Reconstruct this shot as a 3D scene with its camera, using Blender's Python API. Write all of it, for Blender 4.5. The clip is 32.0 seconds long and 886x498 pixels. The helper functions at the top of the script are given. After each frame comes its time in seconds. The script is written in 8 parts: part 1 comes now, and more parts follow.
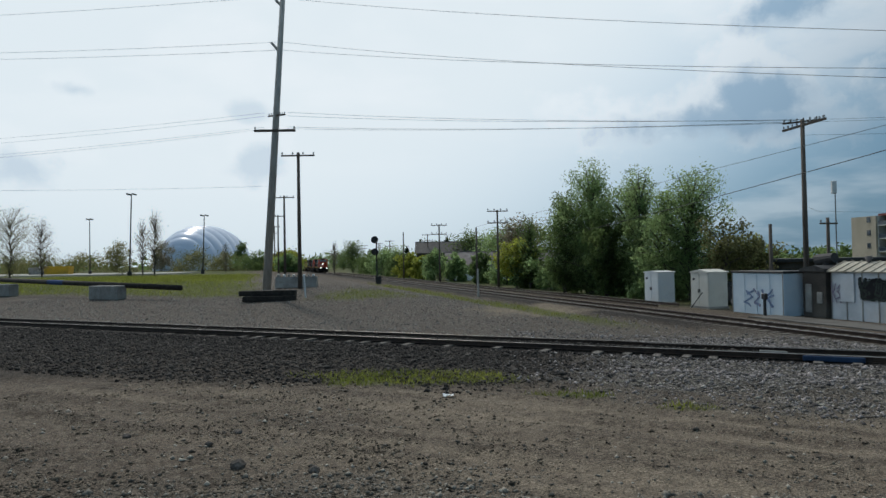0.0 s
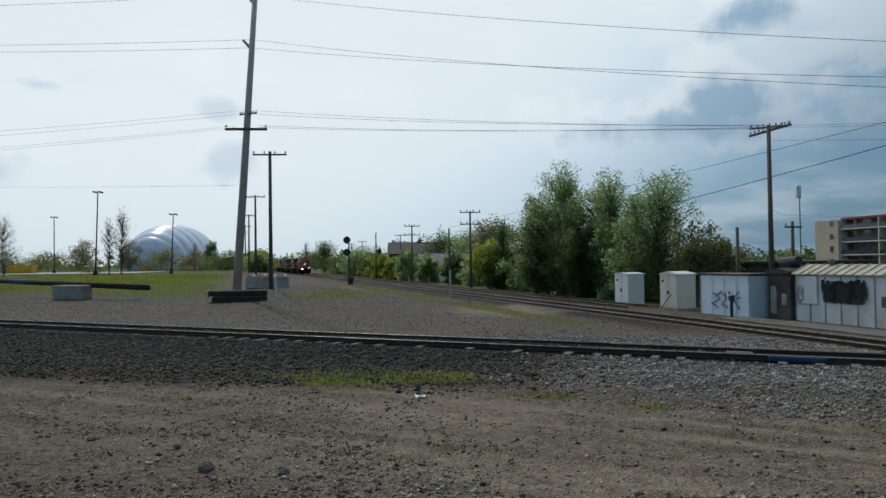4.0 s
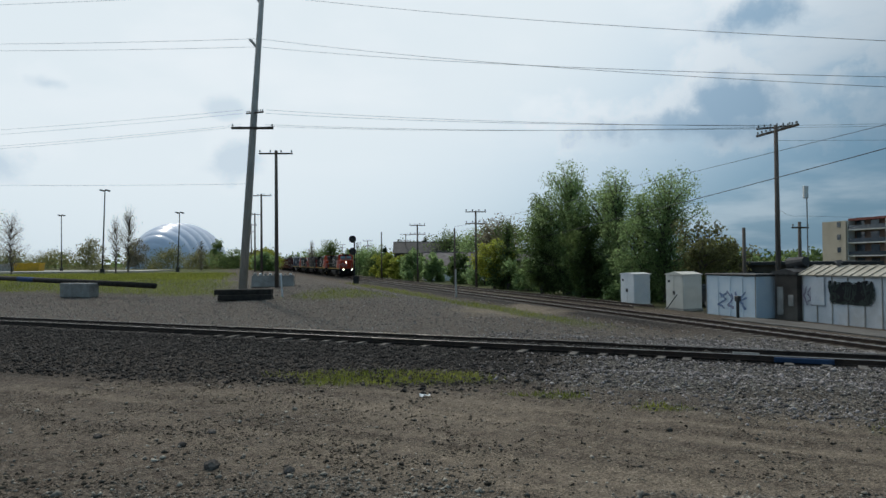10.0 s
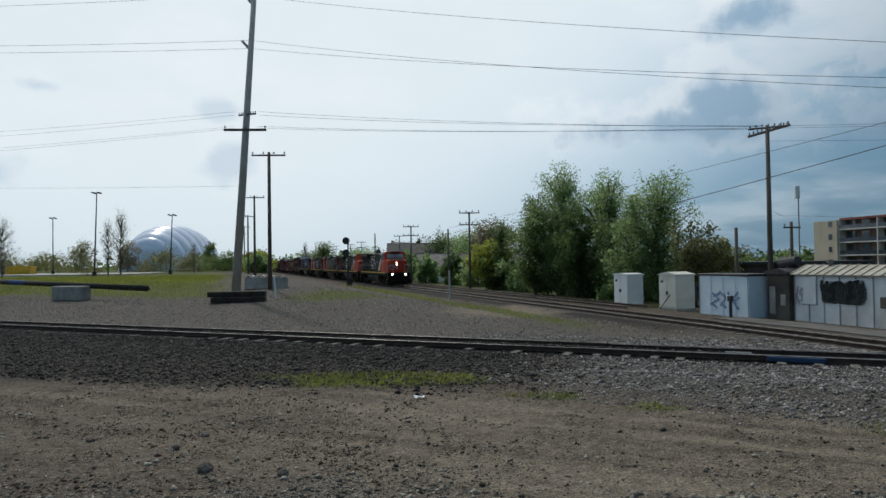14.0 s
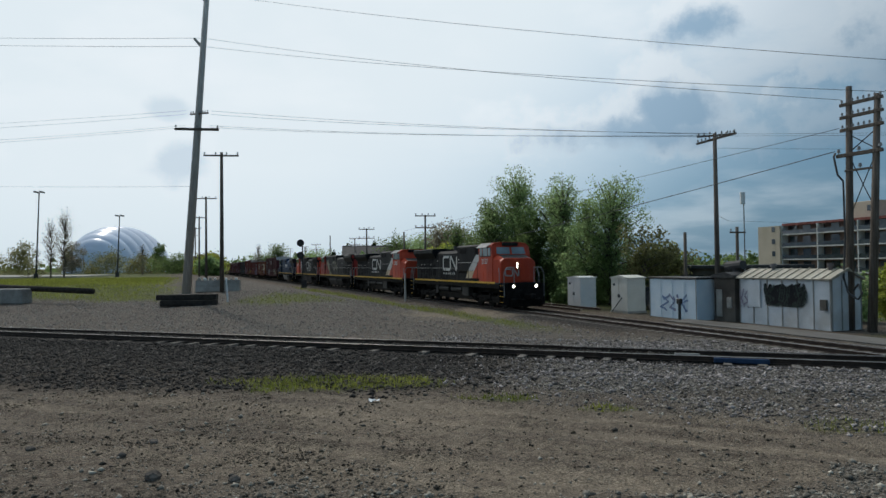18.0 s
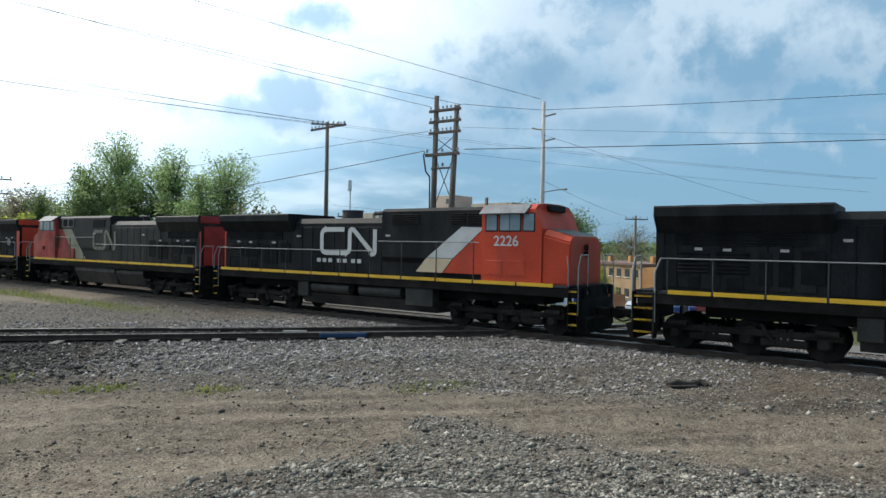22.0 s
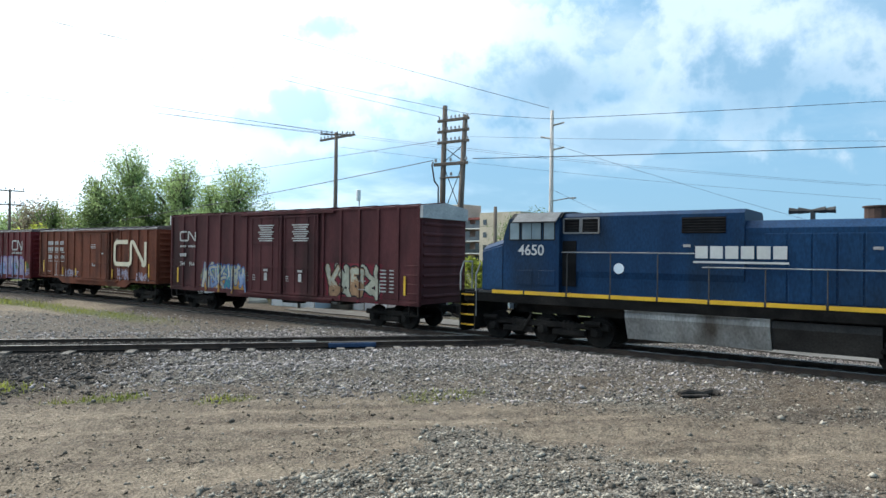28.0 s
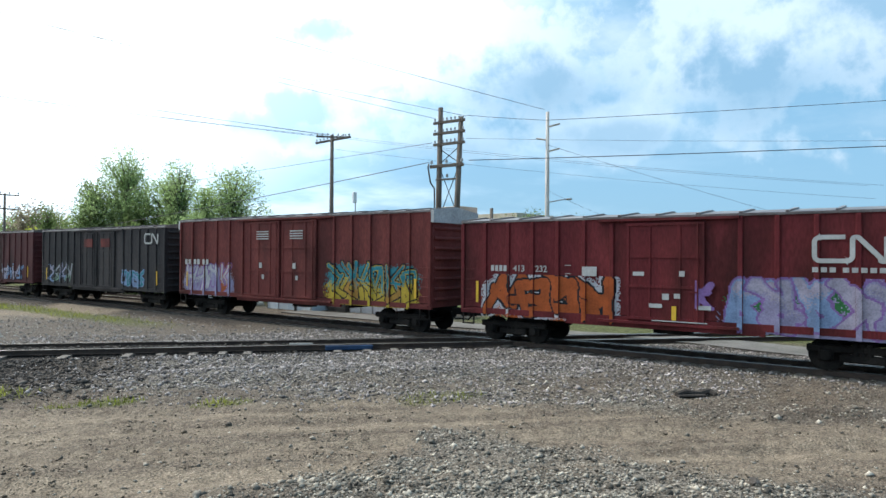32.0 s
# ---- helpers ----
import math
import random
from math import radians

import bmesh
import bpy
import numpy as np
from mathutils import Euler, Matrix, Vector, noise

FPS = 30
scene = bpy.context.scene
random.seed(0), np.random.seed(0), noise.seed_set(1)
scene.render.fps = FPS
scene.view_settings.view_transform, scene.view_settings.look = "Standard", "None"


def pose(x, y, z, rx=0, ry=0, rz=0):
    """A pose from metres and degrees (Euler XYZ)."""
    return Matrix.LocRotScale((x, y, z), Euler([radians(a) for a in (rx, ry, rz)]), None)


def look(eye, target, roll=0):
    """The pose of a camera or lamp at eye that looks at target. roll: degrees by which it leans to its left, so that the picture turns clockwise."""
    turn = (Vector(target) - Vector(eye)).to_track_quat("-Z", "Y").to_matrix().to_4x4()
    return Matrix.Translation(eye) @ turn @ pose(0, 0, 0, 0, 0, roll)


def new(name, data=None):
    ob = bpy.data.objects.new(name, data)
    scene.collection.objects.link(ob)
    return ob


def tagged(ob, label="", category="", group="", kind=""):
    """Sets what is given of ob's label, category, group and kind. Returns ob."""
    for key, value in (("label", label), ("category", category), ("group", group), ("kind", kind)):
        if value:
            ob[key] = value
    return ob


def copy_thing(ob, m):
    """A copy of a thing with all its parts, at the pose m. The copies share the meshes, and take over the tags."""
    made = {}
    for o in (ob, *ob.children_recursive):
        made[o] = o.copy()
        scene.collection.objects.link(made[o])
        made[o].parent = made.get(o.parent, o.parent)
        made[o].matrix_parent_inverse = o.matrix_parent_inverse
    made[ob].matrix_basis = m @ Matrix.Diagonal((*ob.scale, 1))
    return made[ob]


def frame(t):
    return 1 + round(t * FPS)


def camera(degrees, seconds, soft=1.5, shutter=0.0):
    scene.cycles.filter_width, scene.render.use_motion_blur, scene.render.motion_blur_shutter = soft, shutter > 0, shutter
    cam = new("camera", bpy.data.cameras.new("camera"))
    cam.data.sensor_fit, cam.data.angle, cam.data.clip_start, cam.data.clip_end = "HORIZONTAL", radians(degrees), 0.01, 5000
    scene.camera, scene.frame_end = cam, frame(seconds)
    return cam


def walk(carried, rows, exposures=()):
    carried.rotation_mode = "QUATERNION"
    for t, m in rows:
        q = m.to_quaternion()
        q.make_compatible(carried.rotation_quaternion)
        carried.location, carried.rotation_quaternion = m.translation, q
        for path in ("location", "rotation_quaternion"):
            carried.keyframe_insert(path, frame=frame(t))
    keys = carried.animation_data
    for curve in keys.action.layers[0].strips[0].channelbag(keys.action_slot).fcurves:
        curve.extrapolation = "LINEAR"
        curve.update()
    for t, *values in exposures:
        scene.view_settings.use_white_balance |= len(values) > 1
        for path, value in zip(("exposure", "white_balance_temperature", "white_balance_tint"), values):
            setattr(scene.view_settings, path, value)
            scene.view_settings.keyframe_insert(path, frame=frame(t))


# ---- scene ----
LENS = 67.0
EYE = (0.0, 0.0, 3.30)
PATH = [
    (0, 0.05, 1.04, 1.07), (0.5, 0.12, 0.91, 1.23), (1, 0.52, 0.94, 1.29), (1.5, 0.12, 1.13, 1.08),
    (2, -1.85, 0.38, 1.55), (2.5, -2.07, 0.3, 1.13), (3, -2.35, 0.85, 0.64), (3.5, -2.29, 1.08, 0.82),
    (5.5, -2.29, 0.99, 0.49), (6, -2.25, 0.84, 0.5), (6.5, -2.16, 0.56, 0.58), (7, -2.02, 0.47, 0.69),
    (7.5, -2.02, 0.75, 0.48), (8, -1.87, 0.98, 0.55), (8.5, -1.78, 1.03, 0.69), (9, -1.67, 1, 0.66),
    (9.5, -1.69, 1.06, 0.64), (10, -1.83, 1.03, 0.55), (10.5, -1.74, 0.95, 0.53), (11, -1.79, 0.99, 0.65),
    (11.5, -1.86, 1.1, 0.86), (12, -1.92, 1.13, 0.81), (12.5, -2, 1.08, 0.72), (13, -2.12, 1.06, 0.79),
    (13.5, -2.26, 1.08, 0.93), (14, -2.37, 1.13, 0.81), (14.5, -2.51, 1.2, 1.02), (16.5, -3.24, 1.35, 0.51),
    (17, -3.59, 1.55, 0.88), (17.5, -4.39, 1.6, 0.78), (18, -6.15, 1.33, 0.64), (18.5, -9.15, 1.31, 0.54),
    (19, -13.3, 1.13, 0.07), (19.5, -19.0, 1.01, 0.18), (20, -25.2, 0.8, -0.22), (20.5, -30.41, 0.05, -0.57),
    (21, -36.68, 1.39, -1.27), (21.5, -38.05, -0.3, -0.89), (22, -38.39, -0.32, -0.96), (22.5, -38.8, -0.31, -1.24),
    (23, -38.92, -0.28, -0.84), (23.5, -38.87, -0.24, -0.86), (24, -38.64, -0.08, -0.76), (24.5, -38.17, 0.18, -0.78),
    (25, -37.91, 0.23, -0.7), (25.5, -37.95, 0.27, -0.5), (27.5, -37.95, 0.41, -0.49), (28, -37.63, 0.46, -0.73),
    (28.5, -37.61, 0.47, -0.54), (29, -37.47, 0.5, -0.55), (29.5, -37.65, 0.7, -0.35), (30, -37.82, 0.8, -0.33),
    (30.5, -37.67, 0.77, -0.68), (31, -37.66, 0.69, -0.75), (31.5, -37.81, 0.65, -0.56), (32, -37.93, 0.62, -0.4),
]
# seconds, yaw, pitch and roll of a camera held in one spot
cam = camera(LENS, 32.0, soft=1.5)
walk(cam, [(t, pose(*EYE, 90 + p, r, y)) for t, y, p, r in PATH],
     exposures=[(0, -0.45), (17.5, -0.45), (19.5, -0.25), (21.0, 0.2), (23.0, 0.7), (25, 0.88), (32, 0.92)])

# ---- world and sun: hazy bright sky, sun ahead and to the left ----
SUN_AZ, SUN_EL = radians(-22), radians(46)
world = bpy.data.worlds.new("sky")
scene.world = world
world.use_nodes = True
world.node_tree.nodes.clear()


def link_nodes(tree, a, ai, b, bi):
    tree.links.new(a.outputs[ai], b.inputs[bi])


BANKS = ((27.5, 18.2, 2.8, 1.2, 0.9), (21.8, 10.6, 7.5, 1.4, 0.8), (25.8, 12.0, 4.0, 1.6, 0.85), (46.6, 14.6, 7.0, 2.6, 0.9),
         (63.2, 13.4, 6.4, 3.2, 1.0), (53.0, 9.8, 5.0, 1.2, 0.6), (72.0, 20.0, 6.0, 3.0, 0.9), (-28.7, 13.2, 1.4, 0.5, 0.35), (-16.4, 12.4, 1.6, 0.7, 0.3),
         (-15.6, 8.2, 2.2, 1.2, 0.35), (-32.0, 7.2, 3.6, 1.3, 0.4), (36.0, 9.0, 5.0, 1.0, 0.5), (100, 20, 11, 4, 0.9), (-70, 24, 10, 4, 0.6), (150, 30, 16, 6, 0.9), (-130, 22, 14, 5, 0.9))


def build_sky():
    t = world.node_tree
    out = t.nodes.new("ShaderNodeOutputWorld")
    bg = t.nodes.new("ShaderNodeBackground")
    sky = t.nodes.new("ShaderNodeTexSky")
    sky.sky_type = "NISHITA"
    sky.sun_disc = False
    sky.sun_elevation, sky.sun_rotation = SUN_EL, SUN_AZ
    sky.air_density, sky.dust_density, sky.ozone_density = 1.0, 1.5, 1.5
    bg.inputs["Strength"].default_value = 0.11
    tc = t.nodes.new("ShaderNodeTexCoord")
    sep = t.nodes.new("ShaderNodeSeparateXYZ")
    link_nodes(t, tc, "Generated", sep, 0)

    def math_node(op, a, b=None):
        n = t.nodes.new("ShaderNodeMath")
        n.operation = op
        for i, v in enumerate((a, b)):
            if v is None:
                continue
            if isinstance(v, (int, float)):
                n.inputs[i].default_value = v
            else:
                t.links.new(v, n.inputs[i])
        return n.outputs[0]

    # clouds lie on a flat layer: direction divided by its height
    zz = math_node("ADD", math_node("MAXIMUM", sep.outputs[2], 0.0), 0.16)
    comb = t.nodes.new("ShaderNodeCombineXYZ")
    t.links.new(math_node("DIVIDE", sep.outputs[0], zz), comb.inputs[0])
    t.links.new(math_node("DIVIDE", sep.outputs[1], zz), comb.inputs[1])

    def cloud(scale, detail, offset, rough=0.55):
        m = t.nodes.new("ShaderNodeMapping")
        m.inputs["Location"].default_value = offset
        t.links.new(comb.outputs[0], m.inputs["Vector"])
        n = t.nodes.new("ShaderNodeTexNoise")
        n.inputs["Scale"].default_value = scale
        n.inputs["Detail"].default_value = detail
        n.inputs["Roughness"].default_value = rough
        t.links.new(m.outputs[0], n.inputs["Vector"])
        return n.outputs["Fac"]

    def ramp(v, a, b):
        n = t.nodes.new("ShaderNodeMapRange")
        n.interpolation_type = "SMOOTHSTEP"
        n.inputs["From Min"].default_value, n.inputs["From Max"].default_value = a, b
        t.links.new(v, n.inputs["Value"])
        return n.outputs[0]

    def mix(f, a, b):
        n = t.nodes.new("ShaderNodeMix")
        n.data_type = "RGBA"
        if isinstance(f, (int, float)):
            n.inputs[0].default_value = f
        else:
            t.links.new(f, n.inputs[0])
        for i, v in ((6, a), (7, b)):
            if isinstance(v, tuple):
                n.inputs[i].default_value = (*v, 1)
            else:
                t.links.new(v, n.inputs[i])
        return n.outputs[2]

    # thin bright haze all over, thickest round the sun, open blue away from it
    dot = t.nodes.new("ShaderNodeVectorMath")
    dot.operation = "DOT_PRODUCT"
    t.links.new(tc.outputs["Generated"], dot.inputs[0])
    dot.inputs[1].default_value = (math.sin(SUN_AZ) * math.cos(SUN_EL), math.cos(SUN_AZ) * math.cos(SUN_EL), math.sin(SUN_EL))
    near_sun = ramp(dot.outputs["Value"], 0.5, 0.8)
    side_sun = ramp(dot.outputs["Value"], 0.4, 0.76)
    veil = math_node("MULTIPLY", ramp(cloud(1.1, 5, (3.1, 0.7, 0)), 0.42, 0.7), math_node("MULTIPLY", ramp(dot.outputs["Value"], 0.1, 0.6), 0.35))
    veil = math_node("MAXIMUM", veil, math_node("MULTIPLY", near_sun, 0.97))
    hazy = mix(0.85, sky.outputs[0], mix(side_sun, (1.3, 2.75, 4.1), (4.1, 6.7, 8.9)))
    c1 = mix(math_node("MULTIPLY", veil, 0.9), hazy, (9.9, 10.8, 11.3))
    # heaped clouds, each a ragged flat-bottomed bank: bearing, height, half width, half depth (degrees), strength
    bearing = math_node("MULTIPLY", math_node("ARCTAN2", sep.outputs[0], sep.outputs[1]), 57.296)
    height = math_node("MULTIPLY", math_node("ARCSINE", sep.outputs[2]), 57.296)
    ragged = t.nodes.new("ShaderNodeTexNoise")
    ragged.inputs["Scale"].default_value, ragged.inputs["Detail"].default_value, ragged.inputs["Roughness"].default_value = 9.0, 8.0, 0.6
    link_nodes(t, tc, "Generated", ragged, "Vector")
    puff = math_node("MULTIPLY", math_node("SUBTRACT", ragged.outputs["Fac"], 0.5), 4.4)
    belly = rim = None
    for az, el, rx, ry, amount in BANKS:
        u = math_node("DIVIDE", math_node("SUBTRACT", bearing, az), rx)
        v = math_node("DIVIDE", math_node("SUBTRACT", height, el), ry)

        def reach(du, dv, up):
            uu = math_node("DIVIDE", u, du)
            vv = math_node("DIVIDE", math_node("SUBTRACT", v, up), dv)
            d = math_node("SQRT", math_node("ADD", math_node("MULTIPLY", uu, uu), math_node("MULTIPLY", vv, vv)))
            return math_node("ADD", d, puff)
        b1 = math_node("MULTIPLY", math_node("SUBTRACT", 1.0, ramp(reach(1.05, 1.1, 0), 0.2, 1.3)), amount)
        r1 = math_node("MULTIPLY", math_node("SUBTRACT", 1.0, ramp(reach(1.55, 2.0, 0.85), 0.5, 1.3)), amount)
        belly = b1 if belly is None else math_node("MAXIMUM", belly, b1)
        rim = r1 if rim is None else math_node("MAXIMUM", rim, r1)
    # looser cloud over the rest of the sky
    loose = math_node("MULTIPLY", ramp(cloud(0.9, 7, (0.35, 1.9, 0), 0.58), 0.45, 0.63), math_node("MULTIPLY", ramp(height, 5.0, 17.0), 0.8))
    rim = math_node("MAXIMUM", rim, loose)
    # unseen cloud opposite the sun is dimmed, to lessen ambient light on the train
    lit = mix(side_sun, mix(ramp(dot.outputs["Value"], -0.2, 0.25), (2.2, 2.8, 3.4), (4.2, 5.2, 6.1)), (10.2, 11.0, 11.6))
    c2 = mix(math_node("MULTIPLY", rim, 0.85), c1, lit)
    c3 = mix(math_node("MULTIPLY", belly, 0.9), c2, mix(side_sun, (1.3, 2.6, 3.9), (2.7, 4.7, 6.8)))
    t.links.new(c3, bg.inputs["Color"])
    t.links.new(bg.outputs[0], out.inputs["Surface"])


build_sky()
sun_data = bpy.data.lights.new("sun", "SUN")
sun_data.energy, sun_data.angle, sun_data.color = 2.1, radians(2.5), (1.0, 0.95, 0.87)
sun = new("sun", sun_data)
sun.matrix_world = look((math.sin(SUN_AZ) * 50, math.cos(SUN_AZ) * 50, 60),
                        (math.sin(SUN_AZ) * 50 - math.sin(SUN_AZ) * math.cos(SUN_EL), math.cos(SUN_AZ) * 50 - math.cos(SUN_AZ) * math.cos(SUN_EL), 60 - math.sin(SUN_EL)))


# ---- materials ----
def surf(name, c1, c2, scale=2.0, rough=0.8, bump=0.2, fine=40.0, metal=0.0, stain=None, stain_scale=0.6, stain_amount=0.5,
         island=0.0, stretch=(1, 1, 1), spec=0.4, grain=0.25):
    m = bpy.data.materials.new(name)
    m.use_nodes = True
    t = m.node_tree
    b = t.nodes["Principled BSDF"]
    b.inputs["Roughness"].default_value, b.inputs["Metallic"].default_value = rough, metal
    b.inputs["Specular IOR Level"].default_value = spec
    tc = t.nodes.new("ShaderNodeTexCoord")
    mp = t.nodes.new("ShaderNodeMapping")
    mp.inputs["Scale"].default_value = stretch
    link_nodes(t, tc, "Object", mp, "Vector")

    def tex(s, d):
        n = t.nodes.new("ShaderNodeTexNoise")
        n.inputs["Scale"].default_value, n.inputs["Detail"].default_value = s, d
        link_nodes(t, mp, 0, n, "Vector")
        return n

    def mixer(fac, a, bcol, kind="MIX"):
        n = t.nodes.new("ShaderNodeMix")
        n.data_type, n.blend_type = "RGBA", kind
        if isinstance(fac, float):
            n.inputs[0].default_value = fac
        else:
            t.links.new(fac, n.inputs[0])
        for i, v in ((6, a), (7, bcol)):
            if isinstance(v, tuple):
                n.inputs[i].default_value = (*v, 1)
            else:
                t.links.new(v, n.inputs[i])
        return n.outputs[2]

    def stretch_range(v, lo, hi):
        n = t.nodes.new("ShaderNodeMapRange")
        n.inputs["From Min"].default_value, n.inputs["From Max"].default_value = lo, hi
        t.links.new(v, n.inputs["Value"])
        return n.outputs[0]

    big, small = tex(scale, 5), tex(fine, 3)
    col = mixer(stretch_range(big.outputs["Fac"], 0.35, 0.65), tuple(c1), tuple(c2))
    if stain:
        st = tex(stain_scale, 6)
        fac = t.nodes.new("ShaderNodeMath")
        fac.operation = "MULTIPLY"
        t.links.new(stretch_range(st.outputs["Fac"], 0.5, 0.68), fac.inputs[0])
        fac.inputs[1].default_value = stain_amount
        col = mixer(fac.outputs[0], col, tuple(stain))
    g = t.nodes.new("ShaderNodeMapRange")
    g.inputs["From Min"].default_value, g.inputs["From Max"].default_value = 0.3, 0.7
    g.inputs["To Min"].default_value, g.inputs["To Max"].default_value = 1 - grain, 1 + grain
    t.links.new(small.outputs["Fac"], g.inputs["Value"])
    sc = t.nodes.new("ShaderNodeVectorMath")
    sc.operation = "SCALE"
    t.links.new(col, sc.inputs[0])
    t.links.new(g.outputs[0], sc.inputs["Scale"])
    last = sc.outputs[0]
    if island:
        gi = t.nodes.new("ShaderNodeNewGeometry")
        r = t.nodes.new("ShaderNodeMapRange")
        r.inputs["To Min"].default_value, r.inputs["To Max"].default_value = 1 - island, 1 + island
        link_nodes(t, gi, "Random Per Island", r, "Value")
        s2 = t.nodes.new("ShaderNodeVectorMath")
        s2.operation = "SCALE"
        t.links.new(last, s2.inputs[0])
        t.links.new(r.outputs[0], s2.inputs["Scale"])
        last = s2.outputs[0]
    t.links.new(last, b.inputs["Base Color"])
    if bump:
        bn = t.nodes.new("ShaderNodeBump")
        bn.inputs["Strength"].default_value, bn.inputs["Distance"].default_value = bump, 0.02
        link_nodes(t, small, "Fac", bn, "Height")
        link_nodes(t, bn, "Normal", b, "Normal")
    return m


def glow(name, colour, strength):
    m = bpy.data.materials.new(name)
    m.use_nodes = True
    b = m.node_tree.nodes["Principled BSDF"]
    b.inputs["Base Color"].default_value = (*colour, 1)
    b.inputs["Emission Color"].default_value = (*colour, 1)
    b.inputs["Emission Strength"].default_value = strength
    return m


M_STEEL = surf("worn_rail_head", (0.11, 0.1, 0.095), (0.24, 0.23, 0.22), 3, 0.4, 0.05, 60, 0.9)
M_RAIL = surf("rusty_rail", (0.035, 0.023, 0.018), (0.06, 0.038, 0.027), 3, 0.8, 0.3, 50)
M_TIE = surf("weathered_tie", (0.085, 0.072, 0.06), (0.19, 0.17, 0.148), 3, 0.9, 0.5, 25, stretch=(1, 6, 1), island=0.25)
M_STONE = surf("ballast_stone", (0.12, 0.105, 0.098), (0.34, 0.302, 0.285), 3, 0.9, 0.2, 30, island=0.75)
M_STONE_DARK = surf("dark_ballast_stone", (0.018, 0.0145, 0.012), (0.082, 0.07, 0.06), 3, 0.9, 0.2, 30, island=0.85)
M_YARD = surf("grey_yard_stone", (0.13, 0.12, 0.115), (0.31, 0.29, 0.275), 6, 0.9, 0.2, 30, island=0.6)
M_GRIT = surf("dusty_gravel_stone", (0.1, 0.088, 0.071), (0.33, 0.296, 0.242), 3, 0.9, 0.2, 30, island=0.75)
M_CLOD = surf("brown_earth_clod", (0.05, 0.039, 0.027), (0.17, 0.137, 0.097), 3, 0.95, 0.3, 30, island=0.75)
M_POLE = surf("weathered_pole_wood", (0.09, 0.07, 0.055), (0.17, 0.14, 0.115), 3, 0.9, 0.4, 30, stretch=(4, 4, 0.3))
M_POLE_GREY = surf("grey_pole_wood", (0.4, 0.365, 0.33), (0.58, 0.54, 0.49), 3, 0.9, 0.4, 30, stretch=(4, 4, 0.3))
M_TIMBER = surf("creosoted_timber", (0.02, 0.016, 0.013), (0.05, 0.04, 0.032), 3, 0.85, 0.3, 25)
M_CONCRETE = surf("weathered_concrete", (0.25, 0.235, 0.215), (0.37, 0.355, 0.325), 1.5, 0.9, 0.3, 30, stain=(0.2, 0.18, 0.16))
M_WHITE = surf("white_painted_steel", (0.72, 0.73, 0.73), (0.84, 0.84, 0.83), 1.2, 0.55, 0.1, 30, stain=(0.5, 0.46, 0.4), stain_amount=0.35, grain=0.08)
M_CREAM = surf("cream_painted_steel", (0.6, 0.57, 0.5), (0.7, 0.67, 0.6), 1.2, 0.6, 0.1, 30, stain=(0.45, 0.4, 0.33), stain_amount=0.35, grain=0.08)
M_PALE_BLUE = surf("pale_blue_painted_steel", (0.6, 0.69, 0.76), (0.7, 0.77, 0.82), 1.2, 0.6, 0.1, 30, stain=(0.5, 0.64, 0.76), stain_amount=0.5, grain=0.08)
M_DARK = surf("dark_steel", (0.02, 0.02, 0.021), (0.05, 0.048, 0.046), 3, 0.6, 0.2, 30)
M_WIRE = surf("wire", (0.03, 0.03, 0.032), (0.05, 0.05, 0.05), 3, 0.6, 0)
M_GLASS = surf("dark_window_glass", (0.03, 0.04, 0.05), (0.05, 0.06, 0.07), 1, 0.08, 0, 10, spec=0.7, grain=0.0)


# ---- mesh helpers ----
def part(name, bm, material, parent=None, label="", smooth=False):
    me = bpy.data.meshes.new(name)
    bm.to_mesh(me)
    bm.free()
    for p in me.polygons:
        p.use_smooth = smooth
    for mm in (material if isinstance(material, (list, tuple)) else [material]):
        me.materials.append(mm)
    ob = new(name, me)
    if parent is not None:
        ob.parent = parent
    if label:
        ob["label"] = label
    return ob


def box(bm, cx, cy, cz, sx, sy, sz, rz=0.0, bevel=0.0, mi=0, rx=0.0, ry=0.0):
    m = Matrix.Translation((cx, cy, cz)) @ Euler((rx, ry, rz)).to_matrix().to_4x4() @ Matrix.Diagonal((sx, sy, sz, 1))
    r = bmesh.ops.create_cube(bm, size=1, matrix=m)
    fs = set()
    for v in r["verts"]:
        fs.update(v.link_faces)
    if bevel:
        es = set()
        for v in r["verts"]:
            es.update(v.link_edges)
        out = bmesh.ops.bevel(bm, geom=list(es), offset=bevel, segments=1, affect="EDGES")
        fs = set(f for f in out["faces"]) | {f for f in fs if f.is_valid}
    for f in fs:
        if f.is_valid:
            f.material_index = mi
    return bm


def cyl(bm, p, q, r1, r2=None, seg=12, mi=0, caps=True):
    p, q = Vector(p), Vector(q)
    d = q - p
    m = Matrix.Translation((p + q) / 2) @ d.to_track_quat("Z", "Y").to_matrix().to_4x4()
    r = bmesh.ops.create_cone(bm, cap_ends=caps, segments=seg, radius1=r1, radius2=r1 if r2 is None else r2, depth=d.length, matrix=m)
    for f in {f for v in r["verts"] for f in v.link_faces}:
        f.material_index = mi
    return bm


def tube(bm, pts, r, seg=6, mi=0):
    """A round bar along a list of points, in straight lengths that meet."""
    for a, b in zip(pts, pts[1:]):
        cyl(bm, a, b, r, seg=seg, mi=mi)
    return bm


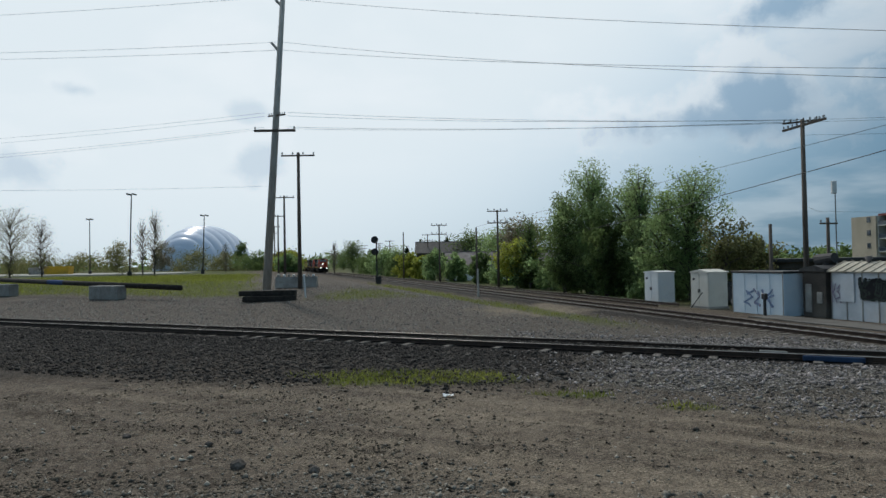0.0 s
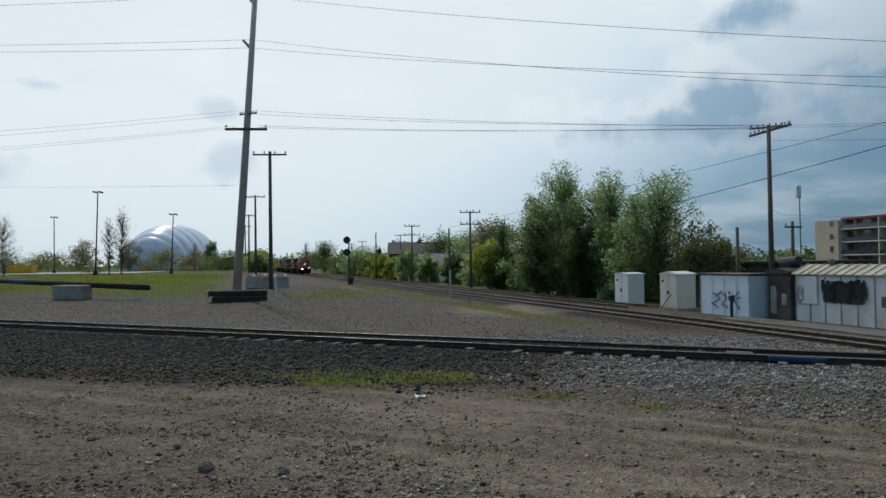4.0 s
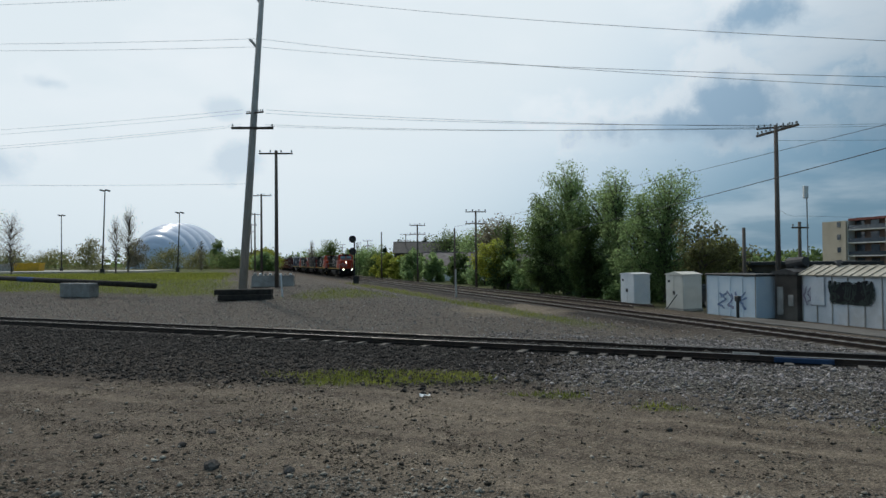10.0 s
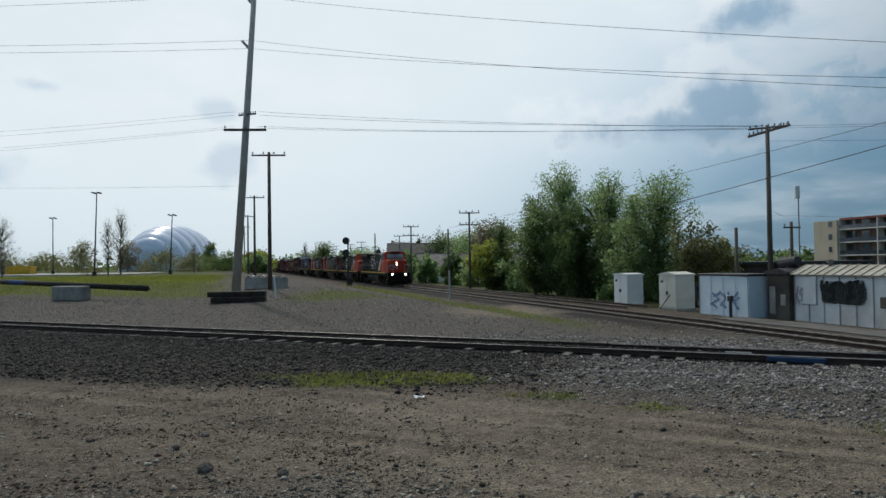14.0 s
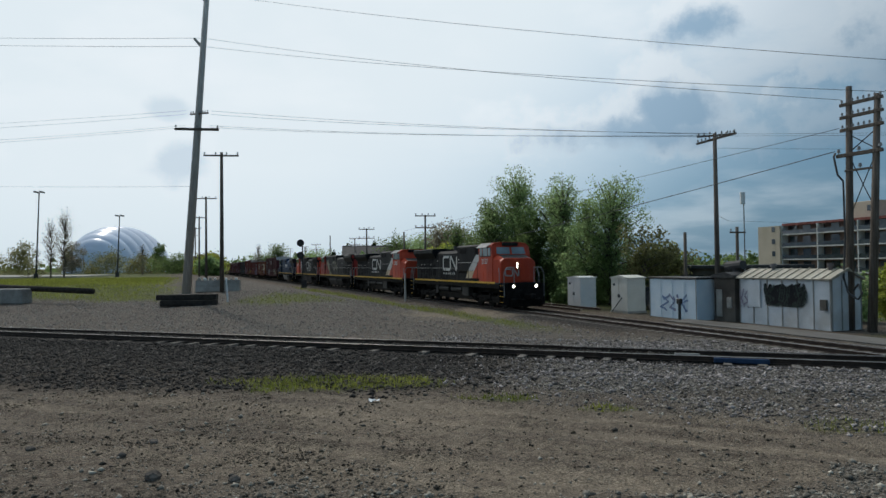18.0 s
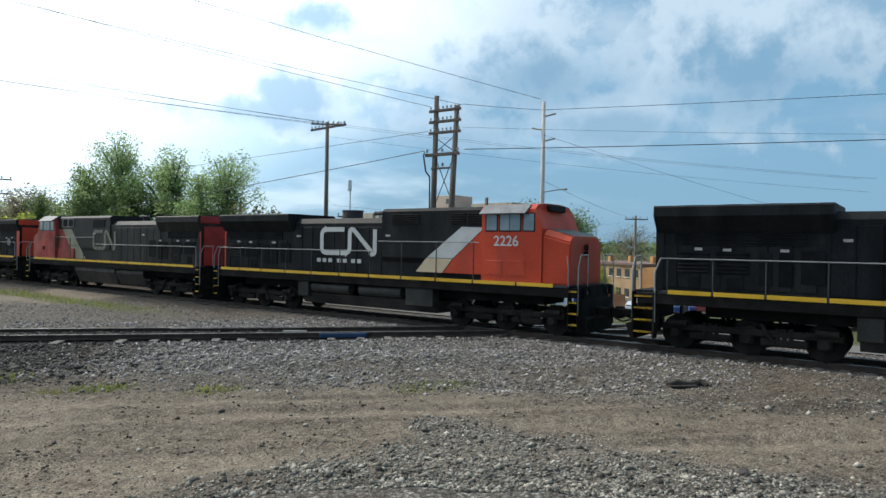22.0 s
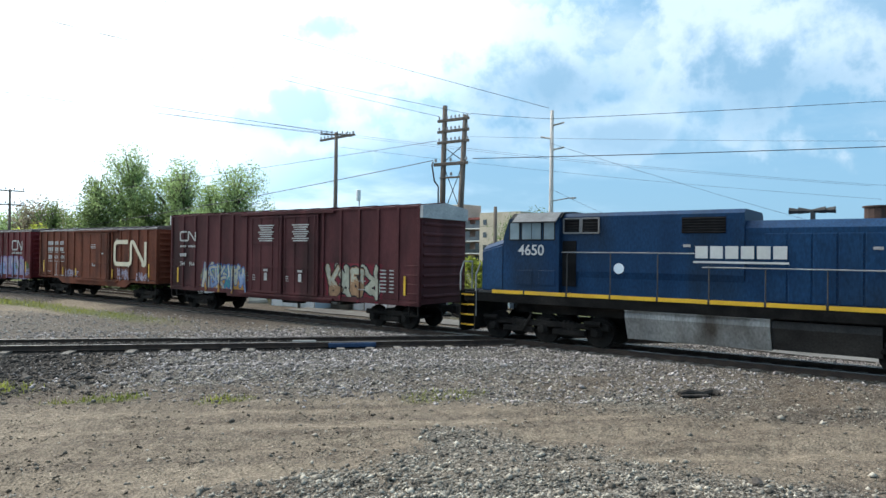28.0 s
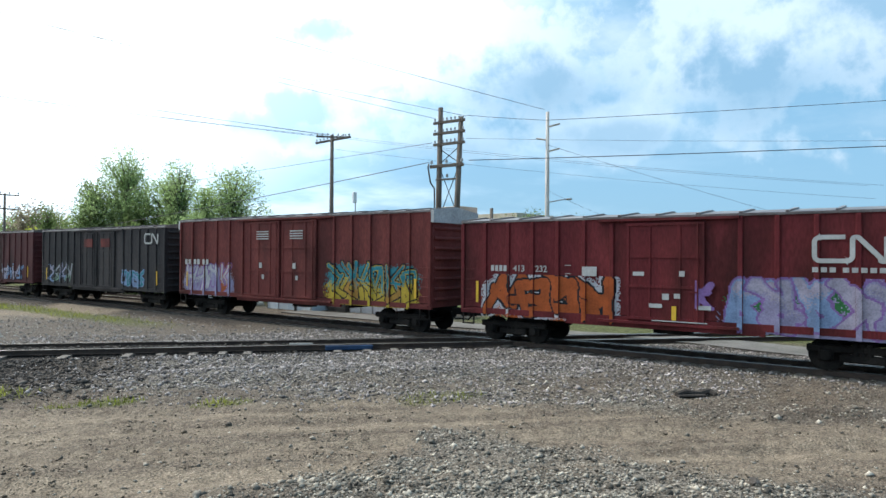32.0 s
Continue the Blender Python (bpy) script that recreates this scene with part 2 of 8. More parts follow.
def prism(bm, outline, y0, y1, mi=0, axis="y"):
    """Extrudes an outline of (u, w) from y0 to y1; axis y: u is x and w is z; axis x: u is y; axis z: u, w are x, y."""
    def place(u, w, d):
        return (u, d, w) if axis == "y" else (d, u, w) if axis == "x" else (u, w, d)
    a = [bm.verts.new(place(u, w, y0)) for u, w in outline]
    b = [bm.verts.new(place(u, w, y1)) for u, w in outline]
    fs = [bm.faces.new(a), bm.faces.new(b[::-1])]
    for i in range(len(a)):
        j = (i + 1) % len(a)
        fs.append(bm.faces.new((a[j], a[i], b[i], b[j])))
    for f in fs:
        f.material_index = mi
    bmesh.ops.recalc_face_normals(bm, faces=fs)
    return bm


def thing(name, m, label, category, group="", kind=""):
    ob = new(name)
    ob.empty_display_size = 0.2
    ob.matrix_world = m
    return tagged(ob, label, category, group, kind)


def solid(name, verts, faces, material, parent=None, smooth=False):
    me = bpy.data.meshes.new(name)
    me.from_pydata([tuple(v) for v in verts], [], [tuple(f) for f in faces])
    for p in me.polygons:
        p.use_smooth = smooth
    me.materials.append(material)
    me.update()
    ob = new(name, me)
    if parent is not None:
        ob.parent = parent
    return ob


# ---- plan: the train's track, the track that crosses it, the lie of the land ----
RAIL_Z = 0.30
TRACK_AZ = radians(-15.8)
ALONG = Vector((math.sin(TRACK_AZ), math.cos(TRACK_AZ), 0))   # away from the camera
ACROSS = Vector((math.cos(TRACK_AZ), -math.sin(TRACK_AZ), 0))  # to the far side
OFF = 21.6
CROSS_AT = Vector((-1.81, 27.5, 0))
CROSS_DIR = Vector((0.892, -0.4526, 0)).normalized()
CROSS_NEAR = Vector((-0.4526, -0.892, 0)).normalized()
GAUGE = 1.6


def on_track(s, side=0.0, z=0.0):
    return ACROSS * (OFF + side) + ALONG * s + Vector((0, 0, z))


def on_cross(k, side=0.0, z=0.0):
    return CROSS_AT + CROSS_DIR * k + CROSS_NEAR * side + Vector((0, 0, z))


def ease(a, b, v):
    u = np.clip((v - a) / (b - a), 0, 1)
    return u * u * (3 - 2 * u)


def land(x, y):
    left = OFF - (x * ACROSS.x + y * ACROSS.y)
    beyond = 0.444 * x + 0.896 * y - 24.6
    s = x * ALONG.x + y * ALONG.y
    return 1.45 * ease(4, 34, beyond) * ease(4, 14, left) - 3.6 * ease(11, 42, -left) * (1 - ease(34, 60, s))


# ---- ground: one sheet to the horizon ----
def value_noise(x, y, scale, seed):
    rng = np.random.RandomState(seed)
    g = rng.rand(128, 128)
    u, v = x / scale + 37.3, y / scale + 11.7
    i, j = np.floor(u).astype(int), np.floor(v).astype(int)
    a, b = u - i, v - j
    a, b = a * a * (3 - 2 * a), b * b * (3 - 2 * b)
    return ((g[i % 128, j % 128] * (1 - a) + g[(i + 1) % 128, j % 128] * a) * (1 - b)
            + (g[i % 128, (j + 1) % 128] * (1 - a) + g[(i + 1) % 128, (j + 1) % 128] * a) * b)


def rough_noise(x, y, scale, seed):
    return (value_noise(x, y, scale, seed) + 0.5 * value_noise(x, y, scale / 2.1, seed + 1) + 0.25 * value_noise(x, y, scale / 4.3, seed + 2)) / 1.75


def frames_of(x, y):
    """Metres left of the train's track, along it, and towards the camera from the crossing track, along that."""
    left = OFF - (x * ACROSS.x + y * ACROSS.y)
    s = x * ALONG.x + y * ALONG.y
    near = (x - CROSS_AT.x) * CROSS_NEAR.x + (y - CROSS_AT.y) * CROSS_NEAR.y
    k = (x - CROSS_AT.x) * CROSS_DIR.x + (y - CROSS_AT.y) * CROSS_DIR.y
    return left, s, near, k


def blob(x, y, cx, cy, rx, ry, turn=0.0):
    c, s = math.cos(turn), math.sin(turn)
    u, v = (x - cx) * c + (y - cy) * s, -(x - cx) * s + (y - cy) * c
    return np.sqrt((u / rx) ** 2 + (v / ry) ** 2)


def ground_cover(x, y):
    """Shares of grass, sand, dark ballast and pale crushed stone on the ground."""
    left, s, near, k = frames_of(x, y)
    n = rough_noise(x, y, 2.2, 5) - 0.5
    nf = rough_noise(x, y, 0.7, 9) - 0.5
    wide = rough_noise(x, y, 11, 15) - 0.5
    grass = np.zeros_like(x)

    def put(layer, d, soft, amount=1.0):
        return np.maximum(layer, amount * (1 - ease(1 - soft, 1 + soft, d + n * 0.9 + nf * 0.9)))
    # tufts by the crossing track
    grass = put(grass, blob(x, y, -0.9, 19.1, 2.6, 1.1, -0.2), 0.4, 0.8)
    grass = put(grass, blob(x, y, 3.0, 16.2, 0.9, 0.28, -0.25), 0.35, 0.6)
    grass = put(grass, blob(x, y, 5.4, 14.6, 0.6, 0.2, -0.25), 0.35, 0.4)
    grass = put(grass, blob(x, y, 9.6, 12.4, 1.0, 0.4, -0.35), 0.35, 0.3)
    # strips along the train's track, a patch in the yard, the lawn
    strip = np.abs(left - 4.3 - 0.8 * wide) / 1.0
    grass = np.maximum(grass, (1 - ease(0.5, 1.4, strip + n)) * ease(26, 34, s) * (1 - ease(70, 110, s)) * 0.9)
    grass = put(grass, blob(x, y, -6.3, 54, 3.6, 3.6), 0.4, 0.85)
    grass = np.maximum(grass, ease(20, 25, left + 4 * n) * ease(17.3, 19.6, -near + 3 * n) * 0.95)
    grass = np.maximum(grass, ease(30, 33, left) * ease(31, 35, -near + 3 * n))
    # beyond the train's track: rough grass
    grass = np.maximum(grass, ease(3.5, 9, -left + 3 * n) * ease(30, 40, s) * 0.8)
    grass = np.maximum(grass, ease(4.8, 6.8, -left + 2 * n) * (1 - ease(19, 21, s)) * 0.8)
    sand = np.zeros_like(x)
    sand = put(sand, blob(x, y, 5.6, 43.5, 4.2, 3.6, 1.2), 0.5, 0.9)
    # the dirt road with its wheel tracks, before the crossing track
    road = ease(6.6, 7.9, near + 1.8 * n) * (1 - ease(14.5, 16.5, near + 2.2 * n + 0.05 * k))
    ruts = 0.55 + 0.45 * np.cos((near + 0.5 * wide) * 4.2)
    streak = value_noise(k / 7.0, near / 0.42, 1.0, 61) + 0.6 * value_noise(k / 3.0, near / 0.17, 1.0, 62) - 0.8
    sand = np.maximum(sand, road * (0.62 + 0.2 * ruts + 0.95 * streak) * (0.95 + 0.8 * n))
    sand = np.maximum(sand, ease(7.4, 9.0, near + n) * (0.22 + 0.5 * streak + 0.6 * wide))
    verge = 17.6 - 0.57 * np.maximum(x, 0) - 0.16 * np.minimum(x, 0) - 0.6 * np.maximum(x - 8.7, 0)
    before = ease(-0.9, 0.9, verge - y + 2.4 * n)
    sand = np.where(near > 5, sand * (0.12 + 0.88 * before), sand)
    sand = sand * (0.5 + 0.5 * ease(-7, 3, x))
    dark = np.maximum(1 - ease(4.0, 6.0, near + 1.5 * n), 0.7) * ease(-0.9, 0.9, y - 17.9 + 0.16 * x + 2.4 * n + nf) * ease(-2.6, -1.7, near) * (1 - ease(5, 11, k))
    dark = np.maximum(dark, (1 - ease(1.5, 2.2, np.abs(near + 0.2) + 0.5 * n)) * (1 - ease(22, 25, k)))
    dark = np.maximum(dark, (1 - ease(1.8, 2.9, np.abs(left) + 0.8 * n)) * ease(20, 30, s))
    pale = ease(5, 12, k + 3 * n) * (1 - ease(5.2, 7.0, near + 1.2 * n)) * ease(-9, -4, near) * ease(-1.5, 1, left + 4)
    pale = np.maximum(pale, ease(2.6, 4.0, -near) * ease(2.4, 3.6, left) * (1 - ease(70, 110, y)) * (0.45 + 0.5 * n))
    # coarse gravel spread before the road, thinning towards both ends
    edge = 8.5 + 0.2 * (x - 2.4)
    wedge = ease(-0.4, 0.4, edge - y + 3.0 * n + 1.2 * nf) * ease(0.9, 2.9, x + n) * ease(-0.7, 0.7, 7.8 + 0.45 * (10.2 - y) - x + 1.6 * n)
    pale = np.maximum(pale, (1 - before) * ease(5.0, 6.5, near) * ease(2, 6, x) * np.clip(0.42 + 1.5 * n, 0, 1) * (1 - ease(30, 45, x)))
    pale = np.maximum(pale, wedge * np.clip(0.78 + 1.8 * nf, 0, 1))
    sand = sand * (1 - 0.7 * wedge)
    pale = np.maximum(pale, ease(-0.6, 0.8, 10.9 - np.hypot(x, y) + 2.5 * n) * 0.35 * (1 - ease(-1, 2, x)))
    pale = np.maximum(pale, ease(9.5, 12, x) * ease(0.05, 0.35, n + wide) * 0.22 * ease(4, 6, near))
    return [np.clip(v, 0, 1) for v in (grass, sand, dark, pale)]


def ground_height(x, y):
    left, s, near, k = frames_of(x, y)
    n = rough_noise(x, y, 1.1, 21) - 0.5
    wide = rough_noise(x, y, 6, 25) - 0.5
    z = land(x, y) + (0.05 * n + 0.05 * wide) * (1 - ease(80, 140, y))
    clod = (rough_noise(x, y, 0.55, 71) - 0.5) * 0.11 + (value_noise(x, y, 0.2, 75) - 0.5) * 0.03
    z += clod * ease(4.5, 7.5, near) * (1 - ease(26, 40, near))
    # ballast beds
    bed = np.maximum(1 - ease(1.55, 3.4, np.abs(near)), (1 - ease(1.6, 3.0, np.abs(left))))
    z = np.where(bed > 0, z * (1 - bed) + 0.12 * bed + 0.03 * n * bed, z)
    z = z + 0.035 * (1 - ease(0.62, 0.74, np.abs(near)))
    # the pale heap by the crossing
    z += 0.16 * (1 - ease(0.4, 1.15, blob(x, y, 9.5, 16.6, 7.5, 1.3, -0.45)))
    # wheel ruts in the road
    road = ease(8.3, 9.4, near) * (1 - ease(13.8, 15.5, near))
    z -= 0.04 * road * (0.5 + 0.5 * np.cos((near + 0.5 * wide) * 4.2))
    z -= 0.085 * road * (value_noise(k / 5.0, near / 0.36, 1.0, 63) - 0.5)
    z -= 0.05 * ease(0.75, 0.95, near) * (1 - ease(1.5, 1.9, near)) * (1 - ease(14, 17, k))
    return z


def stepped(a, lo, hi, b, fine, grow=1.13):
    v, d = list(np.arange(lo, hi, fine)), fine
    while v[-1] < b:
        d *= grow
        v.append(v[-1] + d)
    d = fine
    while v[0] > a:
        d *= grow
        v.insert(0, v[0] - d)
    return np.array(v)


def ground_material():
    m = bpy.data.materials.new("yard_ground")
    m.use_nodes = True
    t = m.node_tree
    b = t.nodes["Principled BSDF"]
    b.inputs["Roughness"].default_value = 0.95
    b.inputs["Specular IOR Level"].default_value = 0.2
    geo = t.nodes.new("ShaderNodeNewGeometry")

    def tex(s, d, r=0.6):
        n = t.nodes.new("ShaderNodeTexNoise")
        n.inputs["Scale"].default_value, n.inputs["Detail"].default_value, n.inputs["Roughness"].default_value = s, d, r
        link_nodes(t, geo, "Position", n, "Vector")
        return n.outputs["Fac"]

    def pebble(s):
        n = t.nodes.new("ShaderNodeTexVoronoi")
        n.inputs["Scale"].default_value = s
        link_nodes(t, geo, "Position", n, "Vector")
        return n

    def rng(v, lo, hi, a=0.0, bb=1.0):
        n = t.nodes.new("ShaderNodeMapRange")
        for k, q in (("From Min", lo), ("From Max", hi), ("To Min", a), ("To Max", bb)):
            n.inputs[k].default_value = q
        t.links.new(v, n.inputs["Value"])
        return n.outputs[0]

    def mix(f, a, c):
        n = t.nodes.new("ShaderNodeMix")
        n.data_type = "RGBA"
        t.links.new(f, n.inputs[0])
        for i, v in ((6, a), (7, c)):
            if isinstance(v, tuple):
                n.inputs[i].default_value = (*v, 1)
            else:
                t.links.new(v, n.inputs[i])
        return n.outputs[2]
    coarse, mid, fine = tex(0.5, 6), tex(5.0, 6), tex(28.0, 4)
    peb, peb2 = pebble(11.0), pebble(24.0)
    base = mix(rng(coarse, 0.35, 0.65), (0.05, 0.0365, 0.0275), (0.116, 0.0885, 0.0665))
    base = mix(rng(mid, 0.4, 0.7), base, (0.139, 0.115, 0.089))
    cover = t.nodes.new("ShaderNodeAttribute")
    cover.attribute_name = "cover"
    sep = t.nodes.new("ShaderNodeSeparateColor")
    link_nodes(t, cover, "Color", sep, 0)
    pale = t.nodes.new("ShaderNodeAttribute")
    pale.attribute_name = "pale"
    # pale and dark pebbles alike: shade in the gaps is put into the colour
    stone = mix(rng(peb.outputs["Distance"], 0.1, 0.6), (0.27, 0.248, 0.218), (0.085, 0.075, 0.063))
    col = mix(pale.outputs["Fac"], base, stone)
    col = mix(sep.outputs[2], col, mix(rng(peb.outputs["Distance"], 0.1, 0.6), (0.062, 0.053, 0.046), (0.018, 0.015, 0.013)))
    col = mix(sep.outputs[1], col, mix(rng(mid, 0.3, 0.7), (0.147, 0.117, 0.086), (0.285, 0.231, 0.17)))
    col = mix(sep.outputs[0], col, mix(rng(mid, 0.3, 0.7), (0.055, 0.07, 0.017), (0.105, 0.115, 0.032)))
    v = t.nodes.new("ShaderNodeVectorMath")
    v.operation = "SCALE"
    t.links.new(col, v.inputs[0])
    t.links.new(rng(fine, 0.3, 0.7, 0.35, 1.65), v.inputs["Scale"])
    chip = t.nodes.new("ShaderNodeSeparateColor")
    t.links.new(peb2.outputs["Color"], chip.inputs[0])
    v2 = t.nodes.new("ShaderNodeVectorMath")
    v2.operation = "SCALE"
    t.links.new(v.outputs[0], v2.inputs[0])
    weigh = t.nodes.new("ShaderNodeMath")
    weigh.operation = "MULTIPLY_ADD"
    t.links.new(rng(chip.outputs[0], 0.0, 1.0, -0.48, 0.48), weigh.inputs[0])
    t.links.new(rng(sep.outputs[1], 0.0, 0.6, 1.0, 0.25), weigh.inputs[1])
    weigh.inputs[2].default_value = 1.0
    t.links.new(weigh.outputs[0], v2.inputs["Scale"])
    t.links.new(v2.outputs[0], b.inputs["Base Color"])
    bn = t.nodes.new("ShaderNodeBump")
    bn.inputs["Strength"].default_value, bn.inputs["Distance"].default_value = 0.9, 0.04
    ad = t.nodes.new("ShaderNodeMath")
    ad.operation = "ADD"
    t.links.new(fine, ad.inputs[0])
    t.links.new(rng(peb2.outputs["Distance"], 0.0, 0.6, 0.6, 0.0), ad.inputs[1])
    t.links.new(ad.outputs[0], bn.inputs["Height"])
    link_nodes(t, bn, "Normal", b, "Normal")
    return m


def build_ground():
    gx, gy = stepped(-3200, -30, 40, 3200, 0.17), stepped(-500, 4.5, 27, 4200, 0.12, 1.035)
    X, Y = np.meshgrid(gx, gy)
    x, y = X.ravel(), Y.ravel()
    z = ground_height(x, y)
    nx, ny = len(gx), len(gy)
    i = (np.arange(ny - 1)[:, None] * nx + np.arange(nx - 1)[None]).ravel()
    quads = np.stack([i, i + 1, i + nx + 1, i + nx], 1)
    me = bpy.data.meshes.new("ground")
    me.vertices.add(len(x))
    me.vertices.foreach_set("co", np.stack([x, y, z], 1).ravel())
    me.loops.add(quads.size)
    me.loops.foreach_set("vertex_index", quads.ravel())
    me.polygons.add(len(quads))
    me.polygons.foreach_set("loop_start", np.arange(0, quads.size, 4))
    me.update()
    me.validate()
    g, sa, da, pa = ground_cover(x, y)
    at = me.attributes.new("cover", "FLOAT_COLOR", "POINT")
    at.data.foreach_set("color", np.stack([g, sa, da, np.ones_like(g)], 1).ravel())
    at = me.attributes.new("pale", "FLOAT", "POINT")
    at.data.foreach_set("value", pa)
    me.polygons.foreach_set("use_smooth", np.ones(len(quads), bool))
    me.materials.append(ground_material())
    tagged(new("ground", me), "uneven railway yard of grey gravel, brown dirt and rough grass", "ground", kind="structure")


build_ground()


# ---- tracks ----
def rail_bar(name, p, q, parent):
    """One rail, foot, web and head, from p to q at the rail head's height."""
    p, q = Vector(p), Vector(q)
    d = q - p
    prof = [(-0.07, -0.17), (0.07, -0.17), (0.07, -0.155), (0.015, -0.14), (0.015, -0.045), (0.037, -0.035), (0.037, -0.004), (0.03, 0), (-0.03, 0), (-0.037, -0.004), (-0.037, -0.035), (-0.015, -0.045), (-0.015, -0.14), (-0.07, -0.155)]
    bm = bmesh.new()
    prism(bm, prof, 0, d.length, axis="y")
    for f in bm.faces:
        f.material_index = 1 if f.normal.z > 0.6 and f.calc_center_median().z > -0.01 else 0
    ob = part(name, bm, [M_RAIL, M_STEEL], parent)
    ob.matrix_world = Matrix.Translation(p) @ Matrix.Rotation(math.atan2(d.y, d.x) - math.pi / 2, 4, "Z")
    return ob


def tie_mesh():
    bm = bmesh.new()
    box(bm, 0, 0, 0, 2.6, 0.26, 0.18, bevel=0.012)
    me = bpy.data.meshes.new("tie")
    bm.to_mesh(me)
    bm.free()
    me.materials.append(M_TIE)
    return me


TIE = tie_mesh()


def build_tracks():
    a = tagged(new("railway_track_crossing"), "worn railway track with wooden sleepers over dark ballast", "railway track", kind="structure")
    for side in (-GAUGE / 2, GAUGE / 2):
        rail_bar("rail", on_cross(-70, side, RAIL_Z), on_cross(19.6, side, RAIL_Z), a)
        rail_bar("rail", on_cross(23.8, side, RAIL_Z), on_cross(90, side, RAIL_Z), a)
        # guard rails through the crossing
        rail_bar("guard_rail", on_cross(9.5, side * 0.84, RAIL_Z - 0.01), on_cross(33, side * 0.84, RAIL_Z - 0.01), a)
    ang = math.atan2(CROSS_DIR.y, CROSS_DIR.x)
    k = -40.0
    rng = random.Random(3)
    while k < 19:
        o = new("tie", TIE)
        o.parent = a
        o.matrix_world = Matrix.Translation(on_cross(k + rng.uniform(-0.1, 0.1), rng.uniform(-0.16, 0.2) + 0.1, RAIL_Z - 0.17 - 0.075 - rng.choice((0.0, 0.01, 0.02, 0.05, 0.08)) - (0.05 if k < -9 else 0))) @ Matrix.Rotation(ang + math.pi / 2 + rng.uniform(-0.03, 0.03), 4, "Z")
        k += 0.93
    b = tagged(new("railway_track_main"), "railway main track with polished rail heads on dark ballast", "railway track", kind="structure")
    for side in (-GAUGE / 2, GAUGE / 2):
        rail_bar("rail", on_track(600, side, RAIL_Z), on_track(-90, side, RAIL_Z), b)
        rail_bar("guard_rail", on_track(26, side * 0.84, RAIL_Z - 0.01), on_track(-6, side * 0.84, RAIL_Z - 0.01), b)
    ang = math.atan2(ALONG.y, ALONG.x)
    s = -20.0
    while s < 110:
        o = new("tie", TIE)
        o.parent = b
        o.matrix_world = Matrix.Translation(on_track(s, rng.uniform(-0.08, 0.08), RAIL_Z - 0.17 - 0.075)) @ Matrix.Rotation(ang + math.pi / 2 + rng.uniform(-0.03, 0.03), 4, "Z")
        s += 0.62
    # far second track, seen beyond the main one
    c = tagged(new("railway_track_siding"), "rusty siding track in low ballast beside the sheds", "railway track", kind="structure")
    for side in (-GAUGE / 2, GAUGE / 2):
        rail_bar("rail", on_track(220, 4.3 + side, RAIL_Z - 0.05), on_track(38, 4.3 + side, RAIL_Z - 0.05), c)


build_tracks()


# ---- the train ----
M_LOCO_BLACK = surf("black_locomotive_paint", (0.006, 0.0066, 0.0076), (0.014, 0.0148, 0.016), 1.2, 0.6, 0.08, 20, stain=(0.03, 0.028, 0.026), stain_amount=0.7, stain_scale=0.9, stretch=(1, 1, 0.3), spec=0.12)
M_LOCO_WORN = surf("worn_black_locomotive_paint", (0.009, 0.0088, 0.0088), (0.019, 0.018, 0.0175), 1.2, 0.55, 0.08, 20, stain=(0.045, 0.04, 0.034), stain_amount=0.6, stain_scale=0.9, stretch=(1, 1, 0.3), spec=0.2)
M_FADED_MARK = surf("faded_olive_emblem_paint", (0.1, 0.098, 0.072), (0.19, 0.18, 0.13), 2.5, 0.6, 0.0, 20, grain=0.1)
M_LOCO_RED = surf("orange_red_locomotive_paint", (0.43, 0.042, 0.016), (0.54, 0.064, 0.024), 1.1, 0.5, 0.05, 20, spec=0.25, stain=(0.27, 0.055, 0.035), stain_amount=0.5, stain_scale=0.9, stretch=(1, 1, 0.5), grain=0.08)
M_LOCO_PINK = surf("faded_red_locomotive_paint", (0.28, 0.042, 0.034), (0.4, 0.085, 0.07), 1.3, 0.65, 0.05, 20, stain=(0.14, 0.05, 0.038), stain_amount=0.85, stain_scale=0.8, stretch=(1, 1, 0.7), spec=0.2, grain=0.12)
M_LOCO_MAROON = surf("dull_red_end_paint", (0.26, 0.025, 0.022), (0.34, 0.035, 0.03), 0.8, 0.55, 0.05, 20, stain=(0.05, 0.02, 0.02), stain_amount=0.6)
M_LOCO_BLUE = surf("blue_locomotive_paint", (0.005, 0.026, 0.07), (0.009, 0.042, 0.105), 0.8, 0.5, 0.06, 20, spec=0.15, stain=(0.01, 0.016, 0.024), stain_amount=0.7, stain_scale=0.5, stretch=(1, 1, 0.4))
M_STRIPE_WHITE = surf("off_white_stripe_paint", (0.46, 0.455, 0.44), (0.56, 0.555, 0.53), 1.2, 0.5, 0.04, 20, stain=(0.45, 0.42, 0.36), stain_amount=0.4, grain=0.06)
M_STRIPE_TAN = surf("tan_stripe_paint", (0.52, 0.4, 0.26), (0.6, 0.48, 0.32), 1.2, 0.55, 0.04, 20, grain=0.08)
M_STRIPE_OLIVE = surf("faded_olive_stripe_paint", (0.2, 0.185, 0.125), (0.28, 0.255, 0.18), 1.2, 0.65, 0.04, 20, stain=(0.09, 0.08, 0.06), stain_amount=0.5, grain=0.12)
M_YELLOW = surf("yellow_sill_paint", (0.58, 0.33, 0.014), (0.68, 0.4, 0.024), 1.5, 0.5, 0.05, 20, stain=(0.4, 0.25, 0.05), stain_amount=0.5, grain=0.08)
M_UNDER = surf("grimy_undercarriage", (0.006, 0.0055, 0.005), (0.015, 0.013, 0.012), 2, 0.75, 0.3, 20, stain=(0.05, 0.042, 0.036), stain_amount=0.4, spec=0.1)
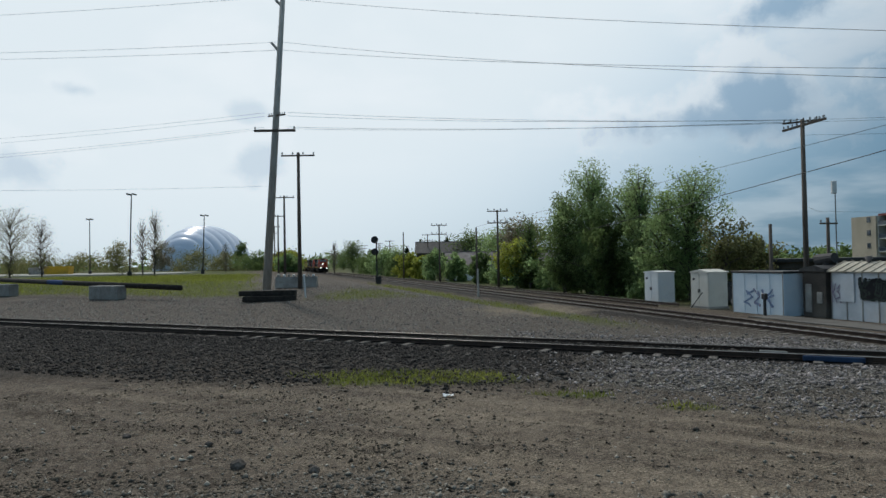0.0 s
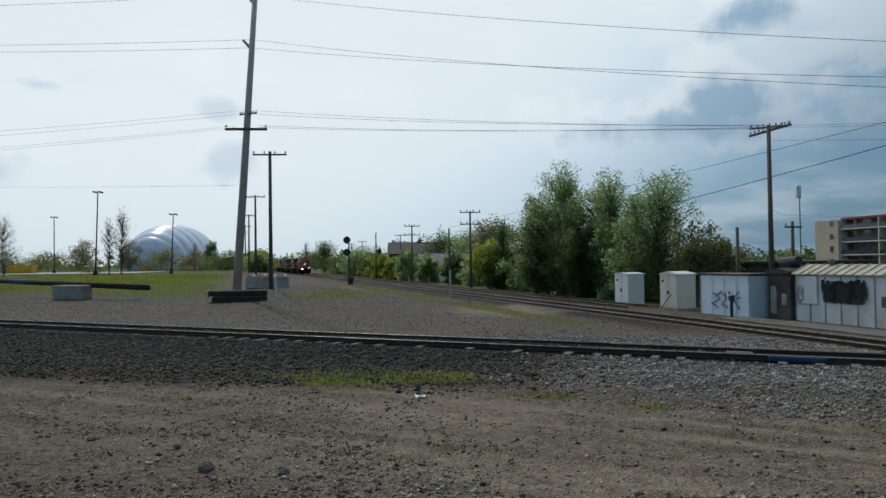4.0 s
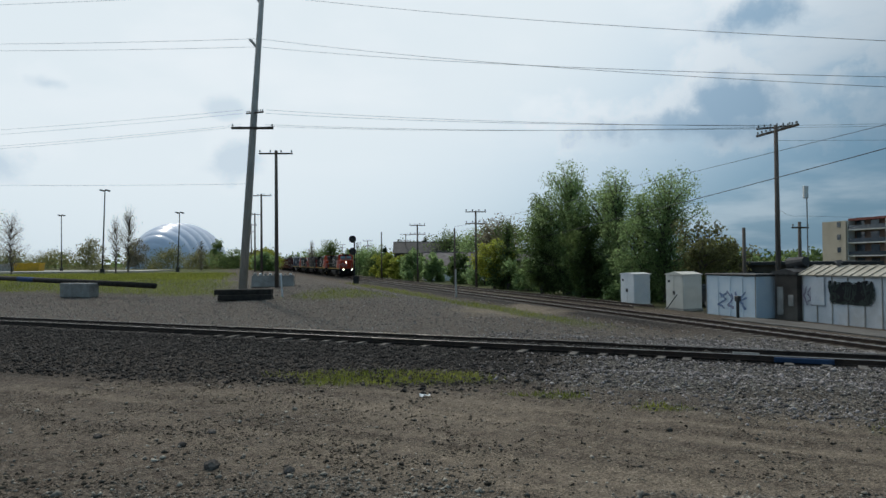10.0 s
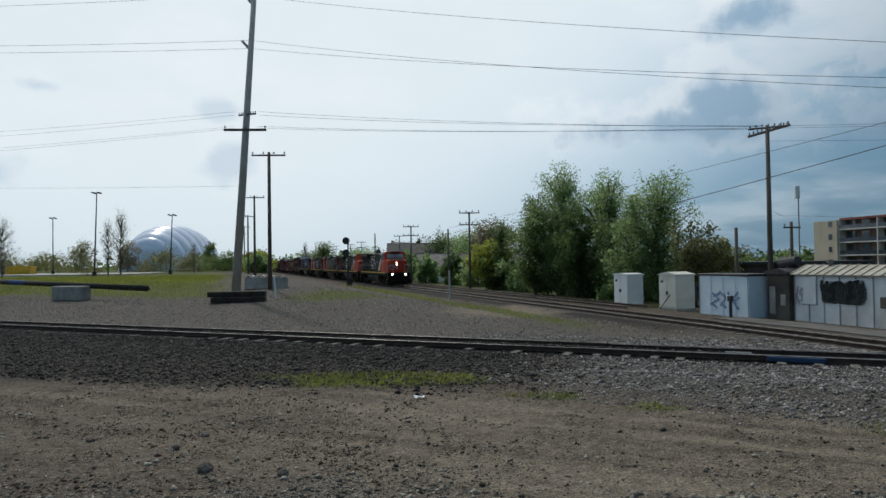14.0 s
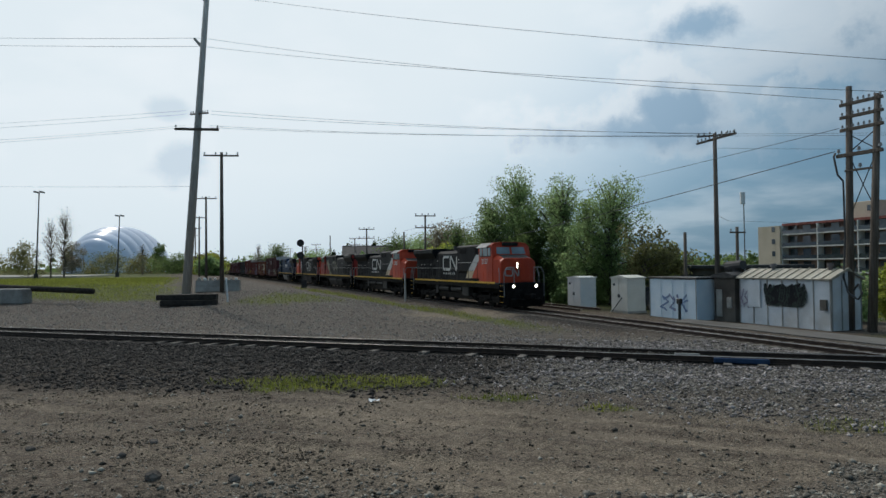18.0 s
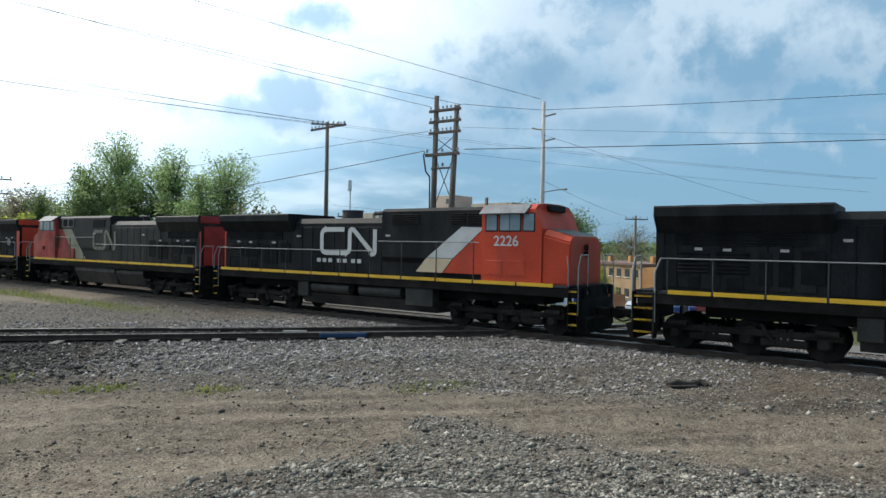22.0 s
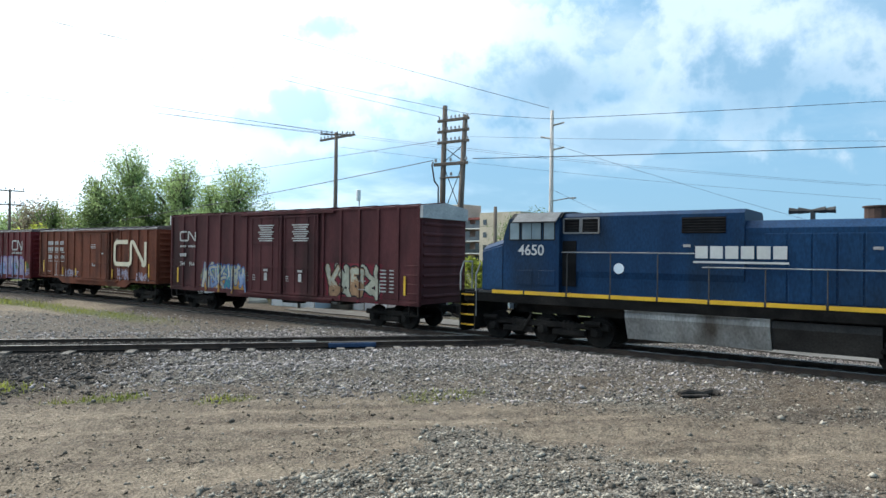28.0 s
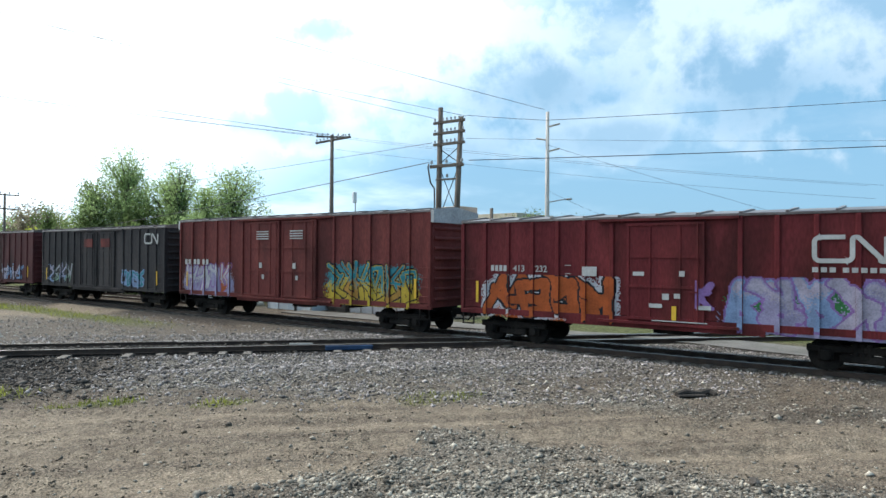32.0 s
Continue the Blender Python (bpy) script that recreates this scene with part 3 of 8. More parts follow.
M_TANK = surf("grimy_fuel_tank", (0.022, 0.02, 0.019), (0.04, 0.037, 0.035), 1.5, 0.6, 0.1, 20, stain=(0.07, 0.062, 0.055), stain_amount=0.4, spec=0.2)
M_TANK_PALE = surf("worn_silver_fuel_tank", (0.2, 0.195, 0.19), (0.33, 0.32, 0.3), 0.6, 0.5, 0.1, 16, stain=(0.05, 0.035, 0.025), stain_amount=0.9, stain_scale=0.8, stretch=(1, 1, 0.4))
M_MUFFLER = surf("rusty_exhaust_steel", (0.04, 0.022, 0.017), (0.075, 0.04, 0.03), 2, 0.8, 0.2, 20)
M_GRILLE = surf("black_grille", (0.006, 0.006, 0.007), (0.014, 0.014, 0.015), 2, 0.7, 0.2, 30, spec=0.08)
M_RAILING = surf("pale_handrail", (0.2, 0.2, 0.2), (0.32, 0.32, 0.31), 2, 0.4, 0, 30)
M_ROOF_GREY = surf("galvanised_roof", (0.09, 0.07, 0.066), (0.17, 0.145, 0.14), 1.0, 0.4, 0.1, 20, 0.3, stain=(0.3, 0.28, 0.26))
M_LAMP = glow("lit_headlight", (1.0, 0.93, 0.78), 14.0)
M_VISOR = surf("grey_metal_visor", (0.11, 0.112, 0.116), (0.18, 0.182, 0.186), 2, 0.6, 0.1, 20, stain=(0.3, 0.27, 0.24), stain_amount=0.5)
M_VISOR_DARK = surf("dark_metal_visor", (0.06, 0.065, 0.07), (0.1, 0.105, 0.11), 2, 0.5, 0.1, 20)
M_FASCIA = surf("pale_end_sheet", (0.36, 0.36, 0.36), (0.48, 0.48, 0.47), 1.5, 0.6, 0.1, 20, stain=(0.25, 0.2, 0.17), stain_amount=0.5)
M_STENCIL_PALE = surf("dull_white_paint", (0.3, 0.28, 0.27), (0.42, 0.4, 0.38), 2, 0.7, 0, 20)
M_STENCIL_GREY = surf("worn_badge_paint", (0.1, 0.1, 0.1), (0.2, 0.2, 0.195), 6, 0.6, 0.0, 30)
# pale base colour: the sky's reflection is painted into this glass
M_CABGLASS = surf("cab_window_glass", (0.13, 0.17, 0.19), (0.22, 0.27, 0.29), 1, 0.06, 0, 10, spec=0.8, grain=0.0)


def ribbon(bm, pts, w, y, mi=0, t=0.006):
    """A flat painted band of width w along points (x, z), facing -y, with mitred corners."""
    n = len(pts)
    left, right = [], []
    for i, p in enumerate(pts):
        a = Vector(pts[max(i - 1, 0)])
        b = Vector(pts[min(i + 1, n - 1)])
        p = Vector(p)
        d1 = (p - a).normalized() if i else (b - p).normalized()
        d2 = (b - p).normalized() if i < n - 1 else d1
        d = (d1 + d2).normalized()
        nrm = Vector((-d.y, d.x))
        k = w / 2 / max(0.55, abs(nrm.dot(Vector((-d1.y, d1.x)))))
        left.append(p + nrm * k)
        right.append(p - nrm * k)
    for i in range(n - 1):
        q = [left[i], left[i + 1], right[i + 1], right[i]]
        f = bm.faces.new([bm.verts.new((v.x, y, v.y)) for v in q])
        f.normal_update()
        if f.normal.y > 0:
            f.normal_flip()
        f.material_index = mi
    return bm


def arc_pts(cx, cz, r, a0, a1, n=6):
    return [(cx + r * math.cos(radians(a0 + (a1 - a0) * i / n)), cz + r * math.sin(radians(a0 + (a1 - a0) * i / n))) for i in range(n + 1)]


def emblem_path(w, h):
    """The continuous bent band painted on the sides: an open bracket that runs on into a slanting wave."""
    r = 0.22 * h
    a = 0.44 * w
    b = a + 0.10 * w
    return ([(a, h), (r, h)] + arc_pts(r, h - r, r, 90, 180) + arc_pts(r, r, r, 180, 270) + [(b - r, 0)] + arc_pts(b - r, r, r, -90, 0)
            + arc_pts(b + 0.6 * r, h - 0.6 * r, 0.6 * r, 180, 40) + [(w - 0.9 * r, 0.12 * h)] + arc_pts(w - 0.55 * r, 0.5 * r, 0.55 * r, 230, 360) + [(w, h)])


def emblem(parent, x, z, w, h, y, material, stroke=0.17, flip=False):
    bm = bmesh.new()
    ribbon(bm, emblem_path(w, h), stroke, 0)
    ob = part("painted_emblem", bm, material, parent)
    ob.matrix_local = pose(x + (w if flip else 0), y, z, 0, 0, 180 if flip else 0)
    return ob


def figures(parent, text, x, z, size, y, material, flip=False, name="number"):
    c = bpy.data.curves.new(name, "FONT")
    c.body, c.size, c.extrude = text, size, 0.004
    c.offset = 0.012 * size
    c.materials.append(material)
    ob = new(name, c)
    ob.parent = parent
    ob.matrix_local = pose(x, y, z, 90, 0, 180 if flip else 0)
    return ob


def bars(parent, rows, y, material, name="stencil_bar"):
    """Unreadable writing as bars (x, z, width, height) on a side, each a part."""
    for x, z, w, h in rows:
        bm = bmesh.new()
        box(bm, x + w / 2, y, z + h / 2, w, 0.006, h)
        part(name, bm, material, parent)


def wheel_mesh(r=0.5):
    bm = bmesh.new()
    cyl(bm, (0, -0.07, 0), (0, 0.07, 0), r, seg=20)
    cyl(bm, (0, 0.07, 0), (0, 0.1, 0), r + 0.03, seg=20)
    cyl(bm, (0, -0.12, 0), (0, -0.07, 0), 0.14, seg=10)
    me = bpy.data.meshes.new("wheel")
    bm.to_mesh(me)
    bm.free()
    me.materials.append(M_UNDER)
    return me


WHEEL = wheel_mesh(0.5)
WHEEL_SMALL = wheel_mesh(0.43)


def truck(parent, x, axles, wheel, r, name="truck", half=1.02):
    """A bogie: side frames, springs, journal boxes, bolster, and its wheels."""
    bm = bmesh.new()
    lo, hi = min(axles) - 0.45, max(axles) + 0.45
    for sy in (-1, 1):
        y = sy * half
        n = len(axles)
        box(bm, (lo + hi) / 2, y, r + 0.18, hi - lo, 0.16, 0.2, bevel=0.03)
        for a in axles:
            box(bm, a, y, r + 0.02, 0.36, 0.22, 0.36, bevel=0.05)
            cyl(bm, (a, y + sy * 0.1, r), (a, y + sy * 0.2, r), 0.13, seg=10)
        for a, b in zip(axles, axles[1:]):
            m = (a + b) / 2
            box(bm, m, y, r - 0.06, abs(b - a) * 0.62, 0.16, 0.22, bevel=0.04)
            for q in (-0.16, 0.0, 0.16):
                cyl(bm, (m + q, y + sy * 0.02, r - 0.02), (m + q, y + sy * 0.02, r + 0.34), 0.07, seg=8)
        if n == 3:
            cyl(bm, (axles[0] - 0.2, y + sy * 0.16, r + 0.3), (axles[0] + 0.35, y + sy * 0.16, r + 0.3), 0.09, seg=8)
            cyl(bm, (axles[2] - 0.2, y + sy * 0.16, r + 0.3), (axles[2] + 0.35, y + sy * 0.16, r + 0.3), 0.09, seg=8)
            cyl(bm, (axles[1] + 0.4, y + sy * 0.14, r + 0.45), (axles[1] + 0.75, y + sy * 0.14, r - 0.1), 0.05, seg=6)
    box(bm, (lo + hi) / 2, 0, r + 0.2, 0.5, 2 * half, 0.3)
    ob = part(name, bm, M_UNDER, parent)
    ob.matrix_local = pose(x, 0, 0)
    for a in axles:
        for sy in (-1, 1):
            w = new("wheel", wheel)
            w.parent = ob
            w.matrix_local = Matrix.Translation((a, sy * 0.8, r)) @ Matrix.Rotation(0 if sy < 0 else math.pi, 4, "Z")
        axle = bmesh.new()
        cyl(axle, (a, -0.75, r), (a, 0.75, r), 0.08, seg=8)
        part("axle", axle, M_UNDER, ob)
    return ob


def louvre(parent, name, x0, x1, z0, z1, y, slats, material=None):
    """A black grille with its frame and slats, on both sides."""
    for sy in (-1, 1):
        bm = bmesh.new()
        box(bm, (x0 + x1) / 2, sy * (y + 0.005), (z0 + z1) / 2, x1 - x0, 0.01, z1 - z0)
        for i in range(slats):
            z = z0 + (i + 0.5) * (z1 - z0) / slats
            box(bm, (x0 + x1) / 2, sy * (y + 0.02), z, x1 - x0, 0.03, (z1 - z0) / slats * 0.4, rx=sy * 0.5)
        part(name, bm, material or M_GRILLE, parent)


def lengthen(e, rear, front):
    """Draws a locomotive's body out to a longer type's; rear, front: its couplers' reach from the middle."""
    def far(x):
        a = abs(x)
        out = a * 1.11 if a <= 8.2 else 9.1 + (a - 8.2) * ((front if x > 0 else rear) - 9.1) / 2.2
        return math.copysign(out, x)
    for o in e.children:
        if o.name.startswith("truck"):
            o.location.x *= 1.09
        elif o.type == "MESH" and o.matrix_local == Matrix():
            for q in (o, *o.children_recursive):
                for v in q.data.vertices:
                    v.co.x = far(v.co.x)
        else:
            o.location.x = far(o.location.x)


def locomotive(name, label, scheme, number, lit=False, red_end=False, mark_at=(-2.25, 2.75), reach=None):
    e = thing(name, pose(0, 0, 0), label, "locomotive", "locomotives of the train")
    blue = scheme == "blue"
    hood = M_LOCO_BLUE if blue else M_LOCO_WORN if scheme == "faded" else M_LOCO_BLACK
    cabm = {"new": M_LOCO_RED, "faded": M_LOCO_PINK, "blue": M_LOCO_BLUE, "late": M_LOCO_RED}[scheme]
    endm = {"new": M_LOCO_BLACK, "faded": M_LOCO_MAROON, "blue": M_LOCO_WORN, "late": M_LOCO_RED}[scheme]
    if red_end:
        endm = M_LOCO_RED
    hw_b = 1.25
    safety = scheme in ("faded", "late", "blue")       # newer hood outline with a long silver or black tank
    # frame and sill
    bm = bmesh.new()
    box(bm, 0, 0, 1.5, 18.2, 2.96, 0.32, bevel=0.02)
    box(bm, 0, 0, 1.2, 14.5, 1.6, 0.4)
    box(bm, 9.0, 0, 1.25, 0.5, 2.2, 0.9, bevel=0.05)
    box(bm, -9.0, 0, 1.25, 0.5, 2.2, 0.9, bevel=0.05)
    part("frame", bm, M_UNDER, e)
    bm = bmesh.new()
    box(bm, 0, 0, 1.7, 16.9, 3.0, 0.07)
    part("walkway", bm, M_DARK, e)
    # yellow sill stripes with gaps at the posts
    posts = [-8.2, -6.9, -5.5, -4.0, -2.5, -1.0, 0.5, 2.0, 3.5, 5.0]
    edges = posts + [6.6, 7.9]
    for sy in (-1, 1):
        for a, b in zip(edges, edges[1:]):
            bm = bmesh.new()
            box(bm, (a + b) / 2, sy * 1.5, 1.72, b - a - 0.07, 0.03, 0.12)
            part("sill_stripe", bm, M_YELLOW, e)
    # long hood: engine part, radiator part with its broad wings, high part behind the cab
    bm = bmesh.new()
    w, rad, blow = (1.2, -5.0, -0.4) if safety else (1.08, -3.9, 0.9)
    prism(bm, [(-w, 1.73), (w, 1.73), (w, 3.86), (w - 0.22, 4.08), (-w + 0.22, 4.08), (-w, 3.86)], rad - 0.1, blow, axis="x")
    part("engine_hood", bm, hood, e)
    for sy in (-1, 1):
        for i in range(int((blow - rad) / 0.6)):
            bm = bmesh.new()
            box(bm, rad + 0.2 + i * 0.6, sy * (w + 0.012), 2.75, 0.55, 0.03, 1.9, bevel=0.01)
            box(bm, rad + 0.45 + i * 0.6, sy * (w + 0.035), 2.7, 0.04, 0.03, 0.12)
            part("hood_door", bm, hood, e)
        for i in range(int((rad + 8.5) / 0.62)):
            bm = bmesh.new()
            box(bm, -8.3 + i * 0.62, sy * (w + 0.012), 2.5, 0.54, 0.03, 1.3, bevel=0.01)
            part("hood_door", bm, hood, e)
    bm = bmesh.new()
    prism(bm, [(-w, 1.73), (w, 1.73), (w, 3.5), (-w, 3.5)], -8.65, rad, axis="x")
    part("radiator_hood", bm, hood, e)
    bm = bmesh.new()
    prism(bm, [(-w - 0.04, 3.5), (w + 0.04, 3.5), (1.46, 3.98), (1.46, 4.25), (1.38, 4.3), (-1.38, 4.3), (-1.46, 4.25), (-1.46, 3.98)], -8.65, rad, axis="x")
    part("radiator_wing", bm, M_LOCO_WORN if blue else hood, e, "sooty black radiator wing" if blue else "")
    louvre(e, "radiator_grille", -8.1, rad - 0.7, 3.1, 3.48, w + 0.01, 5)
    louvre(e, "air_intake_grille", -8.0, -7.1, 2.3, 2.95, w + 0.03, 6)
    louvre(e, "air_intake_grille", -6.9, -6.0, 2.3, 2.95, w + 0.03, 6)
    for sy in (-1, 1):
        for x0, x1, z0, z1 in ((-5.75, -5.4, 2.0, 2.95), (-5.25, -4.9, 2.0, 2.95), (-4.7, -4.1, 2.1, 3.0), (-7.7, -7.35, 1.85, 2.2), (-6.6, -6.25, 1.85, 2.2)):
            bm = bmesh.new()
            box(bm, (x0 + x1) / 2, sy * (w + 0.035), (z0 + z1) / 2, x1 - x0, 0.02, z1 - z0, bevel=0.006)
            part("access_opening", bm, M_GRILLE, e)
        if scheme in ("late", "blue"):
            # flat raised panel; the shade of the recess behind the cab is its dark colour
            bm = bmesh.new()
            box(bm, 5.02, sy * (hw_b + 0.012), 2.75, 0.5, 0.03, 1.5, bevel=0.01)
            part("cab_doorway_recess", bm, M_GRILLE if blue else M_LOCO_MAROON, e)
            bm = bmesh.new()
            cyl(bm, (-6.95, sy * (w + 0.03), 2.72), (-6.95, sy * (w + 0.07), 2.72), 0.25, seg=20)
            part("round_badge", bm, M_STENCIL_GREY, e)
    bm = bmesh.new()
    box(bm, -8.66, 0, 2.75, 0.06, 2.14, 2.0, bevel=0.02)
    box(bm, -8.66, 0, 4.1, 0.06, 2.6, 0.36, bevel=0.02)
    part("hood_end", bm, endm, e)
    if scheme == "late":
        mark = emblem(e, 0, 0, 1.1, 0.48, 0, M_STENCIL_PALE, 0.1)
        mark.matrix_local = Matrix.Translation((-8.71, 0.95, 2.9)) @ Matrix.Rotation(-math.pi / 2, 4, "Z")
    for sy in (-1, 1):
        bm = bmesh.new()
        wide = {"late": 0.62, "blue": 1.5}.get(scheme, 0.2)
        box(bm, -8.63 + wide / 2, sy * (w + 0.03), 2.72, wide, 0.02, 1.9)
        part("end_side_panel", bm, endm, e)
    bm = bmesh.new()
    hw = 1.25
    prism(bm, [(-w, 1.73), (w, 1.73), (w, 2.3), (hw, 2.5), (hw, 4.3), (hw - 0.15, 4.42), (-hw + 0.15, 4.42), (-hw, 4.3), (-hw, 2.5), (-w, 2.3)], blow, 5.3, axis="x")
    part("blower_hood", bm, hood, e)
    back = 0.5 if scheme == "faded" else 0.0
    louvre(e, "blower_grille", 4.0 - back, 4.55 - back, 3.78, 4.22, hw + 0.005, 5)
    louvre(e, "blower_grille", 4.65 - back, 5.2 - back, 3.78, 4.22, hw + 0.005, 5)
    if safety:
        for sy in (-1, 1):
            for x0, x1 in ((3.98 - back, 4.57 - back), (4.63 - back, 5.22 - back)):
                bm = bmesh.new()
                for z in (3.76, 4.24):
                    box(bm, (x0 + x1) / 2, sy * (hw + 0.03), z, x1 - x0, 0.04, 0.05)
                for x in (x0, x1):
                    box(bm, x, sy * (hw + 0.03), 4.0, 0.05, 0.04, 0.5)
                part("grille_frame", bm, M_VISOR, e)
        louvre(e, "blower_grille", 0.1, 1.35, 3.72, 4.2, hw + 0.005, 6)
    else:
        louvre(e, "blower_grille", 1.4, 2.6, 3.8, 4.2, hw + 0.005, 5)
    # roof things
    ex, hx = (-3.6, -1.95) if safety else (-1.6, 0.05)
    bm = bmesh.new()
    cyl(bm, (ex, 0, 4.05), (ex, 0, 4.42), 0.42, seg=16)
    cyl(bm, (ex, 0, 4.42), (ex, 0, 4.46), 0.46, seg=16)
    part("exhaust_pipe", bm, M_MUFFLER if safety else M_DARK, e)
    bm = bmesh.new()
    hz = 4.36 if safety else 4.3
    for q in (-0.12, 0.12):
        cyl(bm, (hx + 0.05 + q, 0, hz), (hx + 0.5 + q, 0.0, hz + 0.03), 0.03, 0.1, seg=8)
        cyl(bm, (hx + q, 0.12, hz), (hx - 0.45 + q, 0.12, hz + 0.03), 0.03, 0.1, seg=8)
    box(bm, hx, 0.05, (hz + 4.06) / 2, 0.09, 0.3, hz - 4.0)
    part("horn", bm, M_DARK, e)
    for xx in (-7.7, -6.6, -5.5):
        bm = bmesh.new()
        cyl(bm, (xx, 0, 4.29), (xx, 0, 4.36), 0.55, seg=16)
        part("radiator_fan", bm, M_DARK, e)
    # cab with roof, windows and nose
    bm = bmesh.new()
    c = 1.46
    prism(bm, [(5.3, 1.73), (7.45, 1.73), (7.45, 3.62), (7.22, 4.28), (5.3, 4.28)], -c, c)
    part("cab", bm, cabm, e)
    bm = bmesh.new()
    prism(bm, [(-c + 0.02, 4.26), (-c + 0.26, 4.46), (-0.5, 4.52), (0.5, 4.52), (c - 0.26, 4.46), (c - 0.02, 4.26)], 5.25, 7.2, axis="x")
    part("cab_roof", bm, cabm if scheme in ("new", "late") else M_LOCO_BLACK, e)
    for sy in (-1, 1):
        for x0, x1 in ((5.48, 5.86), (5.98, 6.32), (6.34, 6.7), (6.82, 7.18)):
            bm = bmesh.new()
            box(bm, (x0 + x1) / 2, sy * (c + 0.002), 3.83, x1 - x0 + 0.08, 0.016, 0.64, bevel=0.004)
            fr = part("cab_window", bm, M_LOCO_BLACK, e)
            bm = bmesh.new()
            box(bm, (x0 + x1) / 2, sy * (c + 0.012), 3.83, x1 - x0, 0.012, 0.56, bevel=0.004)
            part("pane", bm, M_CABGLASS, fr)
        # sheet-metal sun visor drooping over the side windows
        bm = bmesh.new()
        prism(bm, [(c - 0.2, 4.46), (c + 0.24, 4.14), (c + 0.22, 4.11), (c - 0.22, 4.42)] if sy > 0 else [(-c + 0.2, 4.46), (-c - 0.24, 4.14), (-c - 0.22, 4.11), (-c + 0.22, 4.42)], 5.32, 6.98, axis="x")
        part("window_visor", bm, M_VISOR if scheme in ("new", "late") else M_VISOR_DARK, e)
    for sy in (-1, 1):
        bm = bmesh.new()
        prism(bm, [(0.08, 0.0), (1.12, 0.0), (1.05, 0.5), (0.08, 0.5)], -0.01, 0.01, axis="x")
        ob = part("windscreen", bm, M_CABGLASS, e)
        ob.matrix_local = Matrix.Translation((7.44, 0, 3.68)) @ Matrix.Rotation(radians(-19), 4, "Y") @ Matrix.Diagonal((1, sy, 1, 1))
    bm = bmesh.new()
    vs = []
    for x, top, half in ((7.45, 3.62, 1.44), (8.46, 3.36, 1.3)):
        vs.append([bm.verts.new((x, y, z)) for y, z in ((-half, 1.73), (half, 1.73), (half, top - 0.22), (half - 0.3, top), (-half + 0.3, top), (-half, top - 0.22))])
    bm.faces.new(vs[0])
    bm.faces.new(vs[1][::-1])
    for i in range(6):
        j = (i + 1) % 6
        bm.faces.new((vs[0][j], vs[0][i], vs[1][i], vs[1][j]))
    bmesh.ops.recalc_face_normals(bm, faces=bm.faces)
    bmesh.ops.bevel(bm, geom=list(bm.edges), offset=0.05, segments=2, affect="EDGES")
    part("nose", bm, cabm, e)
    bm = bmesh.new()
    prism(bm, [(7.47, 3.6), (8.36, 3.37), (8.36, 3.385), (7.47, 3.635)], -1.02, 1.02)
    part("anti_glare_panel", bm, M_DARK, e)
    if not blue:
        mark = emblem(e, 0, 0, 1.0, 0.44, 0, M_STENCIL_PALE, 0.085)
        mark.matrix_local = Matrix.Translation((8.515, -1.02, 2.2)) @ Matrix.Rotation(math.pi / 2, 4, "Z")
    bm = bmesh.new()
    prism(bm, [(-1.36, 0.0), (1.36, 0.0), (1.3, 0.6), (-1.3, 0.6)], -0.006, 0.004, axis="x")
    ws = part("windscreen_surround", bm, M_LOCO_BLACK, e)
    ws.matrix_local = Matrix.Translation((7.436, 0, 3.64)) @ Matrix.Rotation(radians(-19), 4, "Y")
    bm = bmesh.new()
    box(bm, 8.49, 0.45, 2.5, 0.04, 0.7, 1.4, bevel=0.01)
    part("nose_door", bm, cabm, e)
    bm = bmesh.new()
    box(bm, 7.25, 0, 4.36, 0.2, 1.2, 0.24, bevel=0.03)
    part("number_board", bm, M_LOCO_BLACK, e)
    lamp = M_LAMP if lit else M_ROOF_GREY
    for y, z, x in ((-0.12, 3.0, 8.5), (-0.12, 2.78, 8.5)) if not blue else ((0, 3.0, 8.5),):
        bm = bmesh.new()
        cyl(bm, (x - 0.03, y, z), (x + 0.0, y, z), 0.065, seg=12)
        hl = part("headlight", bm, lamp, e)
        bm = bmesh.new()
        cyl(bm, (x - 0.05, y, z), (x + 0.12, y, z), 0.1, 0.11, seg=12, caps=False)
        part("bezel", bm, M_LOCO_BLACK, hl)
    for sy in (-1, 1):
        bm = bmesh.new()
        cyl(bm, (9.2, sy * 0.85, 1.52), (9.3, sy * 0.85, 1.52), 0.1, seg=12)
        hl = part("ditch_light", bm, lamp, e)
        bm = bmesh.new()
        cyl(bm, (9.2, sy * 0.85, 1.52), (9.4, sy * 0.85, 1.52), 0.12, 0.13, seg=12, caps=False)
        part("bezel", bm, M_LOCO_BLACK, hl)
    # fuel tank and reservoirs
    bm = bmesh.new()
    if safety:
        prism(bm, [(-1.35, 1.32), (1.35, 1.32), (1.38, 1.1), (1.1, 0.42), (-1.1, 0.42), (-1.38, 1.1)], -1.1, 3.05, axis="x")
        part("fuel_tank", bm, M_TANK_PALE if blue else M_TANK, e, "streaked silver fuel tank" if blue else "")
        bm = bmesh.new()
        prism(bm, [(-1.3, 1.28), (1.3, 1.28), (1.33, 1.08), (1.05, 0.46), (-1.05, 0.46), (-1.33, 1.08)], -3.7, -1.13, axis="x")
        part("battery_box", bm, M_TANK, e)
        for sy in (-1, 1):
            bm = bmesh.new()
            box(bm, 0.97, sy * 1.4, 1.33, 4.15, 0.08, 0.05)
            part("tank_lip", bm, M_TANK_PALE if blue else M_TANK, e)
    else:
        prism(bm, [(-1.25, 0.85), (1.25, 0.85), (1.0, 0.4), (-1.0, 0.4)], -3.3, 3.3, axis="x")
        part("fuel_tank", bm, M_TANK, e)
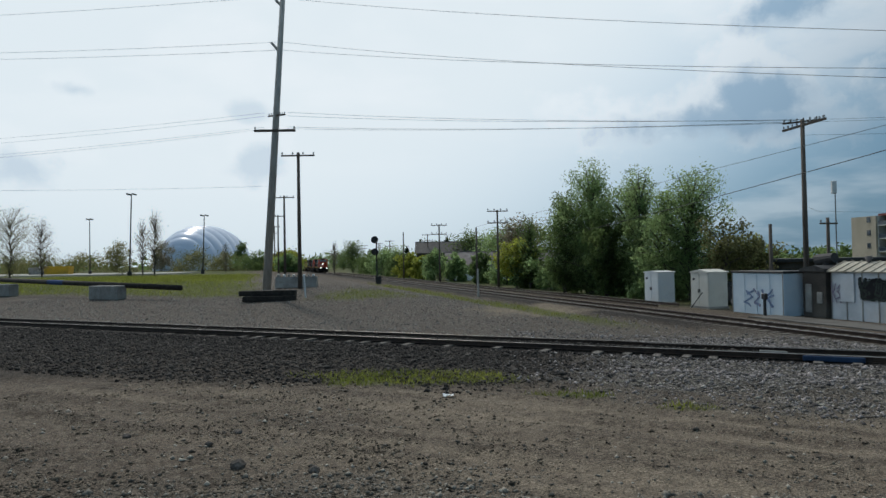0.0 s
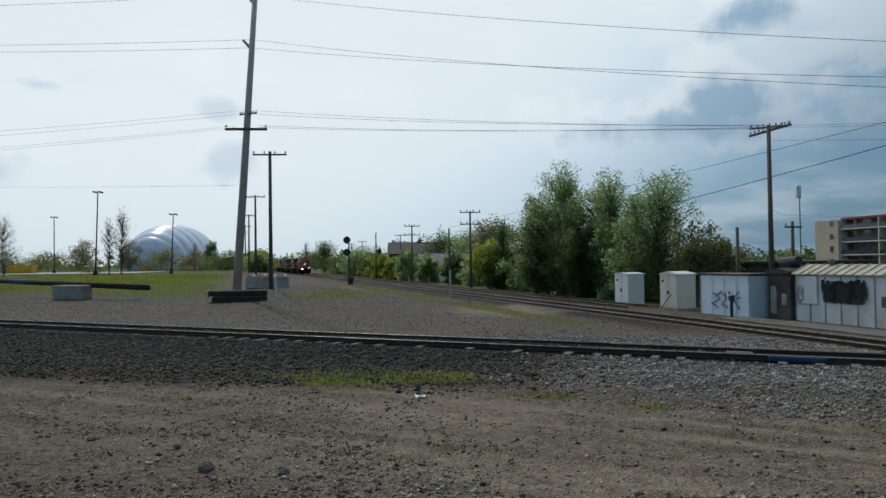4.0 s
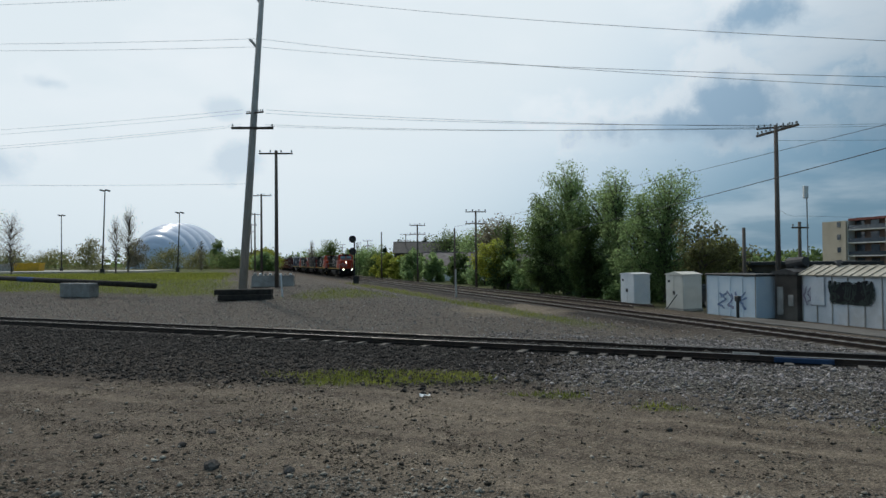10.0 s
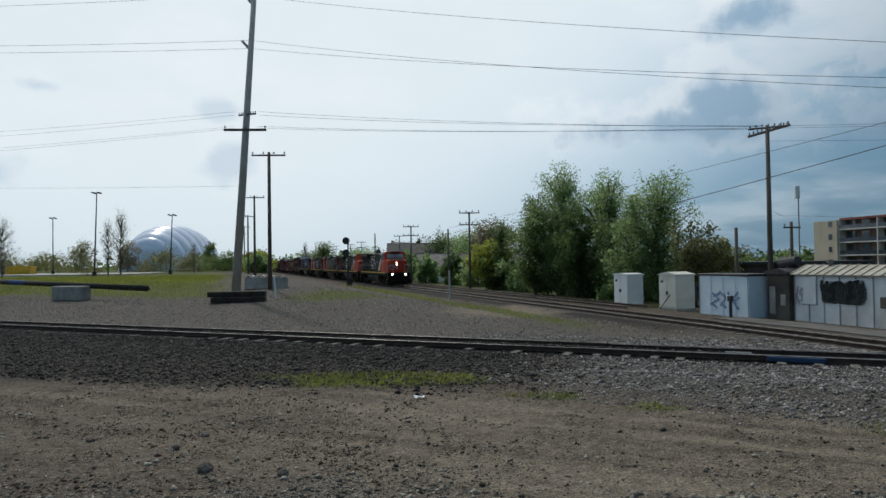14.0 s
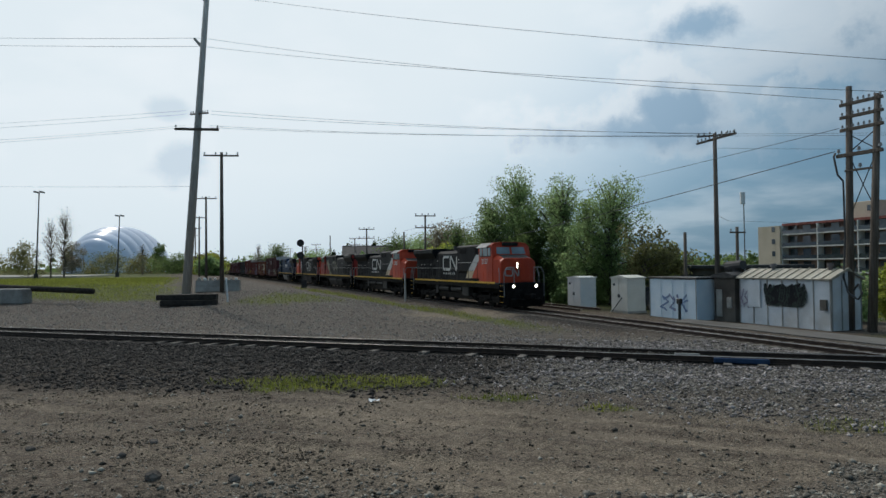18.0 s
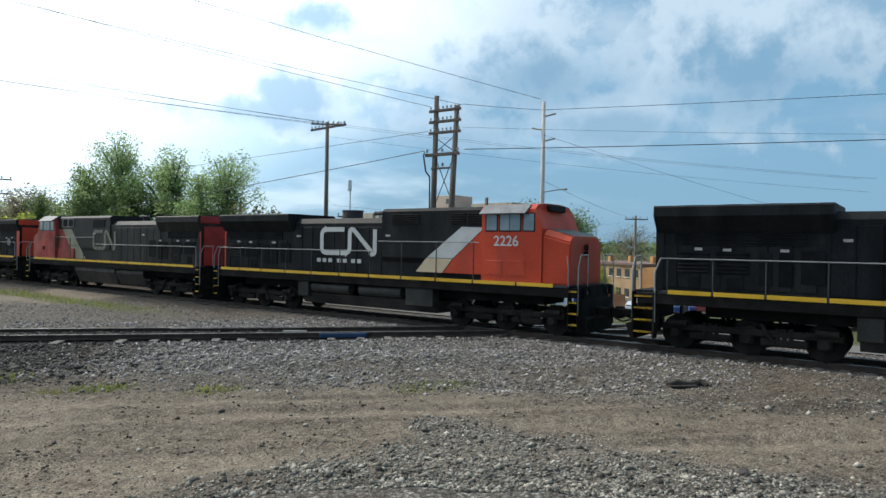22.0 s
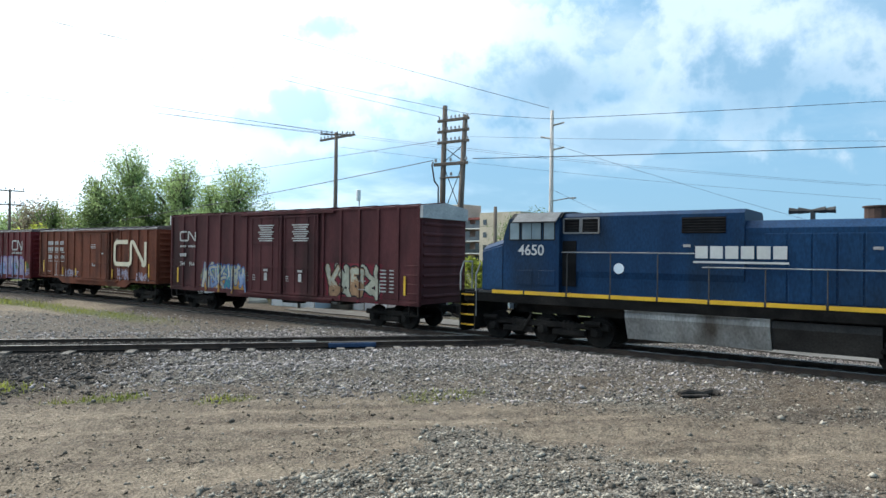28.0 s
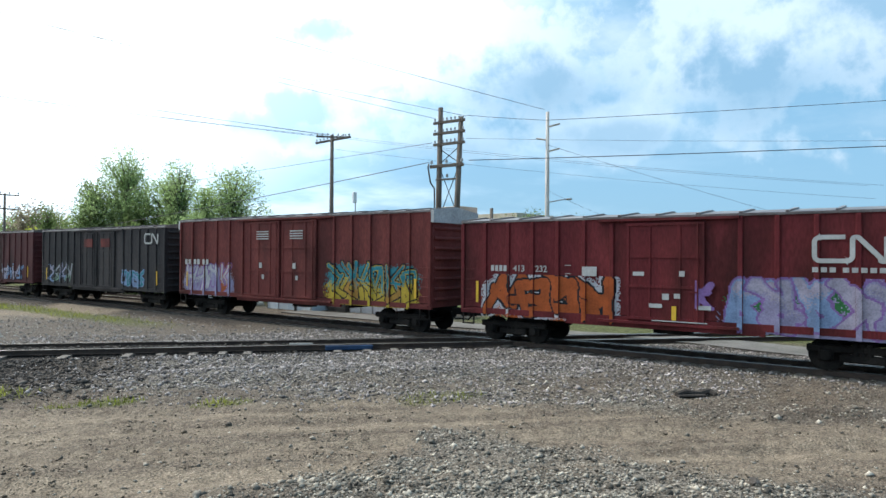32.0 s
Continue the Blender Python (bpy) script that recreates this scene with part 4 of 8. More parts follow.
        for sy in (-1, 1):
            for x0, x1 in ((-2.6, -0.6), (-0.1, 1.9)):
                bm = bmesh.new()
                cyl(bm, (x0, sy * 1.18, 1.1), (x1, sy * 1.18, 1.1), 0.22, seg=14)
                part("air_reservoir", bm, M_TANK, e)
            bm = bmesh.new()
            box(bm, 2.75, sy * 1.2, 1.0, 1.2, 0.45, 0.7, bevel=0.03)
            part("equipment_box", bm, M_TANK, e)
            bm = bmesh.new()
            box(bm, -3.05, sy * 1.2, 1.02, 0.6, 0.4, 0.66, bevel=0.03)
            part("equipment_box", bm, M_TANK, e)
    for x in (6.05, -6.05):
        truck(e, x, (-1.95, 0, 1.95), WHEEL, 0.5, half=1.08)
    # steps, pilots, couplers
    for end in (-1, 1):
        bm = bmesh.new()
        box(bm, end * 9.28, 0, 0.75, 0.08, 2.7, 1.1, bevel=0.03)
        box(bm, end * 9.4, 0, 0.45, 0.25, 2.2, 0.5, ry=end * 0.35)
        part("pilot", bm, M_UNDER, e)
        bm = bmesh.new()
        box(bm, end * 9.75, 0, 0.86, 0.9, 0.3, 0.26, bevel=0.04)
        box(bm, end * 10.22, 0.06, 0.86, 0.34, 0.36, 0.4, bevel=0.08)
        part("coupler", bm, M_UNDER, e)
        for q in (-0.5, 0.5, 0.75):
            bm = bmesh.new()
            tube(bm, [(end * 9.35, q, 1.0), (end * 9.6, q, 0.72), (end * 9.9, q, 0.62), (end * 10.2, q * 0.9, 0.72)], 0.03, 6)
            part("air_hose", bm, M_UNDER, e)
        for sy in (-1, 1):
            bm = bmesh.new()
            box(bm, end * 8.58, sy * 1.4, 1.0, 0.05, 0.3, 1.4)
            part("step_well", bm, M_UNDER, e)
            bm = bmesh.new()
            box(bm, end * 9.22, sy * 1.4, 1.0, 0.05, 0.3, 1.4)
            part("step_well", bm, M_UNDER, e)
            for i in range(4):
                bm = bmesh.new()
                box(bm, end * 8.9, sy * 1.38, 0.48 + i * 0.36, 0.6, 0.32, 0.04)
                box(bm, end * 8.9, sy * 1.53, 0.48 + i * 0.36, 0.56, 0.02, 0.05, mi=1)
                part("step", bm, [M_UNDER, M_YELLOW], e)
            bm = bmesh.new()
            tube(bm, [(end * 8.56, sy * 1.5, 0.8), (end * 8.56, sy * 1.5, 2.3), (end * 8.4, sy * 1.46, 2.72)], 0.028)
            part("grab_rail", bm, M_RAILING, e)
            bm = bmesh.new()
            tube(bm, [(end * 9.24, sy * 1.5, 0.8), (end * 9.24, sy * 1.5, 2.35), (end * 9.24, sy * 1.3, 2.75), (end * 9.24, sy * 0.75, 2.75), (end * 9.24, sy * 0.75, 1.7)], 0.028)
            part("grab_rail", bm, M_RAILING, e)
        bm = bmesh.new()
        box(bm, end * 8.9, 0, 1.7, 0.72, 2.5, 0.06)
        part("end_platform", bm, M_UNDER, e)
    # walkway railing
    for sy in (-1, 1):
        bm = bmesh.new()
        pts = [(-8.4, sy * 1.46, 2.72), (0.7, sy * 1.46, 2.72)]
        tube(bm, pts, 0.017)
        part("handrail", bm, M_RAILING, e)
        bm = bmesh.new()
        tube(bm, [(0.9, sy * 1.46, 3.12), (5.2, sy * 1.46, 3.12)], 0.017)
        part("handrail", bm, M_RAILING, e)
        for x in posts:
            top = 2.72 if x < 0.7 else 3.12
            bm = bmesh.new()
            cyl(bm, (x, sy * 1.46, 1.74), (x, sy * 1.46, top), 0.02, seg=6)
            part("handrail_post", bm, M_DARK, e)
    # painted scheme
    for sy in (-1, 1):
        flip = sy > 0
        y = sy * (w + 0.06)
        yy = sy * (hw + 0.014)
        if blue:
            # name on the hood as plain bars, medallion, warning labels
            rows = [(-1.5 + i * 0.42, 2.98, 0.35, 0.36) for i in range(6)] + [(-1.55, 2.84, 2.55, 0.06)]
            bars(e, rows, y, M_STRIPE_WHITE, "painted_name_bar")
            bm = bmesh.new()
            cyl(bm, (3.3, yy, 2.62), (3.3, yy + sy * 0.01, 2.62), 0.17, seg=16)
            part("round_badge", bm, M_PALE_BLUE, e)
        else:
            mx, ew = mark_at
            emblem(e, mx, 2.6 if scheme != "faded" else 2.48, ew, 1.0, y, M_STRIPE_WHITE if scheme != "faded" else M_FADED_MARK, 0.19, flip)
            if scheme != "faded":
                rows = [(mx + i * 0.31 + (0.16 if i > 2 else 0) + (0.12 if i > 4 else 0), 2.2, 0.2, 0.16) for i in range(7)]
                bars(e, rows, y, M_STRIPE_WHITE, "painted_address_bar")
            st, lo = (M_STRIPE_WHITE, M_STRIPE_TAN if scheme == "new" else M_STRIPE_WHITE) if scheme != "faded" else (M_STRIPE_OLIVE, M_STRIPE_OLIVE)
            s1 = hw + 0.004
            pts_w = [(2.96, 2.52), (4.05, 2.52), (5.28, 3.66), (4.4, 3.69)]
            pts_t = [(2.5, 1.97), (3.62, 1.97), (4.03, 2.5), (2.94, 2.5)]
            pts_r = [(3.66, 1.97), (5.28, 1.97), (5.28, 3.62), (4.09, 2.52)]
            if scheme == "faded":
                pts_w = [(3.98, 2.6), (2.9, 2.6), (3.75, 3.62), (4.75, 3.62)]
                pts_t = [(3.2, 1.8), (2.1, 1.8), (2.86, 2.58), (3.94, 2.58)]
                pts_r = [(3.24, 1.8), (5.28, 1.8), (5.28, 3.62), (4.79, 3.62)]
                bm = bmesh.new()
                box(bm, 4.3, sy * (s1 + 0.05), 2.1, 1.96, 0.1, 0.62, bevel=0.02)
                part("equipment_box", bm, cabm, e)
                if flip:
                    louvre(e, "cab_vent", 6.55, 6.78, 2.28, 2.52, c + 0.02, 4)
            elif scheme == "late":
                pts_w = [(3.28, 2.5), (4.3, 2.5), (4.6, 3.69), (3.75, 3.69)]
                pts_t = [(2.6, 1.8), (4.08, 1.8), (4.26, 2.48), (3.25, 2.48)]
                pts_r = [(4.12, 1.8), (5.28, 1.8), (5.28, 3.69), (4.64, 3.69)]
            for nm, poly, mt in (("white_stripe", pts_w, st), ("tan_stripe", pts_t, lo), ("red_field", pts_r, cabm)):
                bm = bmesh.new()
                prism(bm, poly, sy * s1, sy * (s1 + 0.012))
                part(nm, bm, mt, e)
        if number:
            figures(e, number, (5.75 if not flip else 6.85), 3.02, 0.5, sy * (c + 0.004), M_STRIPE_WHITE, flip)
        else:
            bars(e, [(5.75 + i * 0.24, 3.1, 0.16, 0.24) for i in range(4)], sy * (c + 0.006), cabm, "faded_number_bar")
        for x in (5.75, 6.6):
            bm = bmesh.new()
            box(bm, x, sy * (c + 0.005), 2.25, 0.6, 0.02, 0.5, bevel=0.006)
            part("cab_side_hatch", bm, cabm, e)
        for x, z in ((-6.6, 3.0), (-5.1, 3.0), (-7.4, 3.02), (-3.6, 3.3), (1.2, 3.35)):
            bm = bmesh.new()
            box(bm, x, sy * (w + 0.06 if x < 0.9 else hw + 0.01), z, 0.22, 0.01, 0.08)
            part("warning_label", bm, M_STENCIL_PALE, e)
    if reach:
        lengthen(e, *reach)
    return e


# ---- boxcars ----
M_BROWN_DARK = surf("dark_brown_boxcar_paint", (0.064, 0.0205, 0.0215), (0.108, 0.035, 0.0365), 0.9, 0.62, 0.1, 18, stain=(0.03, 0.0145, 0.0145), stain_amount=0.85, stretch=(1, 1, 0.3), spec=0.12, grain=0.1)
M_BROWN_RUST = surf("rust_brown_boxcar_paint", (0.12, 0.036, 0.02), (0.19, 0.06, 0.035), 0.8, 0.68, 0.1, 18, stain=(0.054, 0.021, 0.014), stain_amount=0.95, stretch=(1, 1, 0.3), spec=0.12, grain=0.2)
M_BROWN_RED = surf("red_oxide_boxcar_paint", (0.09, 0.014, 0.0165), (0.15, 0.026, 0.028), 0.8, 0.6, 0.1, 18, stain=(0.054, 0.013, 0.012), stain_amount=0.95, stretch=(1, 1, 0.3), spec=0.12, grain=0.2)
M_BROWN_WARM = surf("faded_red_boxcar_paint", (0.11, 0.026, 0.024), (0.17, 0.044, 0.038), 0.8, 0.66, 0.1, 18, stain=(0.066, 0.019, 0.017), stain_amount=0.95, stretch=(1, 1, 0.3), spec=0.12, grain=0.2)
M_BLACK_CAR = surf("dull_black_boxcar_paint", (0.026, 0.023, 0.025), (0.042, 0.038, 0.039), 0.5, 0.65, 0.1, 18, stain=(0.1, 0.08, 0.075), stain_amount=0.4, stretch=(1, 1, 0.3), spec=0.12, grain=0.2)
M_GREY_CAR = surf("pale_grey_car_paint", (0.4, 0.42, 0.43), (0.52, 0.54, 0.55), 0.5, 0.6, 0.1, 18, stain=(0.28, 0.27, 0.26), stain_amount=0.5, stretch=(1, 1, 0.3), spec=0.12, grain=0.2)
M_STENCIL = surf("white_stencil_paint", (0.32, 0.31, 0.3), (0.45, 0.44, 0.42), 2, 0.7, 0, 20, grain=0.12)
M_CREAM_MARK = surf("cream_emblem_paint", (0.56, 0.49, 0.36), (0.66, 0.58, 0.43), 2, 0.7, 0, 20, grain=0.12)


def spray(name, c):
    return surf(name, tuple(v * 0.42 for v in c), tuple(v * 0.62 for v in c), 2.5, 0.6, 0.04, 20, grain=0.15, spec=0.2)


SPRAY = {"black": spray("black_spray", (0.02, 0.02, 0.025)), "white": spray("white_spray", (0.72, 0.7, 0.74)), "orange": spray("orange_spray", (0.6, 0.13, 0.03)),
         "lilac": spray("lilac_spray", (0.44, 0.4, 0.6)), "sky": spray("sky_blue_spray", (0.33, 0.46, 0.72)), "green": spray("green_spray", (0.05, 0.22, 0.07)),
         "teal": spray("teal_spray", (0.05, 0.32, 0.38)), "yellow": spray("yellow_spray", (0.68, 0.48, 0.05)), "tan": spray("tan_spray", (0.5, 0.29, 0.16)),
         "cream": spray("cream_spray", (0.66, 0.64, 0.5)), "mint": spray("mint_spray", (0.3, 0.46, 0.34)), "purple": spray("purple_spray", (0.36, 0.2, 0.5)),
         "pale": spray("pale_lilac_spray", (0.56, 0.5, 0.62)), "rust": spray("rust_orange_spray", (0.62, 0.32, 0.06)), "blue": spray("blue_spray", (0.1, 0.17, 0.42)), "wine": spray("wine_spray", (0.3, 0.03, 0.05)), "soot": spray("soot_spray", (0.05, 0.07, 0.06))}


def seg_dist(x, z, a, b):
    ax, az, bx, bz = *a, *b
    dx, dz = bx - ax, bz - az
    u = np.clip(((x - ax) * dx + (z - az) * dz) / (dx * dx + dz * dz), 0, 1)
    return np.hypot(x - ax - u * dx, z - az - u * dz)


# strokes of sprayed shapes in a unit box, that say nothing
SHAPES = (((-0.3, 0.05, -0.22, 0.9), (-0.22, 0.9, 0.32, 0.72), (0.32, 0.72, -0.1, 0.42), (-0.1, 0.42, 0.42, 0.06)),
          ((0.36, 0.86, -0.3, 0.74), (-0.3, 0.74, 0.3, 0.42), (0.3, 0.42, -0.36, 0.1)),
          ((-0.4, 0.06, 0.05, 0.95), (0.05, 0.95, 0.4, 0.05), (-0.2, 0.36, 0.3, 0.44)),
          ((-0.3, 0.2, -0.26, 0.76), (-0.26, 0.76, 0.26, 0.88), (0.26, 0.88, 0.32, 0.2), (0.32, 0.2, -0.3, 0.16)),
          ((-0.34, 0.05, -0.3, 0.92), (-0.2, 0.45, 0.36, 0.9), (-0.15, 0.5, 0.42, 0.04)),
          ((-0.38, 0.9, -0.1, 0.1), (-0.1, 0.1, 0.14, 0.7), (0.14, 0.7, 0.4, 0.08)))


def tag_paint(parent, x0, z0, w, h, y_of, seed, letters, haze=None, fills=("sky",), edge="black", shine=None, halo=None, cell=0.034, weight=1.0):
    """Sprayed shapes with outlines over a sprayed haze (below, above), as a coat that follows posts and panels."""
    rng = np.random.RandomState(seed)
    nx, nz = int(w / cell), int(h / cell)
    gx, gz = np.meshgrid((np.arange(nx) + 0.5) * cell, (np.arange(nz) + 0.5) * cell)
    wob = rough_noise(gx * 1.0 + seed, gz, 0.5, seed) - 0.5
    slow = rough_noise(gx + 3 * seed, gz, 1.4, seed + 9) - 0.5
    speck = rng.rand(*gx.shape)
    col = np.full(gx.shape, -1)
    names = []

    def index(n):
        if n not in names:
            names.append(n)
        return names.index(n)
    if haze:
        low, high = haze if isinstance(haze, tuple) else (haze, haze)
        d = np.sqrt(((gx - w / 2) / (w / 2)) ** 4 + ((gz - h * 0.42) / (h * 0.5)) ** 4) + wob * 0.5 + slow * 0.5
        misty = speck > ease(0.6, 1.0, d)
        upper = gz + wob * 0.5 * h + 0.25 * h * (speck - 0.5) > 0.5 * h
        col[misty & ~upper], col[misty & upper] = index(low), index(high)
    pitch = w * 0.82 / letters
    ds = []
    for i in range(letters):
        c = w * 0.09 + w * 0.82 * (i + 0.5 + rng.uniform(-0.12, 0.12)) / letters
        shape = SHAPES[rng.randint(len(SHAPES))]
        lean, big, lift = rng.uniform(-0.6, 0.6), rng.uniform(1.15, 1.6) * (-1) ** i, h * rng.uniform(0.02, 0.12)
        shape = tuple((ua, 1 - va, ub, 1 - vb) for ua, va, ub, vb in shape) + ((rng.uniform(-0.5, 0), rng.uniform(0.2, 0.8), rng.uniform(0, 0.6), rng.uniform(0.1, 0.95)),)
        th = min(pitch, h * 0.7) * 0.13 * weight
        best = np.full(gx.shape, 9.0)
        for ua, va, ub, vb in shape:
            a = (c + (ua * big + lean * (va - 0.5)) * pitch, lift + va * 0.86 * h)
            b = (c + (ub * big + lean * (vb - 0.5)) * pitch, lift + vb * 0.86 * h)
            best = np.minimum(best, seg_dist(gx + wob * 0.2, gz + wob * 0.2, a, b) - th * (0.75 + 0.5 * slow + 0.35 * np.abs(gz / h - 0.5)))
        ds.append((best, th))
    line = 0.03 + 0.02 * min(weight, 1.5)
    if halo:
        near = np.minimum.reduce([d for d, _ in ds])
        col[near < 0.1 + 0.16 * speck] = index(halo)
    for i in rng.permutation(letters):
        d, th = ds[i]
        col[d < line] = index(edge)
        col[d < 0] = index(fills[i % len(fills)])
        if shine:
            col[(d < -0.25 * th) & (gz + 0.2 * h * (speck - 0.5) > h * 0.5 + slow * h * 0.8)] = index(shine)
    verts, faces, mats = [], [], []
    ys = [y_of(x0 + (i + 0.5) * cell) for i in range(nx)]
    for j in range(nz):
        for i in range(nx):
            if col[j, i] < 0:
                continue
            k = len(verts)
            xa, xb, za, zb = x0 + i * cell, x0 + (i + 1) * cell, z0 + j * cell, z0 + (j + 1) * cell
            y = ys[i]
            verts += [(xa, y, za), (xb, y, za), (xb, y, zb), (xa, y, zb)]
            faces.append((k, k + 1, k + 2, k + 3))
            mats.append(col[j, i])
    me = bpy.data.meshes.new("graffiti")
    me.from_pydata(verts, [], faces)
    for n in names:
        me.materials.append(SPRAY[n])
    me.polygons.foreach_set("material_index", mats)
    ob = new("graffiti", me)
    ob.parent = parent
    return ob


POST_W = 0.13


def boxcar(name, label, L, top, paint, doors, post_gap=1.0, low=1.0, roof_material=None, belly=False, cut=(0.0, 0.0), fascia=False):
    """L: over the couplers; top: eaves over the rail head; doors: (x0, x1) for each door."""
    e = thing(name, pose(0, 0, 0), label, "boxcar", "boxcars of the train")
    hl, hw = L / 2 - 0.7, 1.48
    xr, xf = -hl + cut[0], hl - cut[1]
    mid, span, tip = (xr + xf) / 2, xf - xr, {-1: xr, 1: xf}
    bm = bmesh.new()
    box(bm, mid, 0, (low + top) / 2 + 0.1, span, 2 * hw, top - low - 0.2)
    part("body", bm, paint, e)
    bm = bmesh.new()
    prism(bm, [(-hw - 0.05, top - 0.02), (hw + 0.05, top - 0.02), (hw + 0.05, top + 0.05), (0, top + 0.22), (-hw - 0.05, top + 0.05)], xr - 0.03, xf + 0.03, axis="x")
    n = int(span / 1.15)
    for i in range(n + 1):
        x = xr + 0.05 + i * (span - 0.1) / n
        for sy in (-1, 1):
            box(bm, x, sy * hw / 2, top + 0.16, 0.1, hw + 0.02, 0.05, rx=-sy * math.atan2(0.17, hw))
    part("roof", bm, roof_material or M_ROOF_GREY, e)
    # sills
    for sy in (-1, 1):
        bm = bmesh.new()
        if belly:
            d = 3.3
            prism(bm, [(-hl, low + 0.15), (-hl, low + 0.02), (-hl + d - 0.6, low + 0.02), (-hl + d, low - 0.28), (hl - d, low - 0.28), (hl - d + 0.6, low + 0.02), (hl, low + 0.02), (hl, low + 0.15)], sy * (hw - 0.08), sy * (hw + 0.02))
        else:
            box(bm, mid, sy * (hw - 0.03), low + 0.08, span, 0.12, 0.2)
            box(bm, 0, sy * (hw - 0.03), low - 0.06, 2 * hl * 0.42, 0.1, 0.2)
        part("side_sill", bm, paint, e)
    bm = bmesh.new()
    box(bm, 0, 0, low + 0.02, 2 * hl, 0.5, 0.34)
    for x in (-2.2, 1.4):
        cyl(bm, (x, 0.7, low - 0.1), (x + 1.0, 0.7, low - 0.1), 0.2, seg=10)
    box(bm, 0.2, -0.5, low - 0.15, 1.1, 0.5, 0.4)
    box(bm, -hl + 4.5, 0.0, low - 0.12, 0.12, 2.4, 0.16)
    box(bm, hl - 4.5, 0.0, low - 0.12, 0.12, 2.4, 0.16)
    part("underframe", bm, M_UNDER, e)
    # posts, skipping the doors
    pb = bmesh.new()
    box(pb, 0, 0, 0, POST_W, 0.06, top - low - 0.12, bevel=0.012)
    pm = bpy.data.meshes.new("side_post")
    pb.to_mesh(pm)
    pb.free()
    pm.materials.append(paint)
    n = round(span / post_gap)
    xs = [xr + POST_W / 2 + i * (span - POST_W) / n for i in range(n + 1)]
    xs = [x for x in xs if not any(a - 0.1 < x < b + 0.1 for a, b in doors)]
    for x in xs:
        for sy in (-1, 1):
            o = new("side_post", pm)
            o.parent = e
            o.matrix_local = Matrix.Translation((x, sy * (hw + 0.03), (low + top) / 2 + 0.02))
    e["posts"] = [round(x, 3) for x in xs]
    # doors with their bars and locking rods
    for a, b in doors:
        for sy in (-1, 1):
            bm = bmesh.new()
            m, wd, hh = (a + b) / 2, b - a, top - low - 0.25
            box(bm, m, sy * (hw + 0.05), low + 0.1 + hh / 2, wd - 0.06, 0.05, hh, bevel=0.01)
            d = part("door", bm, paint, e)
            for q in (0.0, 0.34, 0.66, 1.0):
                bm = bmesh.new()
                box(bm, m, sy * (hw + 0.09), low + 0.16 + q * (hh - 0.12), wd - 0.08, 0.05, 0.08)
                part("door_bar", bm, paint, d)
            for q in (0.0, 0.3, 0.7, 1.0):
                bm = bmesh.new()
                box(bm, a + 0.08 + q * (wd - 0.16), sy * (hw + 0.085), low + 0.1 + hh / 2, 0.07, 0.04, hh - 0.05)
                part("door_stile", bm, paint, d)
            bm = bmesh.new()
            cyl(bm, (b - 0.22, sy * (hw + 0.13), low + 0.15), (b - 0.22, sy * (hw + 0.13), top - 0.2), 0.022, seg=6)
            box(bm, b - 0.35, sy * (hw + 0.14), low + 1.0, 0.3, 0.03, 0.05)
            part("locking_bar", bm, paint, d)
    lo_d, hi_d = min(a for a, b in doors) - 0.3, max(b for a, b in doors) + 0.3
    for sy in (-1, 1):
        for z, deep in ((low + 0.02, 0.14), (top - 0.06, 0.12)):
            bm = bmesh.new()
            box(bm, (lo_d + hi_d) / 2, sy * (hw + 0.08), z, hi_d - lo_d + 1.2, deep, 0.08)
            part("door_track", bm, paint, e)
    # corrugated ends
    for end in (-1, 1):
        bm = bmesh.new()
        box(bm, tip[end], 0, (low + top) / 2, 0.06, 2 * hw - 0.02, top - low - 0.1)
        panel = part("end_wall", bm, paint, e)
        n = 9
        for i in range(n):
            z = low + 0.35 + i * (top - low - 0.6) / (n - 1)
            bm = bmesh.new()
            cyl(bm, (tip[end], -hw + 0.12, z), (tip[end], hw - 0.12, z), 0.09, seg=8)
            part("end_rib", bm, paint, panel)
        if fascia:
            bm = bmesh.new()
            prism(bm, [(-hw - 0.05, top - 0.42), (hw + 0.05, top - 0.42), (hw + 0.05, top + 0.06), (0, top + 0.23), (-hw - 0.05, top + 0.06)], tip[end] - 0.02, tip[end] + end * 0.13, axis="x")
            part("end_fascia", bm, M_FASCIA, e)
        bm = bmesh.new()
        box(bm, (tip[end] + end * (L / 2 - 0.1)) / 2, 0, 0.86, abs(end * (L / 2 - 0.1) - tip[end]), 0.3, 0.26, bevel=0.03)
        box(bm, end * (L / 2 - 0.18), 0.05, 0.86, 0.36, 0.34, 0.36, bevel=0.07)
        part("coupler", bm, M_UNDER, e)
        bm = bmesh.new()
        tube(bm, [(tip[end] + end * 0.1, -0.45, 0.9), (end * (hl + 0.4), -0.45, 0.6), (end * (L / 2), -0.4, 0.62)], 0.03)
        part("air_hose", bm, M_UNDER, e)
        for sy in (-1, 1):
            x0 = tip[end] - end * 0.1
            x1 = tip[end] - end * 0.55
            for i in range(5):
                bm = bmesh.new()
                z = low + 0.1 + i * 0.36
                tube(bm, [(x0, sy * (hw + 0.02), z), (x0, sy * (hw + 0.1), z), (x1, sy * (hw + 0.1), z), (x1, sy * (hw + 0.02), z)], 0.014, 5)
                part("ladder_rung", bm, paint, e)
            bm = bmesh.new()
            box(bm, tip[end] - end * 0.3, sy * hw, 0.6, 0.5, 0.05, 0.05)
            box(bm, tip[end] - end * 0.08, sy * hw, 0.8, 0.04, 0.05, 0.45)
            box(bm, tip[end] - end * 0.53, sy * hw, 0.8, 0.04, 0.05, 0.45)
            part("sill_step", bm, M_UNDER, e)
            bm = bmesh.new()
